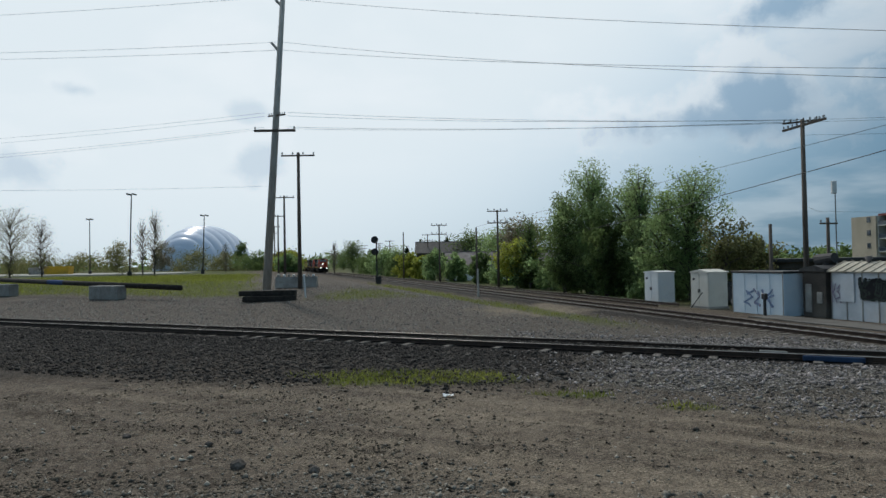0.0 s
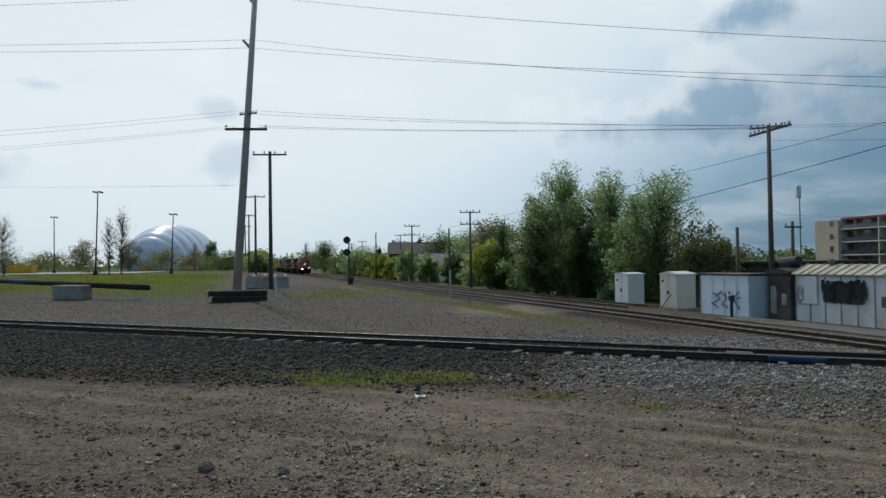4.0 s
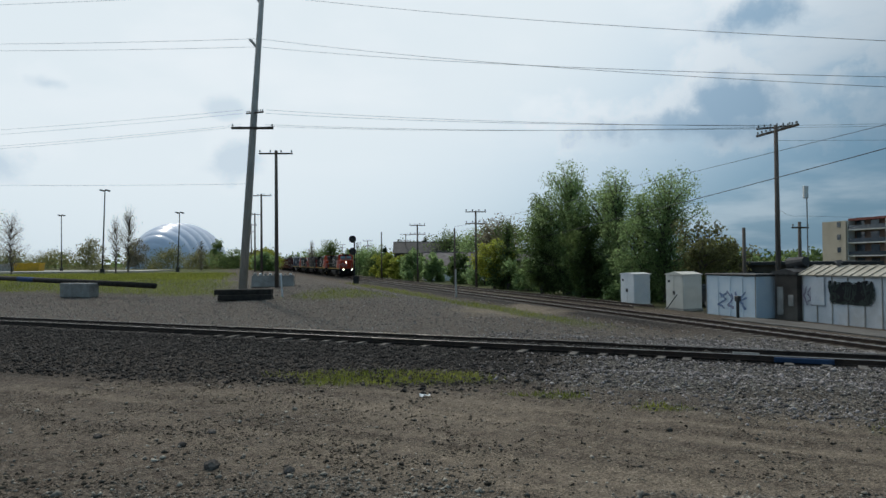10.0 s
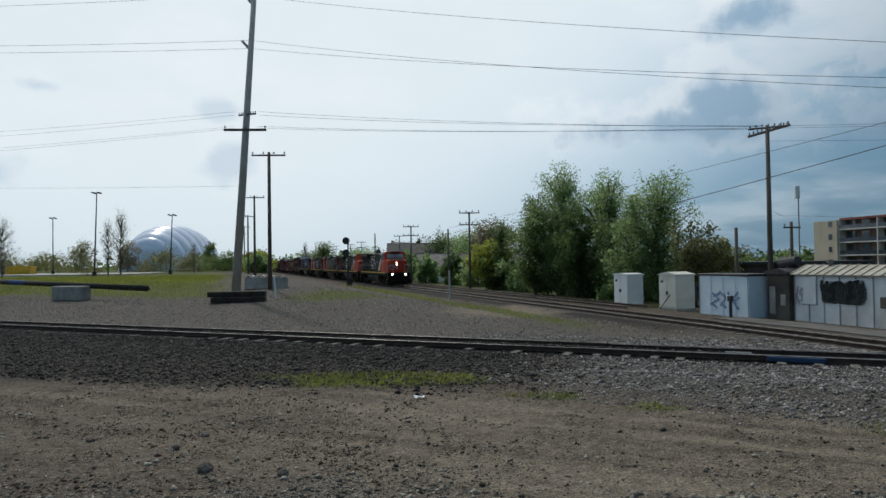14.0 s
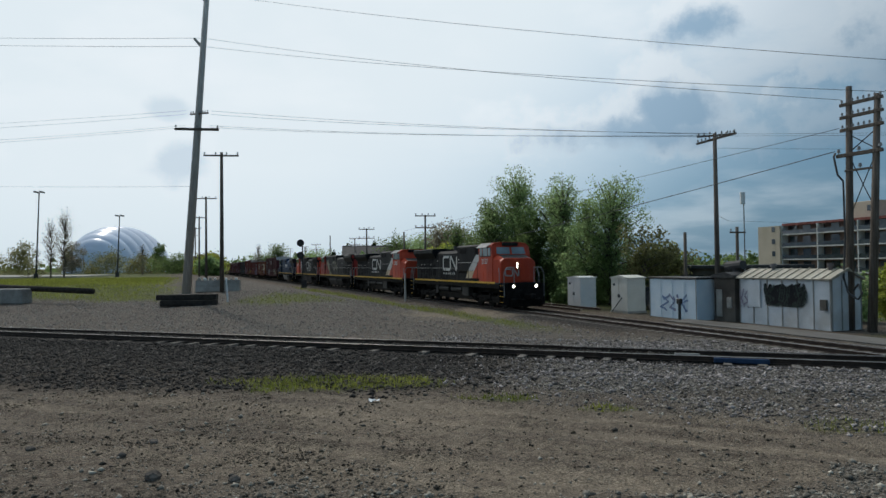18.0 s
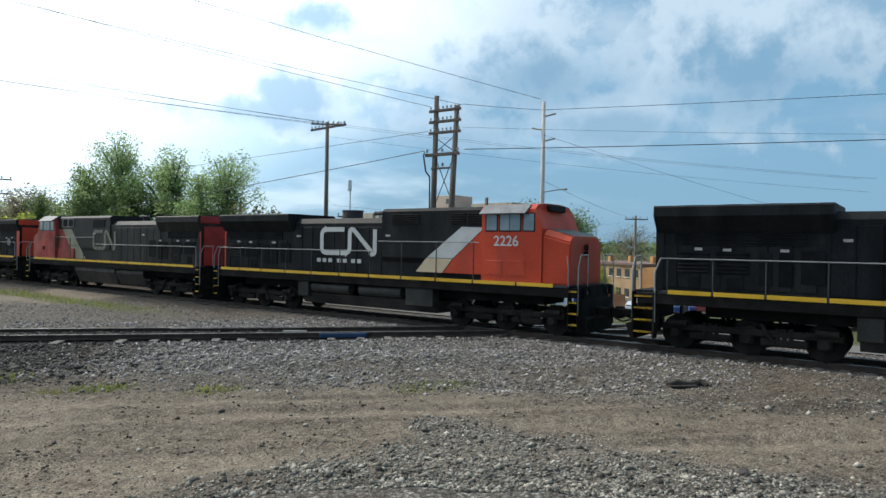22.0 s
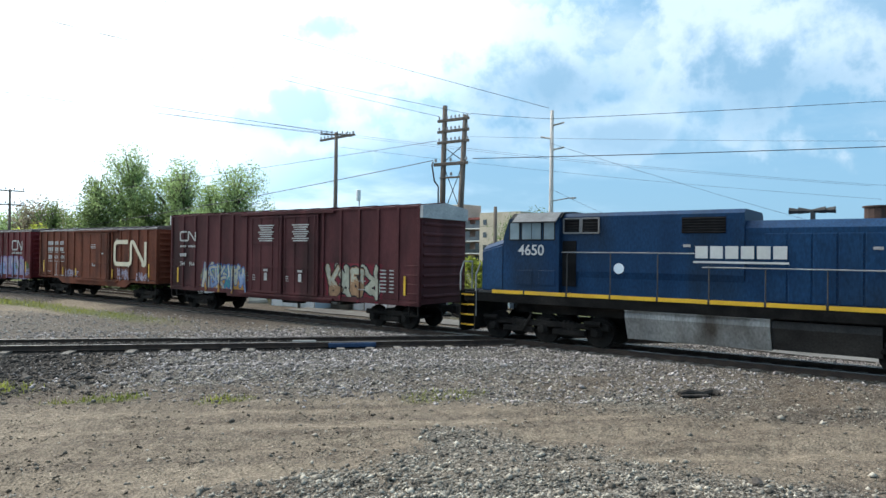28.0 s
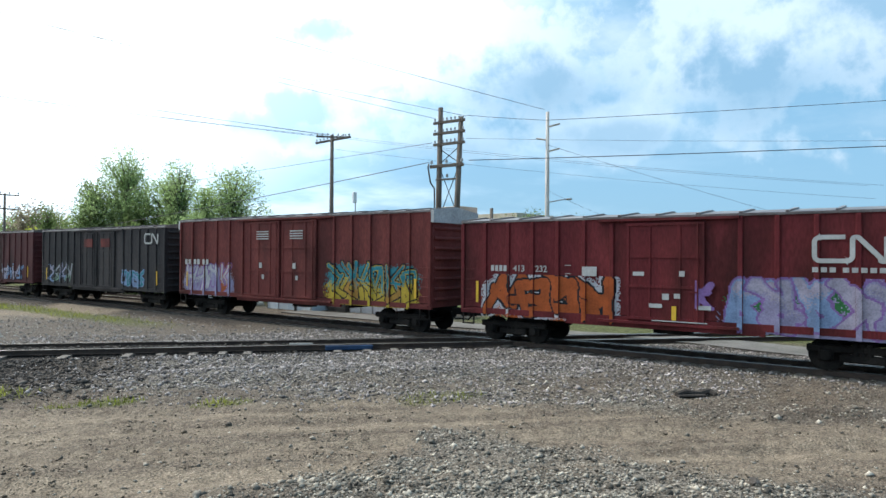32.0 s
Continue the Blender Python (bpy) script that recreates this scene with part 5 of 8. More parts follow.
            box(bm, tip[end] - end * 0.72, sy * (hw + 0.07), low + 0.75, 0.1, 0.012, 0.75)
            part("yellow_reflector", bm, M_YELLOW, e)
    for x in (xr + 1.9 - 0.5 * cut[0], xf - 1.9 + 0.5 * cut[1]):
        truck(e, x, (-0.85, 0.85), WHEEL_SMALL, 0.43, half=1.0)
    e["half"] = hw
    return e


def coat(e):
    """The painted surface's distance from the middle, over panels, posts and all."""
    xs, hw = list(e["posts"]), e["half"]
    return lambda x: -(hw + (0.066 if any(abs(x - p) < POST_W / 2 for p in xs) else 0.008))


def door_coat(e):
    hw = e["half"]
    return lambda x: -(hw + 0.125)


TRAIN = []


def build_train():
    specs = []
    a = locomotive("freight_locomotive", "orange-red and black diesel locomotive with lit headlights leading the train", "new", "2157", lit=True)
    b = locomotive("freight_locomotive", "orange-red and black diesel locomotive with white diagonal stripe", "new", "2226", red_end=True, mark_at=(-2.52, 2.75), reach=(10.22, 10.22))
    c = locomotive("freight_locomotive", "faded pink-red and black diesel locomotive running backwards", "faded", "", mark_at=(-0.75, 2.2), reach=(10.22, 10.6))
    d = locomotive("freight_locomotive", "orange-red and black diesel locomotive with red hood end", "late", "2228", mark_at=(-2.84, 2.75), reach=(10.3, 10.95))
    f = locomotive("freight_locomotive", "dark blue diesel locomotive with silver fuel tank and yellow sill", "blue", "4650")
    specs += [(a, 20.9, 0), (b, 20.9, 0), (c, 20.9, math.pi), (d, 20.9, math.pi), (f, 20.9, math.pi)]
    hw = 1.48
    # tall dark brown car with two doors
    e = boxcar("boxcar", "tall dark brown boxcar with double doors and two graffiti pieces", 18.4, 4.82, M_BROWN_DARK, [(-1.7, 0.55), (0.65, 2.95)], 1.08, roof_material=M_BROWN_DARK, fascia=True)
    emblem(e, -7.6, 3.55, 1.35, 0.45, -(hw + 0.075), M_STENCIL, 0.085)
    bars(e, [(-7.6 + i * 0.2, 3.2, 0.13, 0.1) for i in range(3)] + [(-6.85 + i * 0.17, 3.2, 0.12, 0.1) for i in range(4)] + [(-7.6 + i * 0.2, 2.72, 0.15, 0.17) for i in range(3)], -(hw + 0.075), M_STENCIL)
    figures(e, "794", -7.6, 2.24, 0.3, -(hw + 0.075), M_STENCIL)
    figures(e, "914", -6.75, 2.24, 0.3, -(hw + 0.075), M_STENCIL)
    for x in (-1.1, 1.25):
        bars(e, [(x + 0.2 * (i % 3) * 0.4, 4.2 - i * 0.1, 1.1 - 0.16 * (i % 3), 0.055) for i in range(8)], -(hw + 0.13), M_STENCIL)
        bars(e, [(x + 0.45, 1.7, 0.2, 0.35), (x + 0.4, 2.12, 0.3, 0.1), (x - 0.4, 1.9, 0.2, 0.03), (x - 0.4, 1.8, 0.2, 0.03), (x - 0.4, 1.7, 0.2, 0.03)], -(hw + 0.13), M_STENCIL)
    bars(e, [(6.5, 2.3 - i * 0.14, 0.32, 0.05) for i in range(7)] + [(7.0, 2.3 - i * 0.14, 0.22, 0.05) for i in range(7)] + [(5.3, 1.5, 0.42, 0.03), (5.3, 1.85, 0.42, 0.03)], -(hw + 0.075), M_STENCIL)
    tag_paint(e, -6.0, 0.98, 4.2, 1.5, coat(e), 4, 6, haze=("rust", "mint"), fills=("cream", "sky", "cream", "teal"), edge="blue", shine="cream", weight=1.15)
    tag_paint(e, 3.15, 0.98, 3.5, 1.6, coat(e), 11, 4, fills=("tan", "cream", "tan", "cream"), edge="black", shine="cream", halo="wine", weight=1.7)
    specs.append((e, 18.4, 0))
    # rust-brown car with the large cream emblem
    e = boxcar("boxcar", "rust-brown boxcar with single door and large cream emblem", 15.8, 4.2, M_BROWN_RUST, [(-1.25, 2.2)], 0.94, low=1.15, belly=True)
    emblem(e, 2.75, 2.2, 3.35, 1.28, -(hw + 0.075), M_CREAM_MARK, 0.24)
    bars(e, [(-5.85 + i * 0.26 + (0.2 if i > 2 else 0) + (0.2 if i > 4 else 0), z, 0.19, 0.24) for z in (3.3, 2.9) for i in range(7)], -(hw + 0.075), M_STENCIL, "painted_name_bar")
    bars(e, [(-5.85, 2.8, 0.6, 0.04), (-4.9, 2.8, 0.5, 0.04), (-4.05, 2.8, 0.5, 0.04), (-5.85, 2.22, 0.6, 0.04), (-4.9, 2.22, 0.5, 0.04), (-4.05, 2.22, 0.5, 0.04), (-4.7, 1.35, 0.06, 0.8), (-4.95, 1.32, 0.5, 0.04), (-4.1, 1.32, 0.5, 0.04), (-5.85, 1.55, 0.5, 0.03),
             (-5.8, 2.38, 0.2, 0.26), (-5.52, 2.38, 0.2, 0.26)], -(hw + 0.075), M_STENCIL)
    figures(e, "414", -4.95, 2.38, 0.36, -(hw + 0.075), M_STENCIL)
    figures(e, "494", -4.1, 2.38, 0.36, -(hw + 0.075), M_STENCIL)
    bars(e, [(0.0, 3.3 - i * 0.1, 0.6, 0.04) for i in range(3)] + [(1.3, 2.75, 0.25, 0.08), (0.2, 2.0, 0.12, 0.18), (0.4, 2.0, 0.16, 0.12)], -(hw + 0.13), M_STENCIL)
    tag_paint(e, -3.6, 1.2, 1.9, 0.6, coat(e), 21, 5, fills=("pale",), edge="pale", weight=0.12)
    tag_paint(e, 2.8, 1.2, 1.6, 0.8, coat(e), 22, 4, fills=("pale",), edge="pale", weight=0.12)
    tag_paint(e, 4.9, 1.2, 1.6, 0.6, coat(e), 23, 4, fills=("pale",), edge="pale", weight=0.12)
    for x in (-3.75, -2.0, 2.5):
        bm = bmesh.new()
        box(bm, x, -(hw + 0.075), 1.62, 0.09, 0.012, 0.5)
        part("yellow_reflector", bm, M_YELLOW, e)
    specs.append((e, 15.8, 0))
    # red oxide car with orange and blue graffiti
    e = boxcar("boxcar", "red oxide boxcar with orange and pale blue graffiti", 15.7, 4.22, M_BROWN_RED, [(-0.95, 1.45)], 0.94, low=1.0)
    emblem(e, 4.2, 2.95, 1.6, 0.62, -(hw + 0.075), M_STENCIL, 0.12)
    bars(e, [(4.15 + i * 0.2 + (0.1 if i > 2 else 0), 2.65, 0.14, 0.13) for i in range(8)], -(hw + 0.075), M_STENCIL, "painted_address_bar")
    bars(e, [(-5.85 + i * 0.17, 2.5, 0.12, 0.2) for i in range(4)] + [(-3.0, 2.45, 0.22, 0.02), (-3.0, 2.72, 0.22, 0.02), (-2.4, 2.4, 0.5, 0.3)], -(hw + 0.075), M_STENCIL)
    figures(e, "413", -4.95, 2.5, 0.3, -(hw + 0.075), M_STENCIL)
    figures(e, "232", -4.1, 2.5, 0.3, -(hw + 0.075), M_STENCIL)
    bars(e, [(-0.7, 2.45, 0.35, 0.12), (0.7, 2.45, 0.16, 0.16), (0.2, 1.75, 0.2, 0.18), (0.55, 1.8, 0.18, 0.14), (-0.2, 1.5, 0.4, 0.12), (1.2, 1.5, 0.4, 0.12), (-0.1, 1.1, 1.6, 0.03)], -(hw + 0.13), M_STENCIL)
    bars(e, [(0.48, 1.15, 0.14, 0.42)], -(hw + 0.13), M_YELLOW, "yellow_mark")
    tag_paint(e, -6.3, 0.9, 5.2, 1.5, coat(e), 31, 4, haze=("orange", "white"), fills=("orange",), edge="black", halo="white", weight=1.6)
    tag_paint(e, 1.5, 0.9, 5.5, 1.6, coat(e), 33, 5, haze=("lilac", "green"), fills=("sky", "lilac", "sky", "pale", "lilac"), edge="purple", shine="pale", weight=1.5)
    tag_paint(e, 1.15, 1.5, 0.55, 0.9, door_coat(e), 34, 1, fills=("purple",), edge="purple")
    specs.append((e, 15.7, 0))
    # faded red double-door car with teal and yellow graffiti
    e = boxcar("boxcar", "faded red boxcar with teal, yellow and lilac graffiti", 17.9, 4.7, M_BROWN_WARM, [(-2.5, -0.3), (-0.2, 2.1)], 1.0, low=1.0, fascia=True)
    bars(e, [(-7.7 + i * 0.3 + (0.15 if i > 1 else 0) + (0.15 if i > 3 else 0), 2.5, 0.2, 0.26) for i in range(6)], -(hw + 0.075), M_STENCIL)
    for x in (-1.9, 0.4):
        bars(e, [(x, 4.05 - i * 0.11, 0.85, 0.05) for i in range(4)], -(hw + 0.13), M_STENCIL)
        bars(e, [(x + 0.2, 2.4, 0.2, 0.25), (x + 0.4, 1.9, 0.15, 0.2)], -(hw + 0.13), M_STENCIL)
    tag_paint(e, -8.1, 0.95, 4.4, 1.7, coat(e), 41, 5, haze=("lilac", "pale"), fills=("pale", "lilac", "white", "lilac", "orange"), edge="purple", shine="white", weight=1.2)
    tag_paint(e, 2.4, 0.95, 5.6, 1.9, coat(e), 43, 6, haze=("yellow", "teal"), fills=("yellow", "rust", "yellow"), edge="black", shine="teal", weight=1.2)
    specs.append((e, 17.9, 0))
    # dull black car, then brown ones, then pale grey ones far back
    e = boxcar("boxcar", "dull black boxcar with double doors and blue graffiti", 15.9, 4.45, M_BLACK_CAR, [(-1.8, 0.1), (0.2, 2.1)], 0.85, low=0.95)
    emblem(e, 5.3, 3.6, 1.3, 0.5, -(hw + 0.075), M_STENCIL, 0.1)
    tag_paint(e, -6.6, 1.0, 3.6, 1.5, coat(e), 51, 4, fills=("sky", "mint"), edge="black", shine="pale")
    tag_paint(e, 2.6, 1.0, 2.7, 1.2, coat(e), 53, 4, fills=("sky", "teal"), edge="sky", shine="teal")
    bars(e, [(-1.4, 3.4, 1.0, 0.5), (0.6, 3.4, 1.0, 0.5)], -(hw + 0.13), M_BROWN_WARM, "faded_notice")
    specs.append((e, 15.9, 0))
    e = boxcar("boxcar", "dark brown boxcar with lilac graffiti along its sill", 16.8, 4.45, M_BROWN_DARK, [(-1.25, 1.9)], 0.94)
    tag_paint(e, -6.5, 1.0, 4.6, 1.4, coat(e), 61, 5, fills=("pale", "lilac"), edge="purple")
    tag_paint(e, 2.4, 1.0, 4.0, 1.3, coat(e), 63, 4, fills=("pale", "sky"), edge="black")
    specs.append((e, 16.8, 0))
    plain = boxcar("boxcar", "plain brown boxcar far back in the train", 16.8, 4.4, M_BROWN_DARK, [(-1.25, 1.9)], 1.2)
    specs.append((plain, 16.8, 0))
    for i in range(3):
        specs.append((copy_thing(plain, pose(0, 0, 0)), 16.8, 0))
    grey = boxcar("boxcar", "pale grey boxcar far back in the train", 18.2, 4.7, M_GREY_CAR, [(-1.25, 1.9)], 1.2)
    specs.append((grey, 18.2, 0))
    for i in range(7):
        specs.append((copy_thing(grey, pose(0, 0, 0)), 18.2, 0))
    # the middles of the locomotives, then the cars end to end
    for (ob, length, turn), mid in zip(specs[:5], (10.45, 31.12, 51.55, 72.5, 94.05)):
        TRAIN.append((ob, mid, turn))
    at = 104.5
    for ob, length, turn in specs[5:]:
        TRAIN.append((ob, at + length / 2, turn))
        at += length


build_train()


# ---- scenery ----
HEAD = math.atan2(-ALONG.y, -ALONG.x)


def here(x, y, dz=0.0):
    return float(ground_height(np.array([float(x)]), np.array([float(y)]))[0]) + dz


def facing_track(s, lat, z=0.0):
    """A pose whose x runs along the track towards the near end and whose -y side faces the camera."""
    p = on_track(s, lat, z)
    return Matrix.Translation(p) @ Matrix.Rotation(HEAD, 4, "Z")


# pavement beyond the track, car park, street
M_PAVE = surf("pale_pavement", (0.095, 0.088, 0.078), (0.15, 0.14, 0.124), 0.7, 0.9, 0.2, 20, stain=(0.16, 0.15, 0.14))
M_LOT = surf("pale_car_park", (0.3, 0.28, 0.24), (0.4, 0.375, 0.325), 0.2, 0.9, 0.1, 10)


def draped(name, corners, nu, nv, lift, material, label):
    """A thin sheet with thickness that follows the land between four corners."""
    a, b, c, d = [Vector((*p, 0)) for p in corners]
    verts, faces = [], []
    for j in range(nv + 1):
        for i in range(nu + 1):
            p = a.lerp(b, i / nu).lerp(d.lerp(c, i / nu), j / nv)
            verts.append((p.x, p.y, here(p.x, p.y, lift)))
    n = len(verts)
    verts += [(x, y, z - 0.3) for x, y, z in verts]
    w = nu + 1
    for j in range(nv):
        for i in range(nu):
            k = j * w + i
            faces.append((k, k + 1, k + w + 1, k + w))
    rim = [i for i in range(w)] + [j * w + nu for j in range(1, nv + 1)] + [nv * w + i for i in range(nu - 1, -1, -1)] + [j * w for j in range(nv - 1, 0, -1)]
    for p, q in zip(rim, rim[1:] + rim[:1]):
        faces.append((q, p, p + n, q + n))
    ob = solid(name, verts, faces, material)
    return tagged(ob, label, name, kind="structure")


def flat2(v):
    return (v.x, v.y)


draped("pavement", [flat2(on_track(30, 3.7)), flat2(on_track(-40, 3.7)), flat2(on_track(-40, 5.6)), flat2(on_track(30, 5.6))], 40, 6, 0.06, M_PAVE, "pale concrete strip between the track and the sheds")
draped("car_park", [flat2(on_track(36, 22)), flat2(on_track(-60, 22)), flat2(on_track(-60, 75)), flat2(on_track(36, 75))], 30, 20, 0.08, M_PAVE, "pale car park in front of brick flats")
draped("far_car_park", [(-175, 172), (-62, 150), (-66, 182), (-190, 235)], 24, 12, 0.25, M_LOT, "wide pale empty car park beside the dome")


# ---- poles and wires ----
M_INSULATOR = surf("grey_insulator", (0.2, 0.2, 0.2), (0.32, 0.32, 0.31), 2, 0.3, 0, 20)


def insulator(parent, x, y, z, r=0.07, h=0.2):
    bm = bmesh.new()
    cyl(bm, (x, y, z), (x, y, z + h * 0.5), 0.02, seg=6)
    cyl(bm, (x, y, z + h * 0.35), (x, y, z + h), r, r * 0.6, seg=8)
    part("insulator", bm, M_INSULATOR, parent)


def crossarm(parent, cx, cy, z, length, turn, pins, size=0.13, material=None, braces=True, tilt=0.0):
    bm = bmesh.new()
    box(bm, 0, 0, 0, length, size * 0.85, size, bevel=0.01)
    ob = part("crossarm", bm, material or M_POLE, parent)
    ob.matrix_local = Matrix.Translation((cx, cy, z)) @ Matrix.Rotation(turn, 4, "Z") @ Matrix.Rotation(tilt, 4, "Y")
    if braces:
        for sx in (-1, 1):
            bm = bmesh.new()
            tube(bm, [(sx * length * 0.3, -0.08, -0.05), (0, -0.08, -length * 0.22)], 0.02, 6)
            br = part("arm_brace", bm, M_DARK, parent)
            br.matrix_local = ob.matrix_local.copy()
    for i in range(pins):
        u = (i / (pins - 1) - 0.5) * (length - 0.2) if pins > 1 else 0
        insulator(ob, u, 0, size / 2, 0.06 if pins > 4 else 0.09, 0.17 if pins > 4 else 0.24)
    return ob


def pole(name, x, y, height, r0, r1, label, lean=(0.0, 0.0), material=None, base=None):
    """An upright round pole; lean: metres by which its top is off its foot."""
    z = here(x, y, -0.1) if base is None else base
    e = thing(name, Matrix.Translation((x, y, z)), label, "utility pole")
    bm = bmesh.new()
    cyl(bm, (0, 0, 0), (lean[0], lean[1], height), r0, r1, seg=14)
    part("pole", bm, material or M_POLE, e, smooth=True)
    return e


def wire(p, q, sag=0.6, r=0.016, name="overhead_wire", n=24):
    sag, r = sag * 0.5, r * 0.62
    c = bpy.data.curves.new(name, "CURVE")
    c.dimensions, c.bevel_depth, c.bevel_resolution = "3D", r, 1
    s = c.splines.new("POLY")
    s.points.add(n)
    p, q = Vector(p), Vector(q)
    for i in range(n + 1):
        u = i / n
        v = p.lerp(q, u)
        s.points[i].co = (v.x, v.y, v.z - 4 * sag * u * (1 - u), 1)
    c.materials.append(M_WIRE)
    return tagged(new(name, c), "thin dark overhead wire sagging between poles", "wire", "overhead wires")


def build_poles():
    # tall grey leaning pole in the yard, with short stubs, a pinned arm and a plain arm
    e = pole("utility_pole", -15.1, 56.9, 29.5, 0.37, 0.19, "tall weathered grey utility pole leaning over the yard", (1.95, 0.3), M_POLE_GREY)
    def at(z):
        return 1.95 * z / 29.5, 0.3 * z / 29.5
    for z in (21.3, 25.2, 28.6):
        u, v = at(z)
        bm = bmesh.new()
        cyl(bm, (u, v, z - 0.5), (u - 0.75, v, z + 0.35), 0.13, 0.11, seg=8)
        part("arm_stub", bm, M_POLE_GREY, e)
    u, v = at(15.3)
    crossarm(e, u + 0.1, v - 0.25, 15.3, 3.0, -0.85, 8, 0.13, tilt=0.12)
    u, v = at(14.0)
    crossarm(e, u, v - 0.25, 14.0, 3.5, 0.03, 3, 0.2)
    # the line of poles along the track beyond it
    f = pole("utility_pole", -13.0, 60.5, 12.4, 0.19, 0.13, "dark wooden pole with one crossarm beside the yard")
    crossarm(f, 0, -0.15, 12.1, 3.0, 0.03, 4, 0.14)
    d = Vector((-0.262, 0.965, 0))
    for i, gap in enumerate((40, 80, 120, 160, 205, 250, 300, 350)):
        p = Vector((-13.0, 60.5, 0)) + d * gap
        c = copy_thing(f, Matrix.Translation((p.x, p.y, here(p.x, p.y, -0.1) - 0.3)))
        c["label"] = "dark wooden pole in a line beside the track"
    # line pole beyond the sheds
    g = pole("utility_pole", 20.9, 38.6, 11.2, 0.17, 0.11, "slim dark wooden pole with a pinned crossarm behind the sheds")
    crossarm(g, 0, -0.12, 10.85, 2.9, HEAD + 0.1, 10, 0.13, tilt=-0.06)
    crossarm(g, 0.12, 0.1, 11.1, 2.2, HEAD + 0.7, 7, 0.1, braces=False)
    # two-legged pole by the white shed
    h = thing("double_utility_pole", Matrix.Translation((22.45, 29.4, -0.1)), "two dark poles joined by pinned crossarms and cross braces", "utility pole")
    for (bx, by), (tx, ty), ht in (((0, 0), (0.08, -0.2), 11.6), ((0.27, -1.05), (0.47, -1.5), 10.95)):
        bm = bmesh.new()
        cyl(bm, (bx, by, 0), (tx, ty, ht), 0.2, 0.13, seg=12)
        part("pole", bm, M_POLE, h, smooth=True)
    turn = math.atan2(-1.6, 0.5)
    for z in (10.75, 10.15, 9.55):
        crossarm(h, 0.27 - 0.1, -0.82, z, 2.05, turn, 8, 0.15, braces=False)
    crossarm(h, 0.1, -0.72, 8.35, 2.2, turn, 3, 0.17, braces=False)
    crossarm(h, 0.12, -0.75, 7.6, 1.5, turn, 1, 0.1, braces=False)
    for za, zb in ((9.3, 8.5), (8.2, 5.6)):
        bm = bmesh.new()
        tube(bm, [(0.06, -0.2, za), (0.4, -1.35, zb)], 0.025)
        tube(bm, [(0.06, -0.2, zb), (0.4, -1.35, za)], 0.025)
        part("cross_brace", bm, M_DARK, h)
    bm = bmesh.new()
    tube(bm, [(-0.3, 0.35, 8.5), (-0.55, 0.1, 8.3), (-0.6, -0.2, 7.4), (-0.4, -0.3, 7.1), (-0.3, -0.2, 4.5), (-0.5, -0.3, 2.6), (-0.6, -0.7, 1.9), (-0.5, -1.2, 1.6), (-0.4, -1.35, 1.9), (-0.4, -1.1, 2.3), (-0.4, -0.8, 2.0)], 0.045)
    part("drop_cable", bm, M_WIRE, h)
    # pale pole with short arms
    k = pole("utility_pole", 26.0, 24.45, 11.1, 0.15, 0.09, "pale weathered pole with three short side arms", (0.1, 0.1), M_POLE_GREY)
    for z, sx in ((10.3, 1), (9.6, -1), (9.0, 1)):
        bm = bmesh.new()
        tube(bm, [(0.08, 0.05, z), (0.08 + sx * 0.3, 0.05 - sx * 0.55, z + 0.12)], 0.05, 8)
        part("side_arm", bm, M_POLE_GREY, k)
    bm = bmesh.new()
    tube(bm, [(0.05, 0, 6.3), (0.5, -0.9, 6.45)], 0.03)
    box(bm, 0.55, -1.0, 6.43, 0.2, 0.35, 0.08, bevel=0.02)
    part("street_lamp_arm", bm, M_INSULATOR, k)
    # poles beyond the track, far to near
    for x, y, ht, arms in ((6.3, 77.2, 9.2, 2), (-0.6, 101.7, 9.0, 2), (4.2, 84.7, 7.6, 0), (-7.5, 126, 9.0, 0), (-3.5, 150, 9.5, 2), (-14, 175, 9, 2), (-22, 230, 10, 2), (-34, 290, 11, 2)):
        q = pole("utility_pole", x, y, ht, 0.15, 0.1, "dark wooden pole beyond the railway track" if arms else "bare dark pole beyond the railway track")
        for i in range(arms):
            crossarm(q, 0, -0.12, ht - 0.15 - i * 1.35, 2.4, 0.05, 4, 0.12, braces=False)
    q = pole("utility_pole", 20.2, 41.3, 5.3, 0.13, 0.1, "short bare dark pole behind the sheds")
    q = pole("utility_pole", 32.5, 56.5, 7.4, 0.17, 0.13, "dark wooden pole with short crossarm near the flats")
    crossarm(q, 0, -0.12, 6.9, 1.7, 0.2, 2, 0.14, braces=False)
    m = thing("antenna_mast", Matrix.Translation((33.6, 57.2, 0)), "slender pale mast with a white box antenna on top", "antenna mast")
    bm = bmesh.new()
    cyl(bm, (0, 0, 0), (0, 0, 9.2), 0.06, 0.05, seg=8)
    part("mast", bm, M_INSULATOR, m)
    bm = bmesh.new()
    box(bm, -0.1, 0, 9.0, 0.4, 0.3, 1.1, bevel=0.05)
    part("antenna", bm, M_WHITE, m)
    q = pole("utility_pole", 26.8, 29.7, 6.3, 0.13, 0.1, "short dark pole beside a white garage wall")
    for x, y, ht in ((62.6, 44.8, 10.6), (73.5, 42.8, 9.5), (84.8, 42.8, 8.2), (108, 72, 9)):
        q = pole("utility_pole", x, y, ht, 0.17, 0.12, "dark pole with crossarm beside the car park")
        crossarm(q, 0, -0.12, ht - 0.4, 2.6, -0.6, 4, 0.13, braces=False)
    # wires
    big = Vector((-15.1, 56.9, here(-15.1, 56.9)))
    def on_big(z, dx=0.0):
        return big + Vector((1.95 * z / 29.5 + dx, 0.3 * z / 29.5, z))
    dbl = Vector((22.45, 29.4, 0))
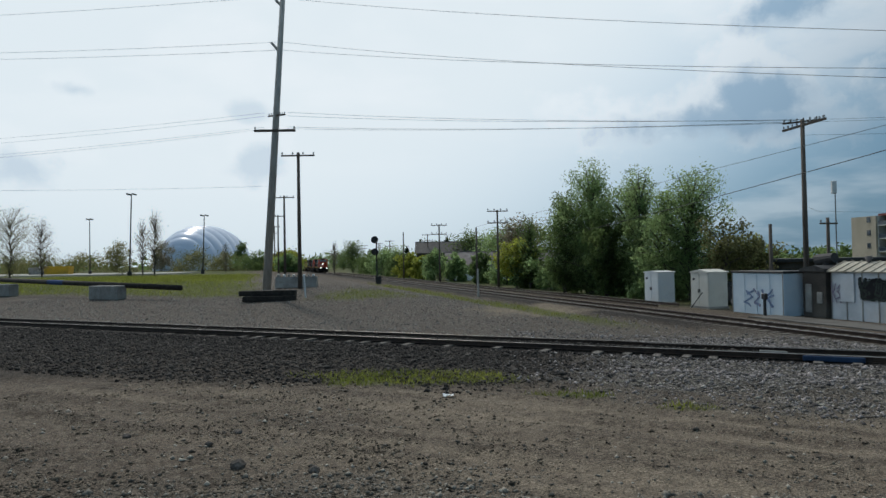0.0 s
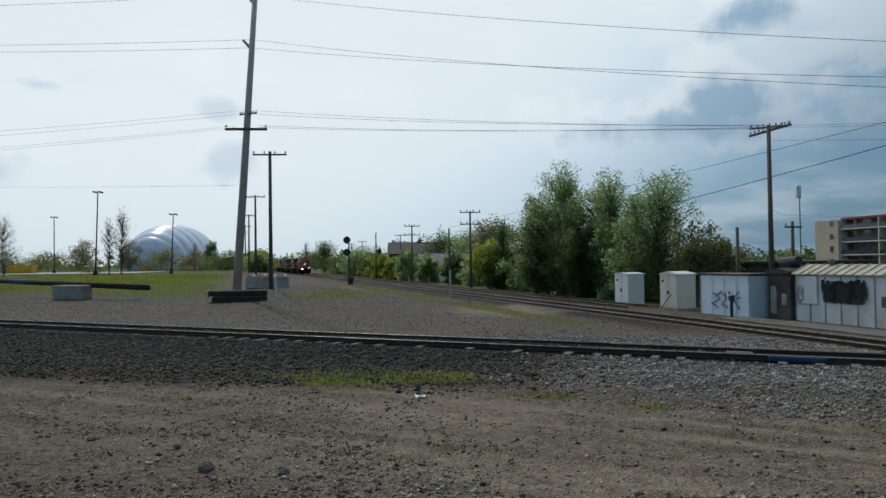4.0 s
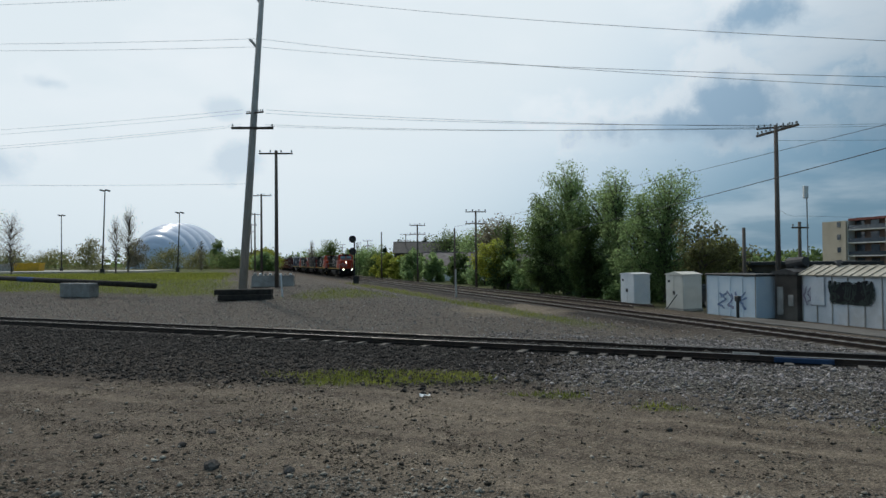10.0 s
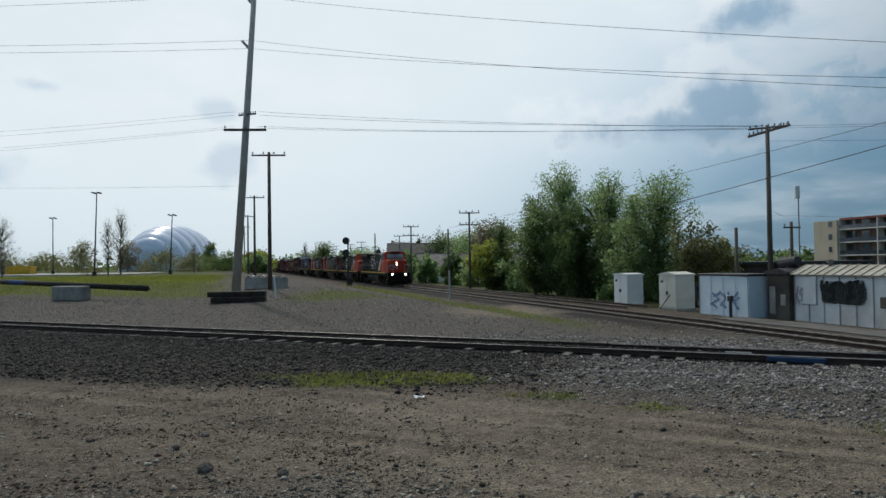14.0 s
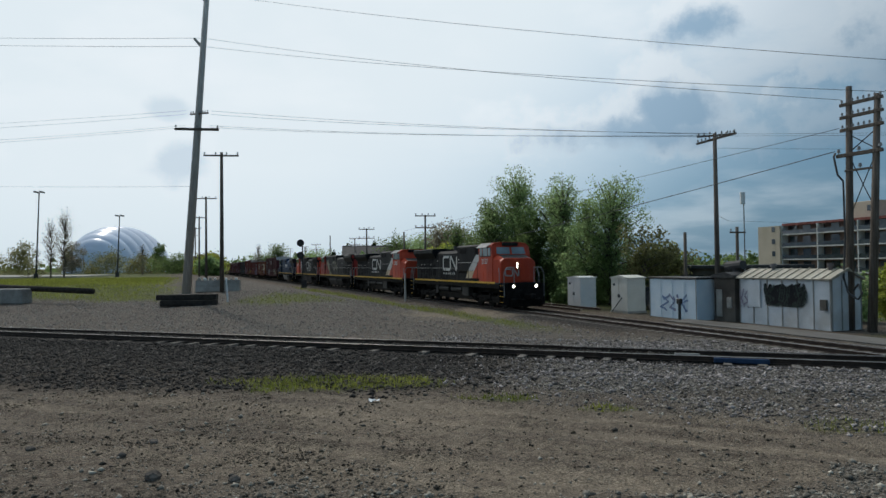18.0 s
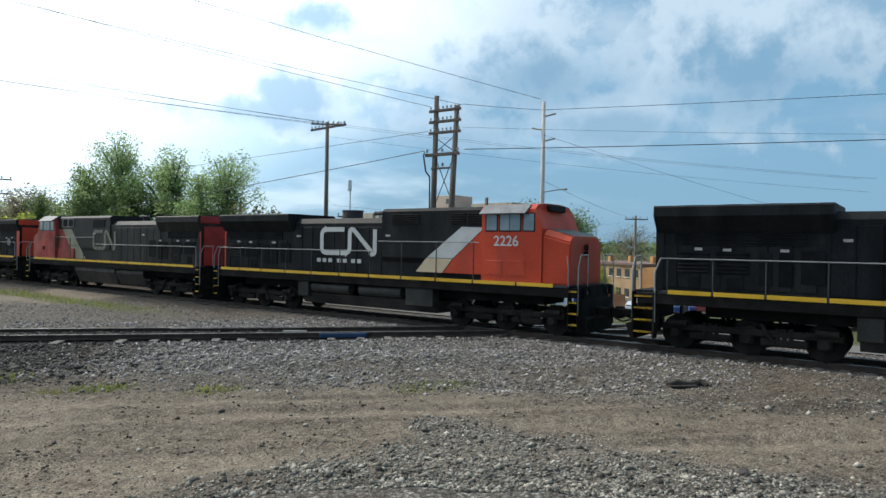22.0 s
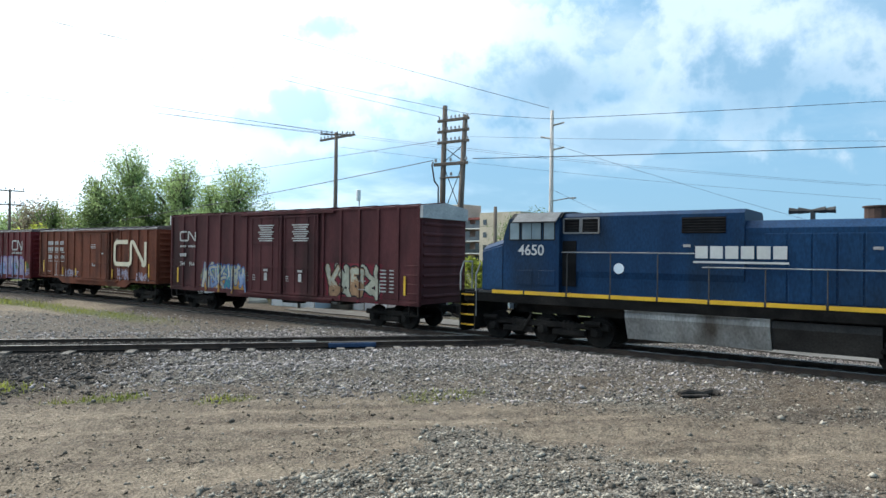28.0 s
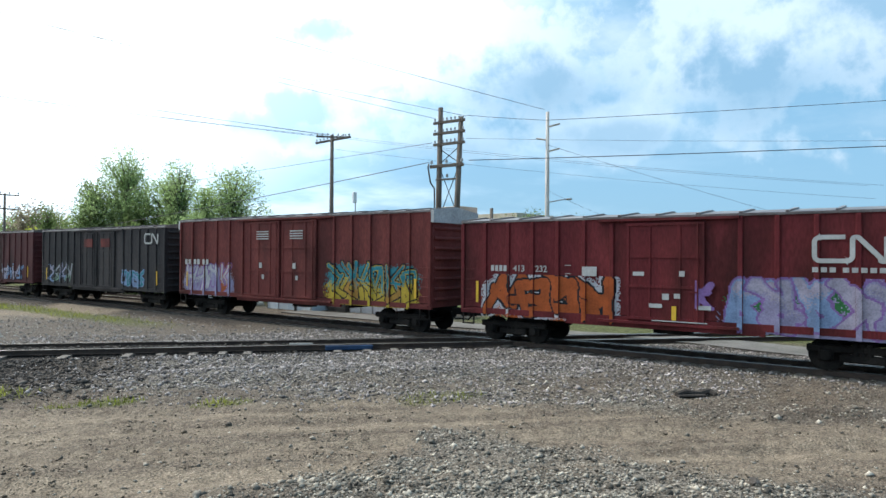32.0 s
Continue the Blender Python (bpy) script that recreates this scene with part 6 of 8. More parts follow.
    wire(on_big(25.4), (25.9, 24.6, 11.1), 0.9, 0.02)
    wire(on_big(21.6), dbl + Vector((0.0, 0.2, 10.95)), 0.8, 0.02)
    wire(on_big(20.9), dbl + Vector((0.6, -1.8, 10.85)), 0.8, 0.02)
    for z, y in ((25.6, 29.5), (21.6, 26.0), (20.9, 25.4)):
        wire(on_big(z), (-60.7, 69.5, y), 0.5, 0.02)
    for z, ty, tz in ((15.5, 0.5, 11.15), (15.2, 0.0, 11.1), (14.25, -0.6, 10.8), (14.1, -1.0, 10.8)):
        wire(on_big(z, 1.0), (20.8, 38.6 + ty, tz), 0.55, 0.018)
        wire(on_big(z, -1.0), (-61, 70, z + 0.6 + 0.5 * ty), 0.6, 0.014)
    wire(on_big(9.2), (-66, 75, 12.6), 0.5, 0.014)
    # cables from beyond the trees to the two-legged pole, and on past it
    wire((4.2, 84.7, 7.6), dbl + Vector((-0.1, 0.3, 9.6)), 0.3, 0.022)
    wire((10.0, 66.0, 5.2), dbl + Vector((-0.3, 0.35, 8.5)), 0.35, 0.035)
    wire(dbl + Vector((0.6, -1.8, 10.9)), (25.9, 24.4, 10.5), 0.05, 0.02)
    wire((25.9, 24.4, 10.5), (50, -4, 11.8), 0.35, 0.022)
    wire(dbl + Vector((0.6, -2.0, 8.45)), (50, -4, 9.3), 0.35, 0.035)
    wire(dbl + Vector((0.4, -2.0, 9.6)), (60, 0, 10.5), 0.6, 0.012)
    wire((25.9, 24.4, 9.2), (58, 20, 4.8), 0.3, 0.014)
    for dy, dz in ((0.5, 11.05), (-0.4, 11.0), (0.0, 10.2)):
        wire((20.9, 38.6 + dy, dz), (46, 16 + dy, dz - 3.2), 0.5, 0.012)
    wire((32.5, 56.5, 6.9), (20.9, 38.6, 6.2), 0.4, 0.014)
    wire((32.5, 56.5, 6.9), (52, 40, 5.5), 0.4, 0.014)
    for a, b in (((62.6, 44.8, 6.6), (26.0, 24.4, 6.8)), ((62.6, 44.8, 6.6), (84.8, 42.8, 4.2))):
        wire(a, b, 0.5, 0.014)


build_poles()


# ---- railway sheds and cabinets beyond the track ----
M_SHED = surf("white_corrugated_wall", (0.55, 0.57, 0.59), (0.7, 0.71, 0.73), 0.8, 0.6, 0.1, 20, stain=(0.42, 0.38, 0.33), stain_amount=0.6, grain=0.08)
M_SHEDROOF = surf("tan_metal_roof", (0.34, 0.3, 0.23), (0.45, 0.41, 0.33), 0.8, 0.55, 0.1, 20)
M_BROWNWALL = surf("dark_brown_wall", (0.055, 0.045, 0.038), (0.1, 0.085, 0.07), 0.8, 0.85, 0.2, 20, stain=(0.22, 0.2, 0.17), stain_amount=0.3)
M_TARP = surf("dark_tarpaulin", (0.03, 0.03, 0.032), (0.06, 0.058, 0.056), 0.8, 0.7, 0.3, 8)


def cabinet(s, lat, w, d, h, material, label, peak=0.08):
    e = thing("equipment_cabinet", facing_track(s, lat, 0.05), label, "equipment cabinet", "railway equipment cabinets")
    bm = bmesh.new()
    box(bm, 0, 0, h / 2 + 0.08, w, d, h, bevel=0.02)
    part("body", bm, material, e)
    bm = bmesh.new()
    prism(bm, [(-w / 2 - 0.06, h + 0.06), (w / 2 + 0.06, h + 0.06), (w / 2 + 0.06, h + 0.12), (0, h + 0.12 + peak), (-w / 2 - 0.06, h + 0.12)], -d / 2 - 0.06, d / 2 + 0.06)
    part("roof", bm, material, e)
    bm = bmesh.new()
    box(bm, 0, 0, 0.0, w + 0.1, d + 0.1, 0.2)
    part("plinth", bm, M_CONCRETE, e)
    for sx in (-1, 1):
        bm = bmesh.new()
        box(bm, sx * w / 4, -d / 2 - 0.012, h / 2 + 0.1, w / 2 - 0.06, 0.03, h - 0.16, bevel=0.008)
        dr = part("door", bm, material, e)
        bm = bmesh.new()
        box(bm, sx * 0.07, -d / 2 - 0.05, h * 0.5, 0.03, 0.05, 0.22)
        part("handle", bm, M_DARK, dr)
    bm = bmesh.new()
    box(bm, -w * 0.3, -d / 2 - 0.032, h * 0.84, 0.22, 0.01, 0.14)
    part("notice", bm, M_GLASS, e)
    return e


def build_sheds():
    cabinet(41.5, 6.0, 1.7, 1.3, 2.1, M_WHITE, "small white steel equipment cabinet beside the track")
    cabinet(36.4, 6.2, 1.75, 1.4, 2.15, M_CREAM, "cream steel equipment cabinet with shallow peaked roof", 0.16)
    bm = bmesh.new()
    tube(bm, [(0, 0, 0), (0.55, -0.4, 0.95)], 0.03)
    st = part("guy_stake", bm, M_DARK)
    st.matrix_world = Matrix.Translation(on_track(36.3, 4.8, 0.1))
    tagged(st, "thin slanting steel stay in front of a cabinet", "stay")
    # pale blue hut with a dark top
    e = thing("equipment_hut", facing_track(31.4, 6.4, 0.0), "pale blue steel hut with faded blue graffiti", "hut")
    bm = bmesh.new()
    box(bm, 0, 0, 1.15, 4.0, 1.8, 2.3, bevel=0.02)
    part("body", bm, M_PALE_BLUE, e)
    for i in range(5):
        bm = bmesh.new()
        box(bm, -1.95 + i * 0.975, -0.91, 1.15, 0.05, 0.03, 2.28)
        part("panel_seam", bm, M_CONCRETE if i in (0, 4) else M_PALE_BLUE, e)
    bm = bmesh.new()
    box(bm, 0, 0, 2.36, 4.1, 1.9, 0.12, bevel=0.02)
    part("roof", bm, M_DARK, e)
    bm = bmesh.new()
    box(bm, 0.5, -0.93, 0.6, 0.3, 0.06, 1.2, bevel=0.01)
    part("hatch", bm, M_PALE_BLUE, e)
    tag_paint(e, -1.2, 0.3, 2.6, 1.2, lambda x: -0.935, 71, 3, fills=("sky", "pale"), edge="sky", weight=0.25)
    post = thing("switch_stand", facing_track(29.9, 4.7, 0.0), "low dark signal post beside the track", "signal post")
    bm = bmesh.new()
    cyl(bm, (0, 0, 0), (0, 0, 1.1), 0.08, seg=8)
    box(bm, 0, 0, 1.1, 0.3, 0.2, 0.3, bevel=0.03)
    part("post", bm, M_DARK, post)
    # dark hut with pale hatches
    e = thing("equipment_hut", facing_track(28.4, 7.3, 0.0), "dark brown hut with two pale hatches", "hut")
    bm = bmesh.new()
    box(bm, 0, 0, 1.2, 1.5, 1.6, 2.4, bevel=0.02)
    part("body", bm, M_BROWNWALL, e)
    for x, z, w, h in ((-0.36, 1.0, 0.42, 1.5), (0.36, 1.05, 0.36, 0.6)):
        bm = bmesh.new()
        box(bm, x, -0.81, z, w, 0.05, h, bevel=0.04)
        part("hatch", bm, M_CONCRETE, e)
    bm = bmesh.new()
    prism(bm, [(-0.85, 2.4), (0.74, 2.4), (0.74, 2.55), (0.1, 2.72), (-0.85, 2.55)], -0.9, 0.9)
    part("roof", bm, M_DARK, e)
    bm = bmesh.new()
    cyl(bm, (-0.3, 0.4, 2.5), (-0.3, 0.4, 2.9), 0.25, seg=12)
    cyl(bm, (-0.85, 0.4, 2.95), (0.2, 0.4, 3.1), 0.36, 0.26, seg=12)
    part("roof_vent", bm, M_TARP, e)
    # white shed with a gable roof and dark graffiti
    w, d, hh = 5.4, 2.0, 2.4
    e = thing("railway_shed", facing_track(24.8, 6.7 + d / 2, 0.0), "white corrugated metal shed with tan roof and dark graffiti", "shed")
    bm = bmesh.new()
    prism(bm, [(-d / 2, 0), (d / 2, 0), (d / 2, hh), (0, hh + 0.42), (-d / 2, hh)], -w / 2, w / 2, axis="x")
    part("wall", bm, M_SHED, e)
    for i in range(7):
        bm = bmesh.new()
        box(bm, -w / 2 + 0.03 + i * (w - 0.06) / 6, -d / 2 - 0.015, hh / 2, 0.05, 0.035, hh - 0.02)
        part("wall_rib", bm, M_CONCRETE, e)
    for i in range(4):
        bm = bmesh.new()
        box(bm, w / 2 + 0.015, -d / 2 + 0.03 + i * (d - 0.06) / 3, hh / 2, 0.035, 0.05, hh - 0.02)
        part("wall_rib", bm, M_CONCRETE, e)
    sl = math.atan2(0.42, d / 2)
    for sy in (-1, 1):
        bm = bmesh.new()
        ln = math.hypot(d / 2, 0.42) + 0.16
        box(bm, 0, 0, 0, w + 0.3, ln, 0.06)
        ob = part("roof_slope", bm, M_SHEDROOF, e)
        for i in range(12):
            bm = bmesh.new()
            box(bm, -w / 2 - 0.1 + i * (w + 0.2) / 11, 0, 0.05, 0.05, ln, 0.05)
            part("roof_seam", bm, M_SHEDROOF, ob)
        ob.matrix_local = Matrix.Translation((0, sy * (d / 4 + 0.05), hh + 0.23)) @ Matrix.Rotation(-sy * sl, 4, "X")
    for x in (-1.3, 2.0):
        bm = bmesh.new()
        cyl(bm, (x, -0.1, hh + 0.35), (x, -0.1, hh + 0.62), 0.1, seg=10)
        cyl(bm, (x, -0.1, hh + 0.6), (x, -0.1, hh + 0.76), 0.17, 0.15, seg=10)
        part("roof_vent", bm, M_ROOF_GREY, e)
    bm = bmesh.new()
    box(bm, -w / 2 + 1.0, -d / 2 - 0.05, 1.6, 0.8, 0.08, 1.4, bevel=0.01)
    part("meter_box", bm, M_SHED, e)
    bm = bmesh.new()
    box(bm, w / 2 - 0.35, -d / 2 - 0.07, 1.2, 0.35, 0.12, 0.5, bevel=0.02)
    part("junction_box", bm, M_BROWNWALL, e)
    tag_paint(e, -1.2, 1.0, 2.7, 1.2, lambda x: -d / 2 - 0.045, 81, 6, haze=("soot", "soot"), fills=("soot", "black", "soot"), edge="black", weight=1.0)
    tag_paint(e, -2.7, 0.7, 0.9, 1.3, lambda x: -d / 2 - 0.045, 83, 3, fills=("pale",), edge="pale", weight=0.15)
    # small cabinet on a post and timber by the shed
    q = thing("meter_post", Matrix.Translation((24.2, 26.3, 0)), "grey meter box on a short post", "meter post")
    bm = bmesh.new()
    cyl(bm, (0, 0, 0), (0, 0, 1.4), 0.05, seg=8)
    part("post", bm, M_INSULATOR, q)
    bm = bmesh.new()
    box(bm, 0, 0, 1.55, 0.45, 0.3, 0.55, bevel=0.03)
    part("box", bm, M_CONCRETE, q)
    # long low brown building behind
    b = thing("low_building", Matrix.Translation((30.5, 61.5, 0)) @ Matrix.Rotation(-0.2, 4, "Z"), "long low brown building with flat overhanging roof", "building")
    bm = bmesh.new()
    box(bm, 0, 0, 1.3, 19, 6, 2.7)
    part("wall", bm, M_BROWNWALL, b)
    bm = bmesh.new()
    box(bm, 0, 0, 2.8, 20, 7, 0.3, bevel=0.03)
    part("roof", bm, M_TARP, b)
    for i in range(5):
        bm = bmesh.new()
        box(bm, -7 + i * 3.4, -3.03, 1.6, 1.2, 0.06, 0.9)
        part("window", bm, M_GLASS, b)


build_sheds()


# ---- yard things on the left ----
def build_yard():
    def concrete_block(x, y, L, turn, label):
        e = thing("concrete_block", Matrix.Translation((x, y, here(x, y))) @ Matrix.Rotation(turn, 4, "Z"), label, "concrete block", "concrete blocks in the yard")
        bm = bmesh.new()
        box(bm, 0, 0, 0.6, L, 1.1, 1.25, bevel=0.06)
        part("block", bm, M_CONCRETE, e)
        return e
    concrete_block(-29.8, 59.3, 3.3, -0.35, "large weathered concrete block under a long pipe")
    concrete_block(-45.3, 68.5, 3.6, -0.35, "large weathered concrete block by a bush")
    p = thing("pipe", Matrix.Translation((-34.8, 63.2, 1.75 + 0.25)), "long dark pipe with a blue band lying across concrete blocks", "pipe")
    d = Vector((0.86, -0.5, 0.0))
    bm = bmesh.new()
    far_end = d * 15.0 + Vector((0, 0, here(-34.8 + 12.9, 63.2 - 7.5, 1.0) - 2.0))
    slope = (far_end - (-d * 5.4)) / 20.4
    cyl(bm, -d * 5.4 - slope * 8, far_end, 0.23, seg=16)
    part("tube", bm, M_TIMBER, p, smooth=True)
    bm = bmesh.new()
    cyl(bm, -d * 5.4 + slope * 1.0, -d * 5.4 + slope * 3.6, 0.24, seg=16)
    part("blue_band", bm, surf("faded_blue_paint", (0.03, 0.06, 0.15), (0.045, 0.085, 0.2), 2), p)
    # stacked timbers at the leaning pole
    for i, (z, dx, L) in enumerate(((0.2, 0.2, 4.0), (0.62, 0.0, 4.3))):
        t = thing("timber", Matrix.Translation((-13.6 + dx, 51.4 + 0.3 * i, here(-13.6, 51.4) + z)) @ Matrix.Rotation(0.02, 4, "Z"), "black creosoted timber stacked at a pole", "timber", "timber stack")
        bm = bmesh.new()
        for q in (-0.2, 0.2):
            box(bm, 0, q, 0, L, 0.38, 0.4, bevel=0.03)
        part("beam", bm, M_TIMBER, t)
    # concrete barriers with rubble, white stake
    e = thing("concrete_barrier", Matrix.Translation((-13.6, 61.8, here(-13.6, 61.8))), "low grey concrete barrier with rubble on top", "barrier")
    bm = bmesh.new()
    prism(bm, [(-0.5, 0), (0.5, 0), (0.35, 0.4), (0.2, 1.0), (-0.2, 1.0), (-0.35, 0.4)], -1.9, 1.9, axis="x")
    part("barrier", bm, M_CONCRETE, e)
    rng = random.Random(5)
    for i in range(8):
        bm = bmesh.new()
        bmesh.ops.create_icosphere(bm, subdivisions=1, radius=rng.uniform(0.12, 0.25))
        for v in bm.verts:
            v.co *= rng.uniform(0.7, 1.2)
        ob = part("rubble", bm, M_WHITE if i % 2 else M_CONCRETE, e)
        ob.location = (-1.6 + i * 0.45, rng.uniform(-0.1, 0.1), 1.1)
    e = thing("marker_stake", Matrix.Translation((-10.9, 52.7, here(-10.9, 52.7))), "thin white marker stake in the gravel", "stake")
    bm = bmesh.new()
    cyl(bm, (0, 0, 0), (-0.1, 0, 1.7), 0.07, 0.06, seg=8)
    part("stake", bm, M_WHITE, e)
    p = on_track(57, -2.3)
    e = thing("marker_post", Matrix.Translation((p.x, p.y, here(p.x, p.y))), "slim grey wooden post beside the track", "post")
    bm = bmesh.new()
    cyl(bm, (0, 0, -0.1), (0.0, 0, 2.5), 0.1, 0.08, seg=8)
    part("post", bm, M_POLE_GREY, e)
    # signal with two round heads
    p = on_track(101, -3.6)
    s = thing("railway_signal", Matrix.Translation((p.x, p.y, here(p.x, p.y))), "railway signal mast with two round black heads and ladder", "railway signal")
    bm = bmesh.new()
    cyl(bm, (0, 0, 0), (0, 0, 7.0), 0.13, 0.1, seg=10)
    part("mast", bm, M_DARK, s)
    for z in (6.75, 4.9):
        bm = bmesh.new()
        cyl(bm, (-0.25, -0.45, z), (-0.25, -0.38, z), 0.55, seg=20)
        h = part("signal_disc", bm, M_DARK, s)
        bm = bmesh.new()
        cyl(bm, (-0.25, -0.75, z + 0.05), (-0.25, -0.45, z), 0.16, seg=10)
        part("hood", bm, M_DARK, h)
        bm = bmesh.new()
        box(bm, -0.1, -0.2, z, 0.3, 0.4, 0.3)
        part("bracket", bm, M_DARK, h)
    bm = bmesh.new()
    for q in (0.3, 0.65):
        tube(bm, [(q, 0, 0.3), (q, 0, 6.2)], 0.025)
    for i in range(16):
        tube(bm, [(0.3, 0, 0.6 + i * 0.35), (0.65, 0, 0.6 + i * 0.35)], 0.018)
    part("ladder", bm, M_DARK, s)
    bm = bmesh.new()
    box(bm, 0, 0, 3.7, 0.9, 0.7, 0.06)
    part("platform", bm, M_DARK, s)
    bm = bmesh.new()
    box(bm, 0.2, 0, 0.6, 0.8, 0.6, 1.2, bevel=0.03)
    part("relay_box", bm, M_DARK, s)
    # litter and stones on the dirt
    e = thing("paper_scrap", Matrix.Translation((0.05, 16.4, here(0.05, 16.4, 0.02))), "crumpled scrap of white paper on the dirt", "litter")
    bm = bmesh.new()
    bmesh.ops.create_grid(bm, x_segments=5, y_segments=4, size=0.13)
    for v in bm.verts:
        v.co.z = rng.uniform(0, 0.06)
    bmesh.ops.solidify(bm, geom=bm.faces[:], thickness=0.004)
    part("sheet", bm, M_WHITE, e)
    e = thing("debris", Matrix.Translation((14.7, 9.0, here(14.7, 9.0))) @ Matrix.Rotation(-0.5, 4, "Z"), "dark twisted scrap of tyre on the gravel", "debris")
    bm = bmesh.new()
    tube(bm, [(-0.45, 0, 0.05), (-0.2, 0.05, 0.1), (0.1, 0, 0.06), (0.4, 0.03, 0.12), (0.5, -0.1, 0.04)], 0.08, 8)
    box(bm, -0.1, -0.05, 0.04, 0.7, 0.2, 0.06, bevel=0.02)
    part("scrap", bm, M_TIMBER, e)
    for x, y, r in ((9.6, 4.9, 0.09), (-4.1, 13.2, 0.09), (-4.4, 12.4, 0.07), (-3.4, 10.9, 0.12), (-2.1, 10.6, 0.1), (-6.2, 13.0, 0.08)):
        e = thing("stone", Matrix.Translation((x, y, here(x, y, r * 0.4))), "dark loose stone on the dirt", "stone", "loose stones")
        bm = bmesh.new()
        bmesh.ops.create_icosphere(bm, subdivisions=2, radius=r)
        for v in bm.verts:
            v.co *= 1 + 0.5 * (noise.noise(v.co * 9 + Vector((x, y, 0))))
            v.co.z *= 0.7
        part("stone", bm, M_STONE_DARK, e)
    # joint bar and blue grease guard at the crossing
    for k0, k1, side, m, lab in ((13.3, 14.1, 0.1, M_CONCRETE, "pale steel joint plate beside a rail"), (14.5, 16.1, GAUGE / 2 + 0.1, surf("blue_guard_paint", (0.015, 0.035, 0.08), (0.022, 0.055, 0.12), 3), "dark blue guard plate beside a rail")):
        a = on_cross((k0 + k1) / 2, side, 0.2)
        e = thing("rail_plate", Matrix.Translation(a) @ Matrix.Rotation(math.atan2(CROSS_DIR.y, CROSS_DIR.x), 4, "Z"), lab, "rail plate")
        bm = bmesh.new()
        box(bm, 0, 0, 0, k1 - k0, 0.1, 0.16, bevel=0.02)
        part("plate", bm, m, e)


build_yard()


# ---- vegetation ----
def leaf_material(name, c1, c2):
    m = surf(name, c1, c2, 0.4, 0.7, 0.0, 3.0, island=0.3, grain=0.2, spec=0.12)
    t = m.node_tree
    b = t.nodes["Principled BSDF"]
    out = t.nodes["Material Output"]
    tr = t.nodes.new("ShaderNodeBsdfTranslucent")
    src = b.inputs["Base Color"].links[0].from_socket
    lift = t.nodes.new("ShaderNodeVectorMath")
    lift.operation = "MULTIPLY"
    lift.inputs[1].default_value = (1.6, 1.62, 1.45)
    t.links.new(src, lift.inputs[0])
    t.links.new(lift.outputs[0], tr.inputs["Color"])
    mx = t.nodes.new("ShaderNodeMixShader")
    mx.inputs[0].default_value = 0.66
    link_nodes(t, b, 0, mx, 1)
    link_nodes(t, tr, 0, mx, 2)
    link_nodes(t, mx, 0, out, "Surface")
    return m


M_LEAF = leaf_material("poplar_leaves", (0.14, 0.205, 0.095), (0.23, 0.3, 0.145))
M_LEAF_DARK = leaf_material("dark_leaves", (0.07, 0.105, 0.045), (0.13, 0.175, 0.07))
M_LEAF_YELLOW = leaf_material("yellow_green_leaves", (0.17, 0.195, 0.04), (0.25, 0.265, 0.06))
M_LEAF_OLIVE = leaf_material("olive_spring_leaves", (0.11, 0.112, 0.055), (0.18, 0.172, 0.085))
M_LEAF_GREY = leaf_material("grey_twigs", (0.13, 0.115, 0.09), (0.2, 0.18, 0.14))
M_NEEDLE = leaf_material("conifer_needles", (0.012, 0.024, 0.012), (0.03, 0.045, 0.02))
M_BARK = surf("bark", (0.06, 0.05, 0.042), (0.13, 0.11, 0.095), 3, 0.95, 0.5, 12, stretch=(3, 3, 0.5))


def leaf_cloud(name, centres, radii, count, size, material, parent, seed, flat=0.75):
    """Many small leaf quads gathered round the given points."""
    rng = np.random.RandomState(seed)
    centres, radii = np.array(centres, float), np.array(radii, float)
    w = radii ** 2.2
    idx = rng.choice(len(centres), count, p=w / w.sum())
    u = rng.normal(size=(count, 3))
    u /= np.linalg.norm(u, axis=1, keepdims=True)
    r = radii[idx] * rng.uniform(0.25, 1.0, count) ** 0.5 * (1 + 0.25 * rng.normal(size=count))
    c = centres[idx] + u * r[:, None] * np.array([1, 1, flat])
    a = rng.normal(size=(count, 3))
    a /= np.linalg.norm(a, axis=1, keepdims=True)
    b = np.cross(a, rng.normal(size=(count, 3)))
    b /= np.linalg.norm(b, axis=1, keepdims=True)
    s = size * rng.uniform(0.5, 1.25, count)[:, None]
    v = np.stack([c - a * s, c - b * s * 0.6, c + a * s, c + b * s * 0.6], 1).reshape(-1, 3)
    me = bpy.data.meshes.new(name)
    me.vertices.add(len(v))
    me.vertices.foreach_set("co", v.ravel())
    me.loops.add(4 * count)
    me.loops.foreach_set("vertex_index", np.arange(4 * count))
    me.polygons.add(count)
    me.polygons.foreach_set("loop_start", np.arange(0, 4 * count, 4))
    me.update()
    me.validate()
    me.materials.append(material)
    ob = new(name, me)
    ob.parent = parent
    return ob


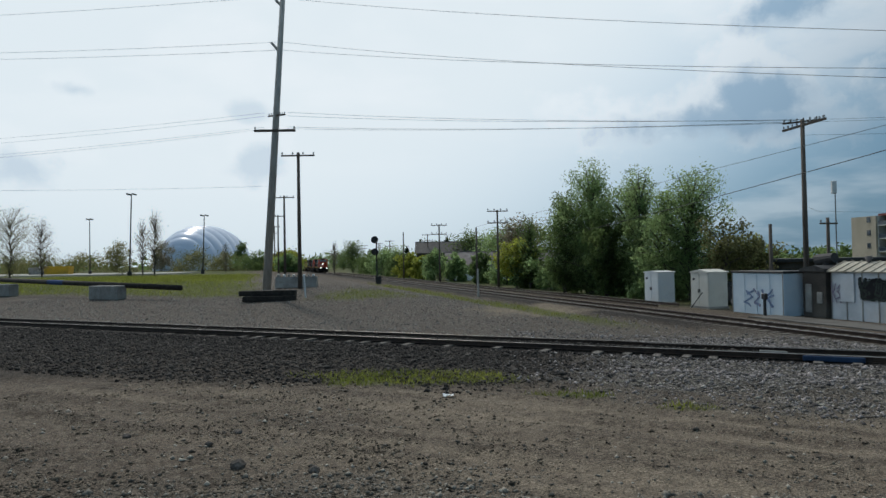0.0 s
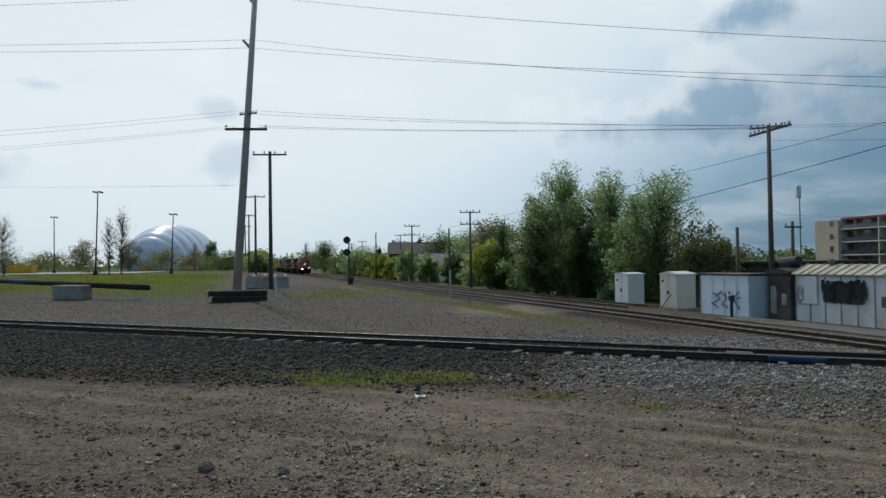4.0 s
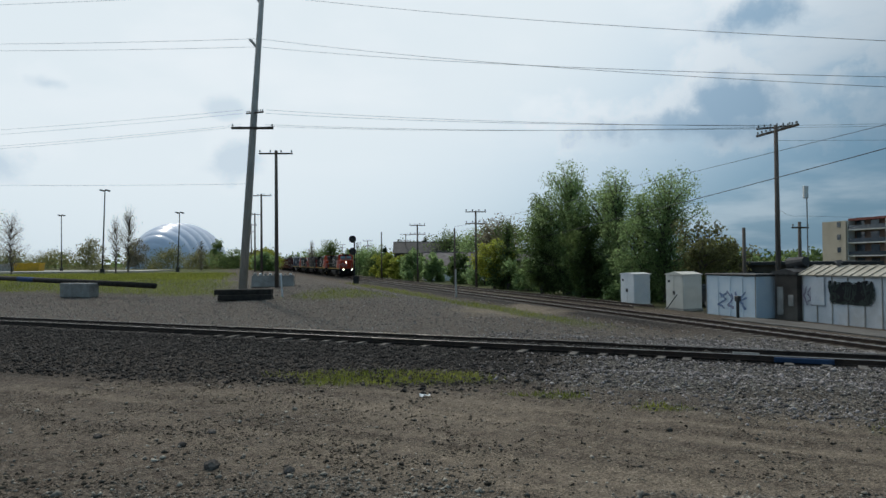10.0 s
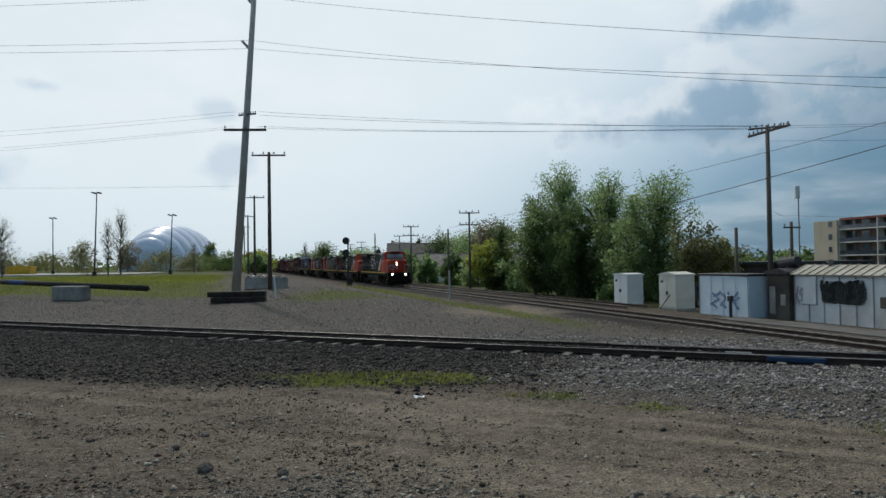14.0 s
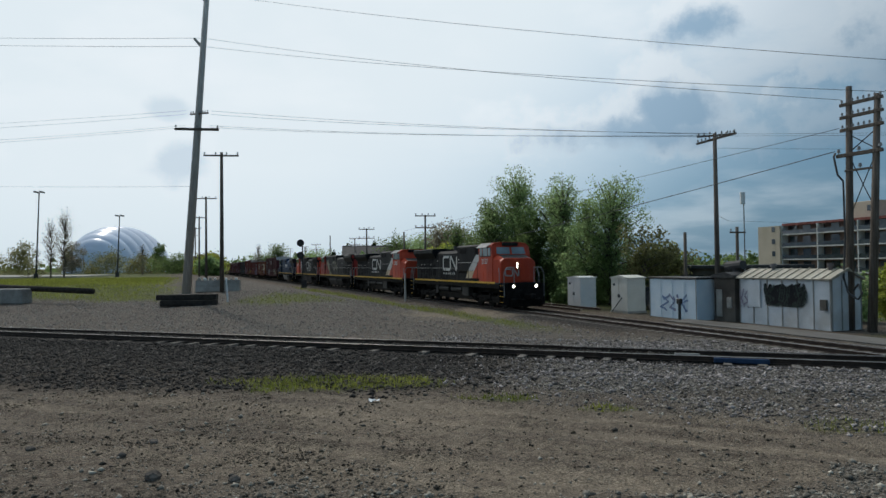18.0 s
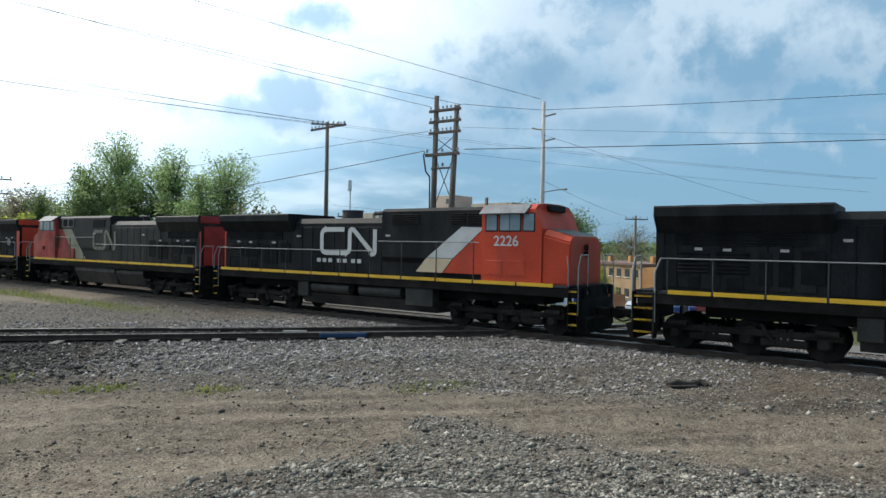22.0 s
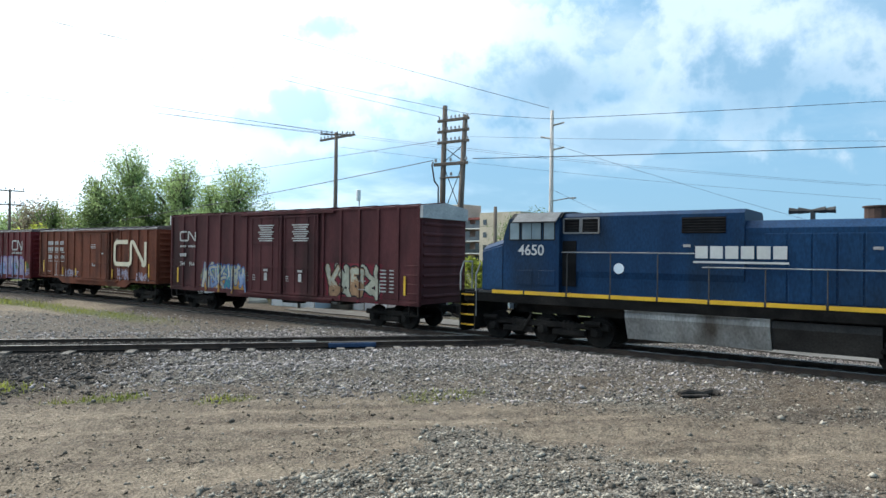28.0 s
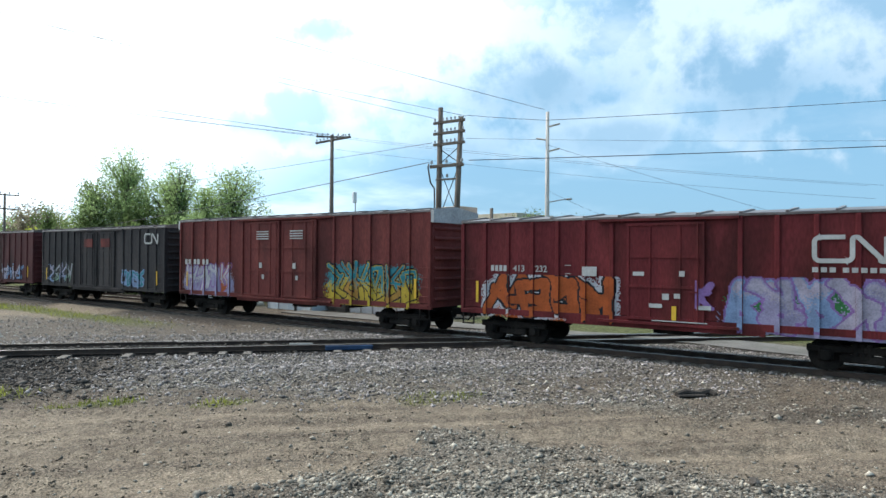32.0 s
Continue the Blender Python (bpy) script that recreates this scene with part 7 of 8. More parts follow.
def tree(name, x, y, height, width, material, label, seed, leaves=2600, leaf=0.26, low=0.18, shape="tall", bare=False, z=None):
    """A tapered trunk with limbs and a crown of leaf clumps round the limbs' ends."""
    rng = random.Random(seed)
    e = thing(name, Matrix.Translation((x, y, here(x, y, -0.1) if z is None else z)), label, "tree" if name != "shrub" else "shrub")
    bm = bmesh.new()
    r0 = (0.018 * height + 0.05) * (0.6 if bare else 1.0)
    pts = [Vector((0, 0, 0))]
    n = 7
    for i in range(1, n + 1):
        pts.append(Vector((rng.uniform(-0.02, 0.02) * height, rng.uniform(-0.02, 0.02) * height, height * 0.93 * i / n)))
    for i in range(n):
        cyl(bm, pts[i], pts[i + 1], r0 * (1 - i / (n + 0.6)), r0 * (1 - (i + 1) / (n + 0.6)), seg=7, caps=False)
    centres, radii = [], []
    limbs = (64 if height > 9.0 else 40 if height > 6.5 else 20) if shape != "shrub" else 12
    for i in range(limbs):
        f = low + (0.96 - low) * (i + rng.random()) / limbs
        a = i * 2.399 + rng.uniform(-0.4, 0.4)
        if shape == "tall":
            spread = math.sin(math.pi * min(1, (f - low) / (1 - low) * 0.86 + 0.13)) ** 0.7
        elif shape == "round":
            spread = math.sqrt(max(0.05, 1 - ((f - 0.58) / 0.44) ** 2))
        elif shape == "cone":
            spread = max(0.06, 1.05 - f)
        else:
            spread = math.sqrt(max(0.1, 1 - f * f * 0.8))
        reach = width / 2 * spread * rng.uniform(0.4, 1.0)
        k = min(n - 1, int(f / 0.93 * n))
        start = pts[k].lerp(pts[k + 1], 0.4) * (0.82 if shape != "cone" else 1)
        end = Vector((math.cos(a) * reach, math.sin(a) * reach, height * f + (0.1 * height * rng.random() if shape != "cone" else -0.05 * height)))
        mid = start.lerp(end, 0.5) + Vector((0, 0, 0.03 * height))
        cyl(bm, start, mid, r0 * 0.34, r0 * 0.22, seg=5, caps=False)
        cyl(bm, mid, end, r0 * 0.22, r0 * 0.06, seg=5, caps=False)
        for q in ((0.3, 0.5, 0.72, 0.9, 1.03) if limbs > 30 else (0.55, 0.8, 1.0)):
            c = start.lerp(end, q) + Vector((rng.uniform(-1, 1), rng.uniform(-1, 1), rng.uniform(-1, 1))) * width * 0.06
            centres.append(c)
            radii.append(width * rng.uniform(0.06, 0.15 if limbs > 30 else 0.16) * (0.8 + 0.45 * spread))
        if bare:
            for _ in range(5):
                t = mid.lerp(end, rng.random())
                cyl(bm, t, t + Vector((rng.uniform(-1, 1), rng.uniform(-1, 1), rng.uniform(0.2, 1.2))) * width * 0.16, r0 * 0.09, r0 * 0.02, seg=4, caps=False)
    centres.append(Vector((0, 0, height * 0.97)))
    radii.append(width * 0.1)
    part("trunk", bm, M_BARK, e)
    leaf_cloud("crown", centres, radii, int(leaves * (3.6 if limbs > 30 else 2.1)), leaf * (0.41 if limbs > 30 else 0.6), material, e, seed, 0.9)
    return e


def build_trees():
    # tall poplars beyond the track
    tree("poplar_tree", 13.9, 63.0, 11.7, 7.2, M_LEAF, "tall green poplar in fresh leaf beyond the track", 1, 8600, 0.24, 0.06)
    tree("poplar_tree", 11.6, 64.5, 9.5, 5.0, M_LEAF_DARK, "broad dark green poplar beyond the track", 2, 5200, 0.24, 0.04)
    tree("poplar_tree", 16.6, 59.5, 10.4, 4.8, M_LEAF, "slim green poplar with open crown beyond the track", 3, 3800, 0.22, 0.08)
    tree("poplar_tree", 16.6, 56.2, 10.3, 4.6, M_LEAF, "slim green poplar beyond the track", 4, 4200, 0.22, 0.06)
    tree("poplar_tree", 18.6, 50.5, 9.7, 6.0, M_LEAF, "wide dark green poplar with gaps in its crown", 5, 6200, 0.2, 0.1, "round")
    tree("poplar_tree", 17.2, 52.0, 8.4, 4.4, M_LEAF, "green poplar beside the railway cabinets", 6, 2300, 0.26, 0.05)
    tree("poplar_tree", 14.2, 58.5, 7.2, 4.2, M_LEAF_DARK, "dense dark tree under the poplars", 7, 2800, 0.28, 0.02, "round")
    tree("poplar_tree", 19.6, 46.6, 5.8, 4.4, M_LEAF_OLIVE, "olive brown tree just coming into leaf", 8, 1700, 0.2, 0.1, "round")
    tree("poplar_tree", 21.8, 47.5, 5.0, 3.4, M_LEAF_OLIVE, "olive brown tree behind the huts", 9, 1300, 0.2, 0.1, "round")
    tree("poplar_tree", 26.0, 58.0, 5.2, 4.0, M_LEAF_YELLOW, "small yellow-green tree behind the huts", 10, 1100, 0.22, 0.1, "round")
    tree("poplar_tree", 10.0, 77, 8.2, 3.4, M_LEAF_DARK, "narrow dark green tree beyond the track", 11, 1300, 0.28, 0.1)
    tree("willow_tree", 8.6, 79, 5.6, 5.4, M_LEAF_YELLOW, "low spreading yellow-green tree beside the track", 12, 2600, 0.24, 0.25, "round")
    for i, (s, lat, h, w, m) in enumerate(((134, 9, 4.6, 7, M_LEAF_YELLOW), (122, 8.5, 4.2, 5, M_LEAF_YELLOW), (112, 8.5, 5.2, 6, M_LEAF), (150, 10, 5.2, 8, M_LEAF_DARK), (170, 10, 6, 10, M_LEAF), (195, 11, 6.5, 12, M_LEAF_DARK),
                                           (102, 9, 4.4, 5, M_LEAF), (72, 9.5, 3.4, 6, M_LEAF_DARK), (66, 9, 3.2, 5, M_LEAF), (58, 9, 2.8, 5, M_LEAF_DARK), (52, 9.5, 2.6, 5, M_LEAF_DARK), (47, 10, 2.4, 5, M_LEAF), (44, 13, 3.4, 6, M_LEAF_DARK), (84, 11, 3.6, 6, M_LEAF), (92, 10, 4.2, 5, M_LEAF_DARK))):
        p = on_track(s, lat)
        tree("shrub", p.x, p.y, h, w, m, "dense spring shrub beside the railway fence", 30 + i, 1500, 0.26 + 0.0012 * s, 0.02, "shrub")
    for i, (x, y, h, w) in enumerate(((-5.6, 168, 9.2, 5), (-9.5, 175, 7.5, 4), (0.9, 170, 10.0, 5.2), (3.5, 172, 8, 5))):
        tree("conifer_tree", x, y, h, w, M_NEEDLE, "dark pointed conifer far beyond the track", 50 + i, 1100, 0.45, 0.08, "cone")
    for i, (x, y, h, w, m) in enumerate(((-29.5, 218, 10.2, 8, M_LEAF_DARK), (6, 150, 9.5, 11, M_LEAF_DARK), (12, 140, 10, 12, M_LEAF), (18, 135, 11, 13, M_LEAF_OLIVE), (13, 118, 10.5, 8, M_LEAF_GREY), (24, 120, 9, 11, M_LEAF_DARK), (-16, 215, 8, 12, M_LEAF), (-4, 210, 9, 14, M_LEAF_DARK), (12, 190, 11, 16, M_LEAF), (30, 150, 10, 14, M_LEAF_DARK), (-48, 320, 9, 16, M_LEAF_DARK), (-62, 380, 9, 20, M_LEAF))):
        tree("broadleaf_tree", x, y, h, w, m, "distant leafy tree on the rise beyond the track", 60 + i, 1500, 0.5, 0.1, "round")
    # lawn side
    tree("young_tree", -58.7, 136, 13.0, 5.0, M_LEAF_OLIVE, "slender young tree with a few new leaves", 80, 330, 0.26, 0.2, "tall", True)
    tree("young_tree", -62.5, 139, 11.5, 4.2, M_LEAF_OLIVE, "slender nearly bare young tree on the lawn", 81, 170, 0.26, 0.2, "tall", True)
    tree("bare_tree", -81, 125, 13.5, 8.5, M_LEAF_OLIVE, "large bushy tree with thin early leaves", 82, 1500, 0.24, 0.02, "round", True)
    tree("bare_tree", -74.5, 124, 11.0, 6.0, M_LEAF_GREY, "thin bare tree beside the car park", 83, 500, 0.24, 0.1, "tall", True)
    tree("bare_tree", -56, 172, 7.6, 3.4, M_LEAF_GREY, "small bare tree in front of the dome", 84, 300, 0.24, 0.1, "tall", True)
    tree("bare_tree", -31, 190, 9.5, 3.4, M_LEAF_GREY, "narrow bare tree beside the dome", 85, 350, 0.24, 0.1, "tall", True)
    tree("bare_tree", -72, 150, 4.2, 4.5, M_LEAF_OLIVE, "low weedy bush on the lawn", 86, 500, 0.2, 0.05, "shrub", True)
    for i, (x, y, h, w, m) in enumerate(((-113, 232, 9.5, 14, M_LEAF_OLIVE), (-99, 235, 10, 12, M_LEAF_GREY), (-150, 245, 6, 26, M_LEAF_OLIVE), (-128, 238, 6.0, 22, M_LEAF_OLIVE), (-85, 228, 6.5, 16, M_LEAF_OLIVE), (-70, 215, 5.0, 16, M_LEAF_OLIVE), (-58, 205, 5.0, 14, M_LEAF_DARK), (-46, 200, 4.6, 14, M_LEAF_OLIVE), (-46, 200, 5.5, 9, M_LEAF_YELLOW), (-71, 235, 10, 8, M_LEAF_DARK),
                                          (-170, 260, 6, 28, M_LEAF_OLIVE), (-200, 270, 6, 30, M_LEAF_OLIVE), (-39, 168, 4.5, 9, M_LEAF_YELLOW), (-45, 182, 4.6, 9, M_LEAF_OLIVE), (-35, 150, 3.6, 7, M_LEAF))):
        tree("shrub", x, y, h, w, m, "tangled spring shrubs at the edge of the car park", 90 + i, 1700, 0.45, 0.02, "shrub", True)
    # beyond the crossing, behind the flats
    tree("broadleaf_tree", 89.0, 88.5, 13.8, 13.5, M_LEAF_DARK, "large round green tree in front of the flats", 110, 9000, 0.4, 0.15, "round", z=-3.5)
    tree("broadleaf_tree", 97.5, 85.5, 13.0, 14.0, M_LEAF_DARK, "large dark green tree beside the flats", 111, 9000, 0.4, 0.15, "round", z=-3.5)
    tree("bare_tree", 109, 79, 10.5, 12, M_LEAF_GREY, "wide bare grey tree behind the brick flats", 112, 1500, 0.32, 0.2, "round", True, z=-3.5)
    tree("broadleaf_tree", 106, 56, 8.5, 12, M_LEAF, "green tree beyond the car park", 113, 2600, 0.4, 0.15, "round", z=-3.5)
    tree("broadleaf_tree", 112, 47, 8.5, 13, M_LEAF, "green tree beyond the car park", 114, 2600, 0.4, 0.15, "round", z=-3.5)
    tree("broadleaf_tree", 110, 69, 8.0, 11, M_LEAF_YELLOW, "yellow-green tree beyond the car park", 115, 2200, 0.4, 0.15, "round", z=-3.5)
    tree("broadleaf_tree", 115, 35, 9, 14, M_LEAF_DARK, "dark green tree beyond the car park", 116, 2400, 0.4, 0.15, "round", z=-3.5)
    tree("broadleaf_tree", 116, 20, 9, 15, M_LEAF, "green tree beyond the car park", 117, 2400, 0.4, 0.15, "round", z=-3.5)
    tree("shrub", 37.2, 37.6, 4.3, 3.0, M_LEAF_YELLOW, "leafy yellow-green shrub between a garage and a house", 118, 2200, 0.18, 0.3, "shrub", z=-1.5)
    tree("shrub", 31.2, 36.8, 3.9, 3.6, M_LEAF_YELLOW, "leafy yellow-green tree beside a garage gable", 121, 2400, 0.18, 0.2, "shrub", z=-1.0)
    tree("shrub", 25.4, 33.5, 2.6, 3.4, M_LEAF, "leafy green bush behind the shed", 119, 1500, 0.18, 0.03, "shrub")
    tree("shrub", 70.5, 56.5, 4.2, 6.0, M_LEAF_YELLOW, "yellow-green bush before the brick flats", 120, 1800, 0.24, 0.05, "shrub", z=-3.3)
    # far woods all round the horizon
    rng = np.random.RandomState(7)
    cs, rs = [], []
    for i in range(420):
        a = rng.uniform(-1.9, 2.4)
        d = rng.uniform(420, 620)
        if -0.33 < a < -0.2:
            continue
        for _ in range(3):
            cs.append((math.sin(a) * d + rng.uniform(-8, 8), math.cos(a) * d + rng.uniform(-8, 8), rng.uniform(0, 5.5)))
            rs.append(rng.uniform(3.5, 7))
    w = thing("far_woods", pose(0, 0, 0), "low distant woods along the horizon", "woods", kind="stuff")
    leaf_cloud("woods", cs, rs, 26000, 1.5, M_LEAF_DARK, w, 9, 0.8)


build_trees()


# ---- dome, lamps, flats, garages, cars ----
def build_dome():
    m = surf("silver_blue_membrane", (0.5, 0.58, 0.72), (0.62, 0.7, 0.84), 0.05, 0.3, 0.0, 1.0, grain=0.03, spec=0.5)
    e = thing("air_dome", Matrix.Translation((-105.5, 298, 1.0)), "silver-blue inflated sports dome with ribbed bands", "dome")
    bm = bmesh.new()
    # arched hoops of membrane between cables, one behind the other
    nu, nv = 44, 156
    A, B, Hh = 16.5, 34.0, 19.5
    rows = []
    for j in range(nv + 1):
        ph = math.pi * (j / nv - 0.5)
        hoop = 1 + 0.03 * abs(math.sin(ph * 13)) ** 0.7
        rr = max(0.02, math.cos(ph)) ** 0.62 * hoop
        rows.append([bm.verts.new((A * rr * math.cos(math.pi * i / nu), B * math.sin(ph), Hh * rr * math.sin(math.pi * i / nu))) for i in range(nu + 1)])
    for j in range(nv):
        for i in range(nu):
            bm.faces.new((rows[j][i], rows[j + 1][i], rows[j + 1][i + 1], rows[j][i + 1]))
    bmesh.ops.remove_doubles(bm, verts=bm.verts, dist=0.01)
    part("membrane", bm, m, e, smooth=True)
    h = thing("pavilion", Matrix.Translation((-70, 262, 1.4)), "small dark-roofed pavilion beside the dome", "building")
    bm = bmesh.new()
    box(bm, 0, 0, 1.3, 10, 6, 2.6)
    part("wall", bm, M_BROWNWALL, h)
    bm = bmesh.new()
    prism(bm, [(-5.6, 2.6), (5.6, 2.6), (2.5, 4.6), (-2.5, 4.6)], -3.6, 3.6)
    part("roof", bm, M_TARP, h)
    # car park lamps
    def lamp(x, y, ht, heads):
        q = thing("parking_lamp", Matrix.Translation((x, y, here(x, y))), "tall slim car park lamp with flood heads", "street lamp", "car park lamps")
        bm = bmesh.new()
        cyl(bm, (0, 0, 0), (0.5 if heads == 1 else 0, 0, ht), 0.16, 0.1, seg=8)
        part("pole", bm, M_DARK, q)
        bm = bmesh.new()
        cyl(bm, (0, 0, 0), (0, 0, 1.0), 0.4, seg=10)
        part("base", bm, M_DARK, q)
        for i in range(max(2, heads)):
            u = (i - (max(2, heads) - 1) / 2) * 1.0
            bm = bmesh.new()
            box(bm, u + (0.5 if heads == 1 else 0), 0, ht + 0.1, 0.8, 0.6, 0.3, bevel=0.05, ry=0.25)
            part("lamp_head", bm, M_DARK, q)
    lamp(-59.8, 127.4, 15.6, 1)
    lamp(-54.0, 150, 13.0, 1)
    lamp(-93, 176, 14.5, 2)
    # yellow skip
    q = thing("skip", Matrix.Translation((-104, 181, here(-104, 181))), "yellow steel skip on the car park", "skip")
    bm = bmesh.new()
    prism(bm, [(-3.2, 0), (3.0, 0), (3.4, 2.4), (-3.4, 2.4)], -1.3, 1.3)
    part("body", bm, M_YELLOW, q)
    bm = bmesh.new()
    box(bm, -5.6, 0, 1.1, 4.0, 2.4, 2.2, bevel=0.1)
    part("side_bin", bm, M_CONCRETE, q)


build_dome()

M_TANWALL = surf("tan_rendered_wall", (0.45, 0.38, 0.29), (0.55, 0.47, 0.37), 0.3, 0.85, 0.1, 10)
M_BALCONY = surf("brown_balcony_wall", (0.13, 0.085, 0.07), (0.19, 0.125, 0.1), 0.3, 0.85, 0.1, 10)
M_SLAB = surf("white_balcony_slab", (0.55, 0.53, 0.5), (0.66, 0.64, 0.6), 0.5, 0.8, 0.1, 10)
M_BRICK = surf("orange_brick", (0.42, 0.2, 0.075), (0.52, 0.27, 0.11), 0.5, 0.85, 0.2, 14)
M_BRICK_DULL = surf("dull_tan_brick", (0.3, 0.2, 0.11), (0.38, 0.26, 0.15), 0.5, 0.85, 0.2, 14)
M_GREYWALL = surf("dark_grey_siding", (0.1, 0.105, 0.11), (0.15, 0.155, 0.16), 0.6, 0.8, 0.1, 14, stretch=(1, 1, 6))
M_CEDAR = surf("cedar_fence", (0.3, 0.12, 0.05), (0.38, 0.17, 0.08), 1.2, 0.85, 0.2, 14)


def build_flats():
    a, b = Vector((96.7, 157.7, 0)), Vector((104.75, 107.4, 0))
    x = (b - a).normalized()
    turn = math.atan2(x.y, x.x)
    e = thing("apartment_building", Matrix.Translation((a.x, a.y, -3.5)) @ Matrix.Rotation(turn, 4, "Z"), "five-storey tan apartment building with brown balcony bays", "apartment building")
    top = 15.2
    w1, w2, w3 = 7.2, 32.0, 11.8
    bm = bmesh.new()
    box(bm, w1 / 2, 7, top / 2, w1, 15, top)
    part("end_wall", bm, M_TANWALL, e)
    bm = bmesh.new()
    box(bm, w1 + w2 / 2, 8.2, top / 2, w2, 13, top)
    part("balcony_wall", bm, M_BALCONY, e)
    bm = bmesh.new()
    box(bm, w1 + w2 + w3 / 2, 7, top / 2 + 0.7, w3, 15, top + 1.4)
    part("end_wall", bm, M_TANWALL, e)
    bm = bmesh.new()
    box(bm, w1 + w2 / 2, 7.6, top + 0.2, w2 + 0.2, 14.6, 0.5)
    part("roof", bm, surf("red_brown_fascia", (0.2, 0.06, 0.05), (0.26, 0.085, 0.07), 1), e)
    bm = bmesh.new()
    box(bm, w1 + w2 * 0.6, 7, top + 2.0, 8.0, 7, 4.2, bevel=0.1)
    p = part("roof_house", bm, M_TANWALL, e)
    bm = bmesh.new()
    box(bm, w1 + w2 * 0.6 + 2.2, 3.45, top + 2.6, 1.8, 0.1, 1.2)
    part("window", bm, M_GLASS, p)
    for i in range(5):
        z = 1.2 + i * 2.95
        bm = bmesh.new()
        box(bm, w1 + w2 / 2, 0.8, z, w2, 1.8, 0.25)
        part("balcony_slab", bm, M_SLAB, e)
        bm = bmesh.new()
        box(bm, w1 + w2 / 2, -0.05, z + 0.55, w2, 0.05, 0.9)
        part("balcony_rail", bm, M_GLASS, e)
        for j in range(8):
            bm = bmesh.new()
            box(bm, w1 + 2 + j * w2 / 8, 1.66, z + 1.5, 2.2, 0.08, 1.9)
            part("window", bm, M_GLASS, e)
        for xx in (w1 * 0.72, w1 + w2 + 1.6):
            bm = bmesh.new()
            box(bm, xx, -0.53, z + 1.4, 1.0, 0.1, 1.2)
            part("window", bm, M_GLASS, e)
    for j in range(4):
        bm = bmesh.new()
        box(bm, w1 + 0.15 + j * (w2 - 0.3) / 3, 0.8, top / 2, 0.25, 1.8, top)
        part("balcony_divider", bm, M_SLAB, e)
    # orange brick flats, two storeys
    def flats(p, q, depth, z0, h, mat, label, cols):
        p, q = Vector(p), Vector(q)
        d = (q - p)
        t = math.atan2(d.y, d.x)
        f = thing("brick_flats", Matrix.Translation((p.x, p.y, z0)) @ Matrix.Rotation(t, 4, "Z"), label, "apartment building", "brick flats")
        L = d.length
        bm = bmesh.new()
        box(bm, L / 2, depth / 2, h / 2, L, depth, h)
        part("wall", bm, mat, f)
        bm = bmesh.new()
        box(bm, L / 2, depth / 2, h + 0.12, L + 0.6, depth + 0.6, 0.3)
        part("roof", bm, M_BALCONY, f)
        for i in range(3):
            bm = bmesh.new()
            box(bm, L * (0.2 + 0.3 * i), depth / 2, h + 0.7, 0.7, 0.7, 1.0)
            part("chimney", bm, M_BRICK, f)
        for zz in (1.4, 4.1):
            for i in range(cols):
                u = (i + 0.5) * L / cols
                bm = bmesh.new()
                box(bm, u, -0.03, zz, 1.1, 0.1, 1.1)
                wn_ = part("window", bm, M_GLASS, f)
                bm = bmesh.new()
                box(bm, u, -0.07, zz - 0.6, 1.3, 0.12, 0.1)
                part("sill", bm, M_SLAB, wn_)
        return f
    flats((84, 71.8, 0), (76, 53.5, 0), 9, -4.2, 5.2, M_BRICK_DULL, "two-storey tan brick flats with small windows", 9)
    f = thing("brick_flats", Matrix.Translation((86.2, 80.4, -4.2)) @ Matrix.Rotation(math.atan2(-8.4, -2.1), 4, "Z"), "bright orange brick end wall of the flats", "apartment building", "brick flats")
    bm = bmesh.new()
    box(bm, 4.3, 4.5, 2.6, 8.6, 9, 5.3)
    part("wall", bm, M_BRICK, f)
    f = thing("brick_flats", Matrix.Translation((75.9, 53.3, -4.2)) @ Matrix.Rotation(math.atan2(-3.5, 0.3), 4, "Z"), "bright orange brick wing of the flats", "apartment building", "brick flats")
    bm = bmesh.new()
    box(bm, 1.9, 4.5, 2.5, 3.7, 9, 5.0)
    part("wall", bm, M_BRICK, f)
    flats((90, 52, 0), (92, 40, 0), 9, -4.2, 4.4, M_BRICK_DULL, "low tan brick flats beyond the car park", 5)
    # dark grey garage and small white-doored garage
    g = thing("house", Matrix.Translation((42.1, 42.7, -1.6)) @ Matrix.Rotation(radians(-46), 4, "Z"), "dark grey sided house with pale flat roof edge", "house")
    bm = bmesh.new()
    box(bm, 0, 2.5, 2.1, 5.2, 5.0, 4.2)
    part("wall", bm, M_GREYWALL, g)
    bm = bmesh.new()
    prism(bm, [(-2.9, 4.15), (2.9, 4.15), (2.9, 4.35), (-2.9, 4.55)], -0.5, 5.3)
    part("roof", bm, M_CONCRETE, g)
    bm = bmesh.new()
    box(bm, -1.35, 1.0, 4.75, 0.7, 0.7, 0.9, bevel=0.02)
    part("chimney", bm, M_BALCONY, g)
    bm = bmesh.new()
    box(bm, -0.9, -0.02, 3.3, 0.95, 0.08, 0.8)
    win = part("window", bm, M_SLAB, g)
    bm = bmesh.new()
    box(bm, -0.9, -0.07, 3.3, 0.8, 0.03, 0.66)
    part("pane", bm, M_CABGLASS, win)
    # low garage before the house, its white gable towards the shed
    g = thing("garage", Matrix.Translation((33.0, 34.9, -1.2)) @ Matrix.Rotation(math.atan2(-0.5, 4.0), 4, "Z"), "low grey garage with dark roof and white gable end", "garage")
    bm = bmesh.new()
    prism(bm, [(0, -0.3), (2.4, -0.3), (2.4, 1.5), (1.2, 2.3), (0, 1.5)], 0.0, 4.1, axis="x")
    part("wall", bm, M_GREYWALL, g)
    bm = bmesh.new()
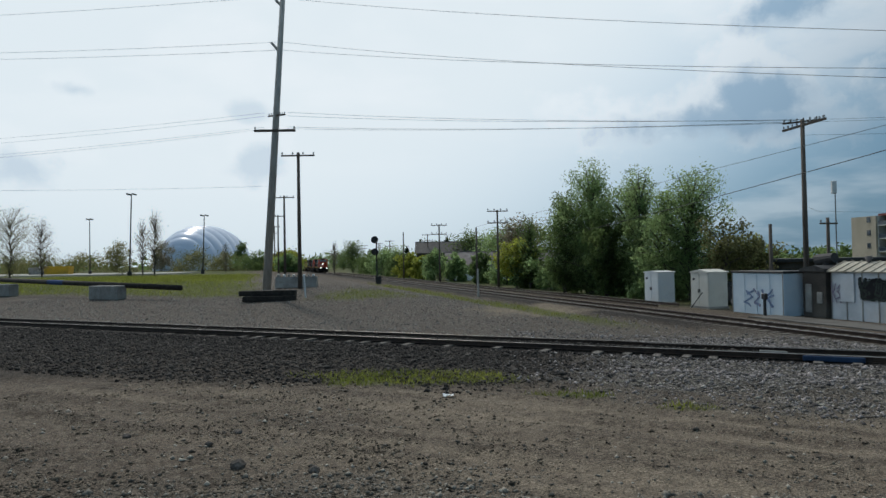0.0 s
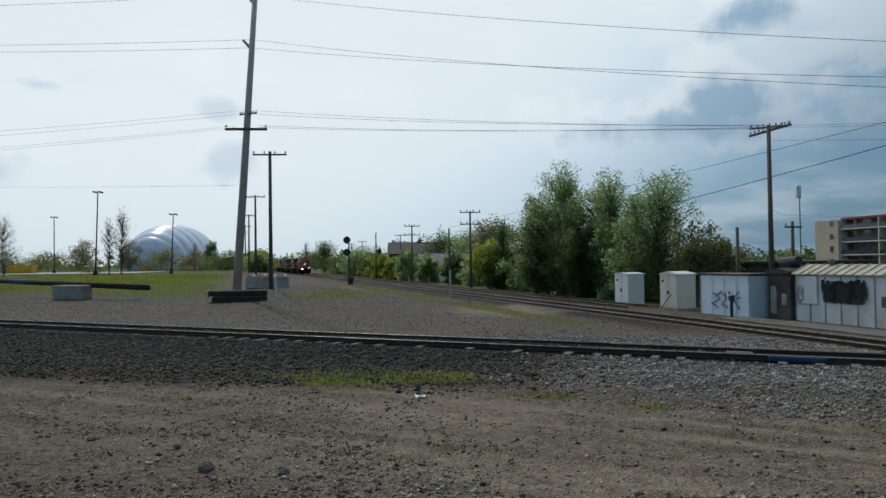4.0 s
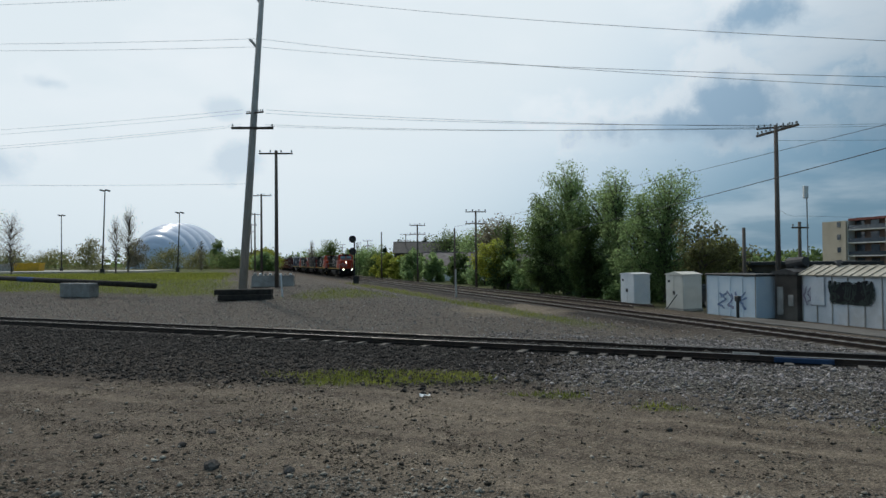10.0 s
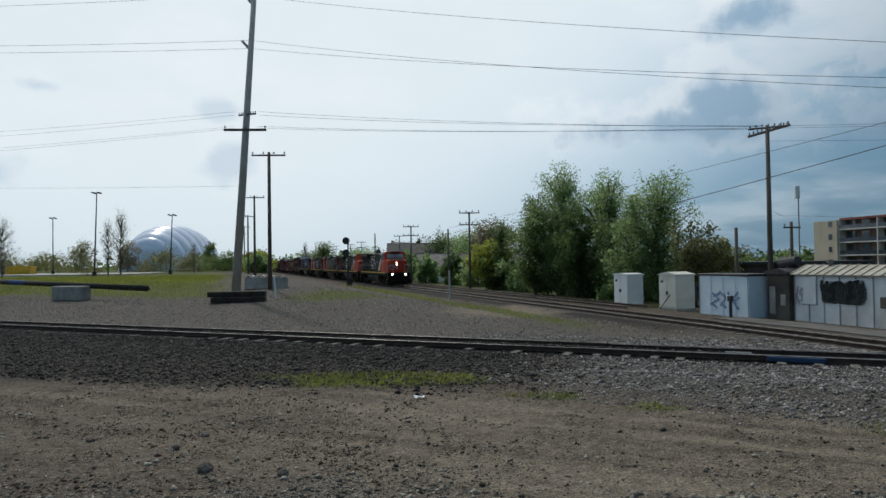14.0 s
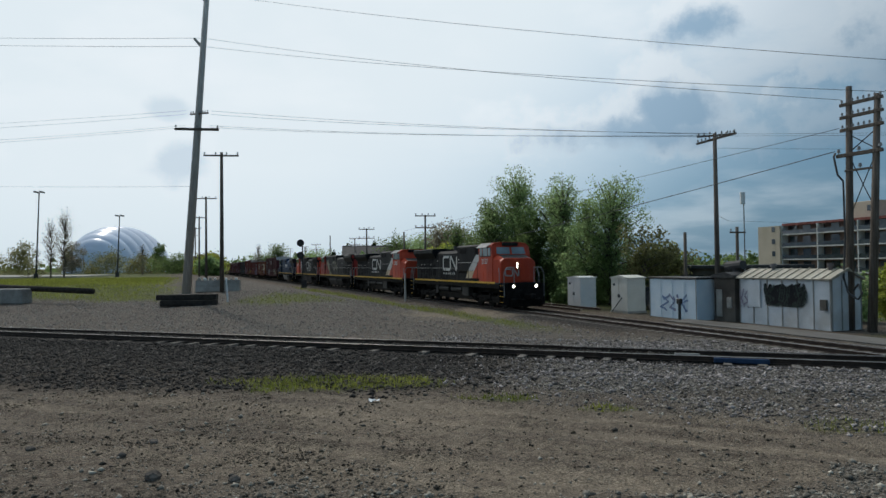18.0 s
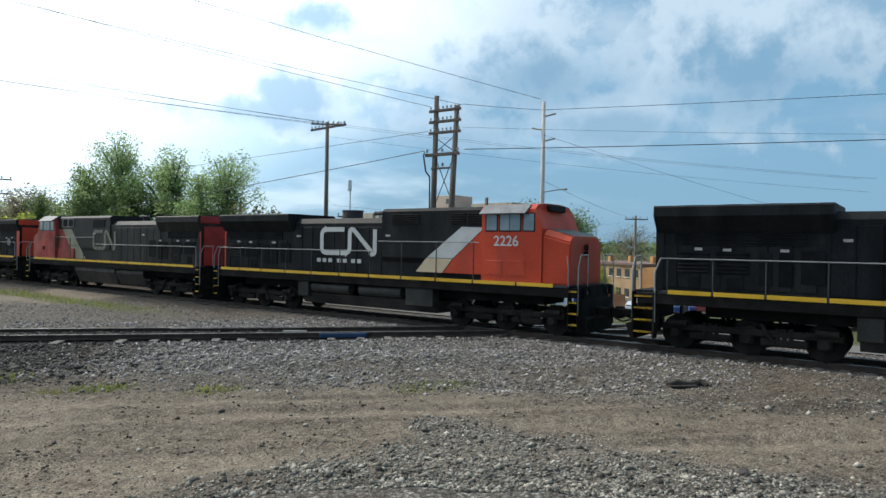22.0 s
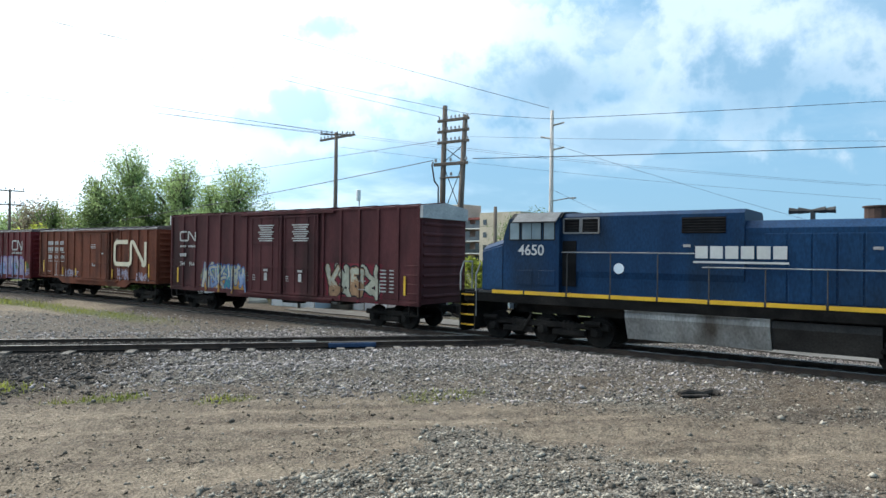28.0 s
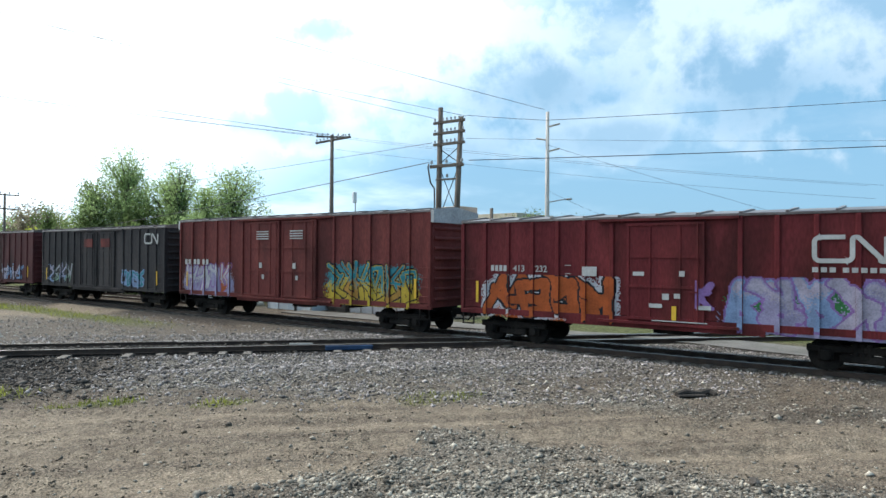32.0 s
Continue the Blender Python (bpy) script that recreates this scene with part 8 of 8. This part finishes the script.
    prism(bm, [(0.02, -0.3), (2.38, -0.3), (2.38, 1.5), (1.2, 2.28), (0.02, 1.5)], -0.05, -0.002, axis="x")
    end = part("gable_end", bm, M_WHITE, g, "white painted gable end")
    bm = bmesh.new()
    box(bm, -0.07, 1.2, 0.85, 0.04, 0.3, 0.36)
    part("window", bm, M_GLASS, end)
    for sy in (-1, 1):
        bm = bmesh.new()
        box(bm, 2.05, 0, 0, 4.5, 1.62, 0.08)
        o = part("roof_slope", bm, M_TARP, g)
        o.matrix_local = Matrix.Translation((0, 1.2 + sy * 0.66, 1.93)) @ Matrix.Rotation(-sy * 0.588, 4, "X")
    for k in range(6):
        bm = bmesh.new()
        box(bm, 2.05, -0.012, 0.1 + k * 0.25, 4.1, 0.02, 0.03)
        part("siding_lap", bm, M_GREYWALL, g)
    g = thing("garage", Matrix.Translation((39.3, 34.05, -1.4)) @ Matrix.Rotation(radians(-47), 4, "Z"), "small grey gabled garage with white roller door", "garage")
    bm = bmesh.new()
    prism(bm, [(-1.5, 0), (1.5, 0), (1.5, 1.55), (0, 2.2), (-1.5, 1.55)], 0, 4)
    part("wall", bm, M_GREYWALL, g)
    bm = bmesh.new()
    prism(bm, [(-1.7, 1.5), (0, 2.25), (1.7, 1.5), (1.7, 1.6), (0, 2.36), (-1.7, 1.6)], -0.2, 4.2)
    part("roof", bm, M_TARP, g)
    bm = bmesh.new()
    box(bm, 0.1, -0.03, 0.75, 2.1, 0.05, 1.45)
    for i in range(4):
        box(bm, 0.1, -0.06, 0.25 + i * 0.36, 2.1, 0.02, 0.02)
    part("roller_door", bm, M_WHITE, g)
    # cedar fence, bins
    p = on_track(6.5, 17)
    fz = thing("fence", Matrix.Translation((41.0, 32.2, -1.45)) @ Matrix.Rotation(radians(-52), 4, "Z"), "red-brown cedar board fence", "fence")
    for i in range(15):
        bm = bmesh.new()
        box(bm, -1.2 + i * 0.2, 0, 0.65, 0.18, 0.03, 1.3)
        part("board", bm, M_CEDAR, fz)
    for x, y, z in ((36.7, 30.95, -1.25), (37.0, 30.3, -1.25), (33.9, 33.9, -1.2), (53.6, 38.6, -2.6), (60.5, 38.2, -2.9), (62.0, 37.4, -2.9)):
        q = thing("wheelie_bin", Matrix.Translation((x, y, here(x, y))) @ Matrix.Rotation(radians(-48), 4, "Z"), "dark blue plastic wheelie bin", "bin", "wheelie bins")
        bm = bmesh.new()
        prism(bm, [(-0.25, 0), (0.25, 0), (0.32, 1.0), (-0.32, 1.0)], -0.3, 0.3)
        part("body", bm, surf("blue_bin_plastic", (0.02, 0.05, 0.16), (0.03, 0.07, 0.2), 2) if "blue_bin_plastic" not in bpy.data.materials else bpy.data.materials["blue_bin_plastic"], q)
        bm = bmesh.new()
        box(bm, 0, 0.02, 1.05, 0.7, 0.7, 0.1, bevel=0.03)
        part("lid", bm, bpy.data.materials["blue_bin_plastic"], q)


build_flats()


def car(x, y, z, turn, paint, label, tall=0.0, pickup=False):
    e = thing("parked_car", Matrix.Translation((x, y, z)) @ Matrix.Rotation(turn, 4, "Z"), label, "car", "parked cars")
    bm = bmesh.new()
    prism(bm, [(-2.2, 0.3), (2.2, 0.3), (2.25, 0.62), (2.1, 0.82 + tall), (1.0, 0.95 + tall), (-1.5, 0.97 + tall), (-2.2, 0.9 + tall)], -0.85, 0.85)
    bmesh.ops.bevel(bm, geom=list(bm.edges), offset=0.07, segments=2, affect="EDGES")
    part("body", bm, paint, e)
    bm = bmesh.new()
    top = 1.42 + tall * 1.6
    prism(bm, [(1.0, 0.95 + tall), (0.35, top), (-0.9 if not pickup else -0.3, top), (-1.65 if not pickup else -0.5, 0.97 + tall)], -0.7, 0.7)
    bmesh.ops.bevel(bm, geom=list(bm.edges), offset=0.06, segments=2, affect="EDGES")
    part("cabin", bm, paint, e)
    for sy in (-1, 1):
        bm = bmesh.new()
        prism(bm, [(0.82, 1.0 + tall), (0.3, top - 0.08), (-0.85 if not pickup else -0.3, top - 0.08), (-1.4 if not pickup else -0.4, 1.0 + tall)], sy * 0.7, sy * 0.715)
        part("side_window", bm, M_GLASS, e)
    for x0, x1, nm in ((1.02, 0.4, "windscreen"), (-1.63 if not pickup else -0.5, -0.95 if not pickup else -0.33, "rear_window")):
        bm = bmesh.new()
        v = [bm.verts.new(p) for p in ((x0, -0.6, 0.99 + tall), (x0, 0.6, 0.99 + tall), (x1, 0.55, top - 0.05), (x1, -0.55, top - 0.05))]
        f = bm.faces.new(v)
        bmesh.ops.solidify(bm, geom=[f], thickness=0.03)
        part(nm, bm, M_GLASS, e)
    for wx in (-1.35, 1.35):
        for sy in (-1, 1):
            bm = bmesh.new()
            cyl(bm, (wx, sy * 0.74, 0.32), (wx, sy * 0.9, 0.32), 0.32, seg=16)
            w = part("tyre", bm, M_DARK, e)
            bm = bmesh.new()
            cyl(bm, (wx, sy * 0.9, 0.32), (wx, sy * 0.915, 0.32), 0.2, seg=12)
            part("rim", bm, M_ROOF_GREY, w)
    for sy in (-1, 1):
        bm = bmesh.new()
        box(bm, 2.2, sy * 0.6, 0.66, 0.1, 0.35, 0.14, bevel=0.03)
        part("headlight", bm, M_ROOF_GREY, e)
        bm = bmesh.new()
        box(bm, -2.2, sy * 0.62, 0.75, 0.08, 0.3, 0.16, bevel=0.03)
        part("tail_light", bm, M_LOCO_MAROON, e)


def build_cars():
    def paint(n, c):
        return surf(n, tuple(v * 0.9 for v in c), c, 0.5, 0.25, 0, 10, grain=0.02, spec=0.6)
    white, silver, blue, red, black = paint("white_car_paint", (0.7, 0.7, 0.7)), paint("silver_car_paint", (0.5, 0.52, 0.54)), paint("blue_car_paint", (0.04, 0.08, 0.18)), paint("red_car_paint", (0.3, 0.03, 0.03)), paint("black_car_paint", (0.03, 0.03, 0.035))
    row = [(silver, "silver saloon car parked in the lot", 0, False), (blue, "dark blue hatchback parked in the lot", 0.1, False), (black, "dark car parked in the lot", 0.0, False), (red, "dark red car parked in the lot", 0.1, False), (white, "white saloon car parked in the lot", 0, False),
           (white, "white pickup truck parked in the lot", 0.3, True), (black, "black car parked in the lot", 0.05, False), (silver, "silver car parked in the lot", 0, False), (white, "white car parked in the lot", 0, False), (red, "red van parked in the lot", 0.4, False)]
    a, b = Vector((58.5, 41.5, 0)), Vector((80.5, 39.0, 0))
    for i, (m, lab, tall, pick) in enumerate(row):
        p = a.lerp(b, i / (len(row) - 1))
        car(p.x, p.y, here(p.x, p.y, 0.08), (1.5 if i else 0.25) + 0.06 * math.sin(i * 2.1), m, lab, tall, pick)
    p = on_track(38.5, 9.5)
    car(p.x, p.y, here(p.x, p.y), HEAD, black, "dark car parked between the cabinets", 0.1)


build_cars()


def house(x, y, z, w, d, h, turn, wall, roof, label):
    e = thing("house", Matrix.Translation((x, y, z)) @ Matrix.Rotation(turn, 4, "Z"), label, "house", "houses beyond the track")
    bm = bmesh.new()
    prism(bm, [(-d / 2, 0), (d / 2, 0), (d / 2, h), (0, h + d * 0.3), (-d / 2, h)], -w / 2, w / 2, axis="x")
    part("wall", bm, wall, e)
    sl = math.atan2(d * 0.3, d / 2)
    for sy in (-1, 1):
        bm = bmesh.new()
        box(bm, 0, 0, 0, w + 0.7, math.hypot(d / 2, d * 0.3) + 0.5, 0.14)
        o = part("roof", bm, roof, e)
        o.matrix_local = Matrix.Translation((0, sy * (d / 4 + 0.1), h + d * 0.15)) @ Matrix.Rotation(-sy * sl, 4, "X")
    for i in range(3):
        bm = bmesh.new()
        box(bm, -w / 3 + i * w / 3, -d / 2 - 0.02, h * 0.55, 1.1, 0.08, 1.1)
        part("window", bm, M_GLASS, e)


house(6.0, 116, 0, 11, 7, 2.6, 0.1, M_WHITE, M_ROOF_GREY, "pale grey roofed house behind the shrubs")
house(14.5, 97, 0, 9, 6, 2.4, -0.1, M_WHITE, M_ROOF_GREY, "small pale house behind the trees")
house(1.0, 152, 1.0, 14, 8, 4.2, 0.0, M_BROWNWALL, M_TARP, "brown roofed house on the rise")


# ---- loose stones and grass, joined ----
def scatter_stones(name, label, xs, ys, sizes, material, seed, lift=0.25):
    rng = np.random.RandomState(seed)
    n = len(xs)
    base = np.array([(1, 0, 0), (-1, 0, 0), (0, 1, 0), (0, -1, 0), (0, 0, 1), (0, 0, -1)], float)
    tri = np.array([(0, 2, 4), (2, 1, 4), (1, 3, 4), (3, 0, 4), (2, 0, 5), (1, 2, 5), (3, 1, 5), (0, 3, 5)])
    zs = ground_height(xs, ys)
    jit = base[None] * rng.uniform(0.55, 1.25, (n, 6, 1)) + rng.normal(0, 0.16, (n, 6, 3))
    jit *= sizes[:, None, None] * np.array([1.15, 1.0, 0.75])
    a = rng.uniform(0, 6.28, n)
    c, s = np.cos(a)[:, None], np.sin(a)[:, None]
    v = np.stack([jit[..., 0] * c - jit[..., 1] * s + xs[:, None], jit[..., 0] * s + jit[..., 1] * c + ys[:, None], jit[..., 2] + (zs + lift * sizes)[:, None]], -1)
    f = (tri[None] + 6 * np.arange(n)[:, None, None]).reshape(-1, 3)
    me = bpy.data.meshes.new(name)
    me.vertices.add(6 * n)
    me.vertices.foreach_set("co", v.ravel())
    me.loops.add(f.size)
    me.loops.foreach_set("vertex_index", f.ravel())
    me.polygons.add(len(f))
    me.polygons.foreach_set("loop_start", np.arange(0, f.size, 3))
    me.update()
    me.validate()
    me.materials.append(material)
    tagged(new(name, me), label, "gravel", kind="stuff")


def build_stones():
    rng = np.random.RandomState(12)
    def pick(x, y, keep):
        m = rng.rand(len(x)) < keep
        return x[m], y[m]
    # shoulders of the crossing track
    k, q = rng.uniform(-24, 14, 84000), rng.uniform(-2.6, 10.5, 84000)
    x = CROSS_AT.x + CROSS_DIR.x * k + CROSS_NEAR.x * q
    y = CROSS_AT.y + CROSS_DIR.y * k + CROSS_NEAR.y * q
    g, sa, da, pa = ground_cover(x, y)
    near = frames_of(x, y)[2]
    xd, yd = pick(x, y, np.clip(da * 0.95, 0, 1) * np.where((near > 0.75) & (near < 1.5), 0.15, 1.0))
    scatter_stones("dark_ballast", "dark crushed stone ballast under the track", xd, yd, np.clip(rng.lognormal(-3.35, 0.42, len(xd)), 0.014, 0.11), M_STONE_DARK, 1)
    k, q = rng.uniform(3, 45, 82000), rng.uniform(-5.5, 9.5, 82000)
    x = CROSS_AT.x + CROSS_DIR.x * k + CROSS_NEAR.x * q
    y = CROSS_AT.y + CROSS_DIR.y * k + CROSS_NEAR.y * q
    g, sa, da, pa = ground_cover(x, y)
    left, s, near, kk = frames_of(x, y)
    clear = (np.abs(left) > 1.3) & (np.abs(near + 0.1) > 1.35)
    xp, yp = pick(x, y, np.clip(pa * 0.95, 0, 1) * clear)
    scatter_stones("pale_ballast", "pale crushed stone heaped around the crossing", xp, yp, np.clip(rng.lognormal(-3.5, 0.38, len(xp)), 0.014, 0.08), M_STONE, 2)
    # coarse gravel before the camera
    a, d = rng.uniform(-0.66, 1.32, 150000), 9.0 + 12 * rng.rand(150000) ** 1.5
    x, y = np.sin(a) * d, np.cos(a) * d
    g, sa, da, pa = ground_cover(x, y)
    left, s, near, kk = frames_of(x, y)
    keep = np.clip(0.075 + 0.5 * pa - 0.1 * sa, 0.012, 1) * (near > 5.5) * (0.35 + rough_noise(x, y, 1.3, 44) ** 1.2 * 1.3)
    xg, yg = pick(x, y, keep)
    scatter_stones("loose_gravel", "loose grey gravel strewn over the dirt", xg, yg, np.clip(rng.lognormal(-3.95, 0.5, len(xg)), 0.008, 0.075), M_GRIT, 3, 0.2)
    a, d = rng.uniform(-0.66, 1.32, 90000), 9.0 + 12 * rng.rand(90000) ** 1.4
    x, y = np.sin(a) * d, np.cos(a) * d
    left, s, near, kk = frames_of(x, y)
    g, sa, da, pa = ground_cover(x, y)
    xg, yg = pick(x, y, (near > 5.0) * (1 - 0.7 * pa) * (1 - 0.85 * np.clip(1.4 * sa, 0, 1) * ease(-3, 4, x)) * np.clip(rough_noise(x, y, 0.9, 46) * 3.2 - 1.1, 0.02, 1) * (0.3 + 0.4 * (1 - ease(-2, 5, x))))
    scatter_stones("earth_clods", "brown clods of dry earth strewn over the dirt", xg, yg, np.clip(rng.lognormal(-4.1, 0.45, len(xg)), 0.008, 0.06), M_CLOD, 5, 0.15)
    # the yard beyond
    x, y = rng.uniform(-40, 18, 26000), rng.uniform(24, 62, 26000)
    left, s, near, kk = frames_of(x, y)
    g, sa, da, pa = ground_cover(x, y)
    xg, yg = pick(x, y, (near < -2.4) * (left > 2.2) * (1 - g) * (1 - np.clip(sa * 1.3, 0, 1)) * 0.7)
    scatter_stones("yard_gravel", "grey gravel over the yard between the tracks", xg, yg, rng.uniform(0.025, 0.065, len(xg)), M_YARD, 4)


def build_grass():
    rng = np.random.RandomState(31)
    def blades(name, label, x, y, h, seed, material):
        z = ground_height(x, y)
        n = len(x)
        a = rng.uniform(0, 6.28, n)
        w = h * rng.uniform(0.06, 0.14, n)
        lean = h[:, None] * rng.normal(0, 0.35, (n, 2))
        v = np.stack([np.stack([x - np.cos(a) * w, y - np.sin(a) * w, z - 0.01], -1), np.stack([x + np.cos(a) * w, y + np.sin(a) * w, z - 0.01], -1),
                      np.stack([x + lean[:, 0], y + lean[:, 1], z + h], -1)], 1).reshape(-1, 3)
        me = bpy.data.meshes.new(name)
        me.vertices.add(3 * n)
        me.vertices.foreach_set("co", v.ravel())
        me.loops.add(3 * n)
        me.loops.foreach_set("vertex_index", np.arange(3 * n))
        me.polygons.add(n)
        me.polygons.foreach_set("loop_start", np.arange(0, 3 * n, 3))
        me.update()
        me.validate()
        me.materials.append(material)
        tagged(new(name, me), label, "grass", kind="stuff")
    x, y = rng.uniform(-8, 14, 60000), rng.uniform(10, 22, 60000)
    g = ground_cover(x, y)[0]
    left, s, near, kk = frames_of(x, y)
    m = (rng.rand(len(x)) < g * 1.4) & (near > 4)
    blades("grass_tufts", "short yellow-green grass tufts on the dirt", x[m], y[m], rng.uniform(0.05, 0.16, m.sum()), 1, M_GRASS)
    x, y = rng.uniform(-70, 20, 150000), rng.uniform(30, 120, 150000)
    g = ground_cover(x, y)[0]
    left = frames_of(x, y)[0]
    m = (rng.rand(len(x)) < g * 0.9) & (left > 2.6)
    d = np.hypot(x[m], y[m])
    blades("yard_grass", "rough spring grass along the track and lawn", x[m], y[m], rng.uniform(0.06, 0.17, m.sum()) * (0.6 + d / 60), 2, M_GRASS)


M_GRASS = leaf_material("spring_grass", (0.1, 0.12, 0.025), (0.17, 0.18, 0.045))
build_stones()
build_grass()


# ---- what moves: the train, all its vehicles on one line ----
FRONT = [(0, 218), (3, 197), (6, 171), (9, 139), (13, 94), (15, 72), (17, 49.8), (18, 38), (19, 26), (20, 13.2), (21, 0.6), (22, -12.4), (23, -24.4),
         (24, -37.4), (25, -50.6), (26.5, -70.0), (28, -89.2), (29, -102.0), (30, -114.8), (31, -127.5), (32, -139.8)]


def motions():
    heading = math.atan2(-ALONG.y, -ALONG.x)
    for ob, back, turn in TRAIN:
        walk(ob, [(t, Matrix.Translation(on_track(s + back, 0, RAIL_Z)) @ Matrix.Rotation(heading + turn, 4, "Z")) for t, s in FRONT])


motions()
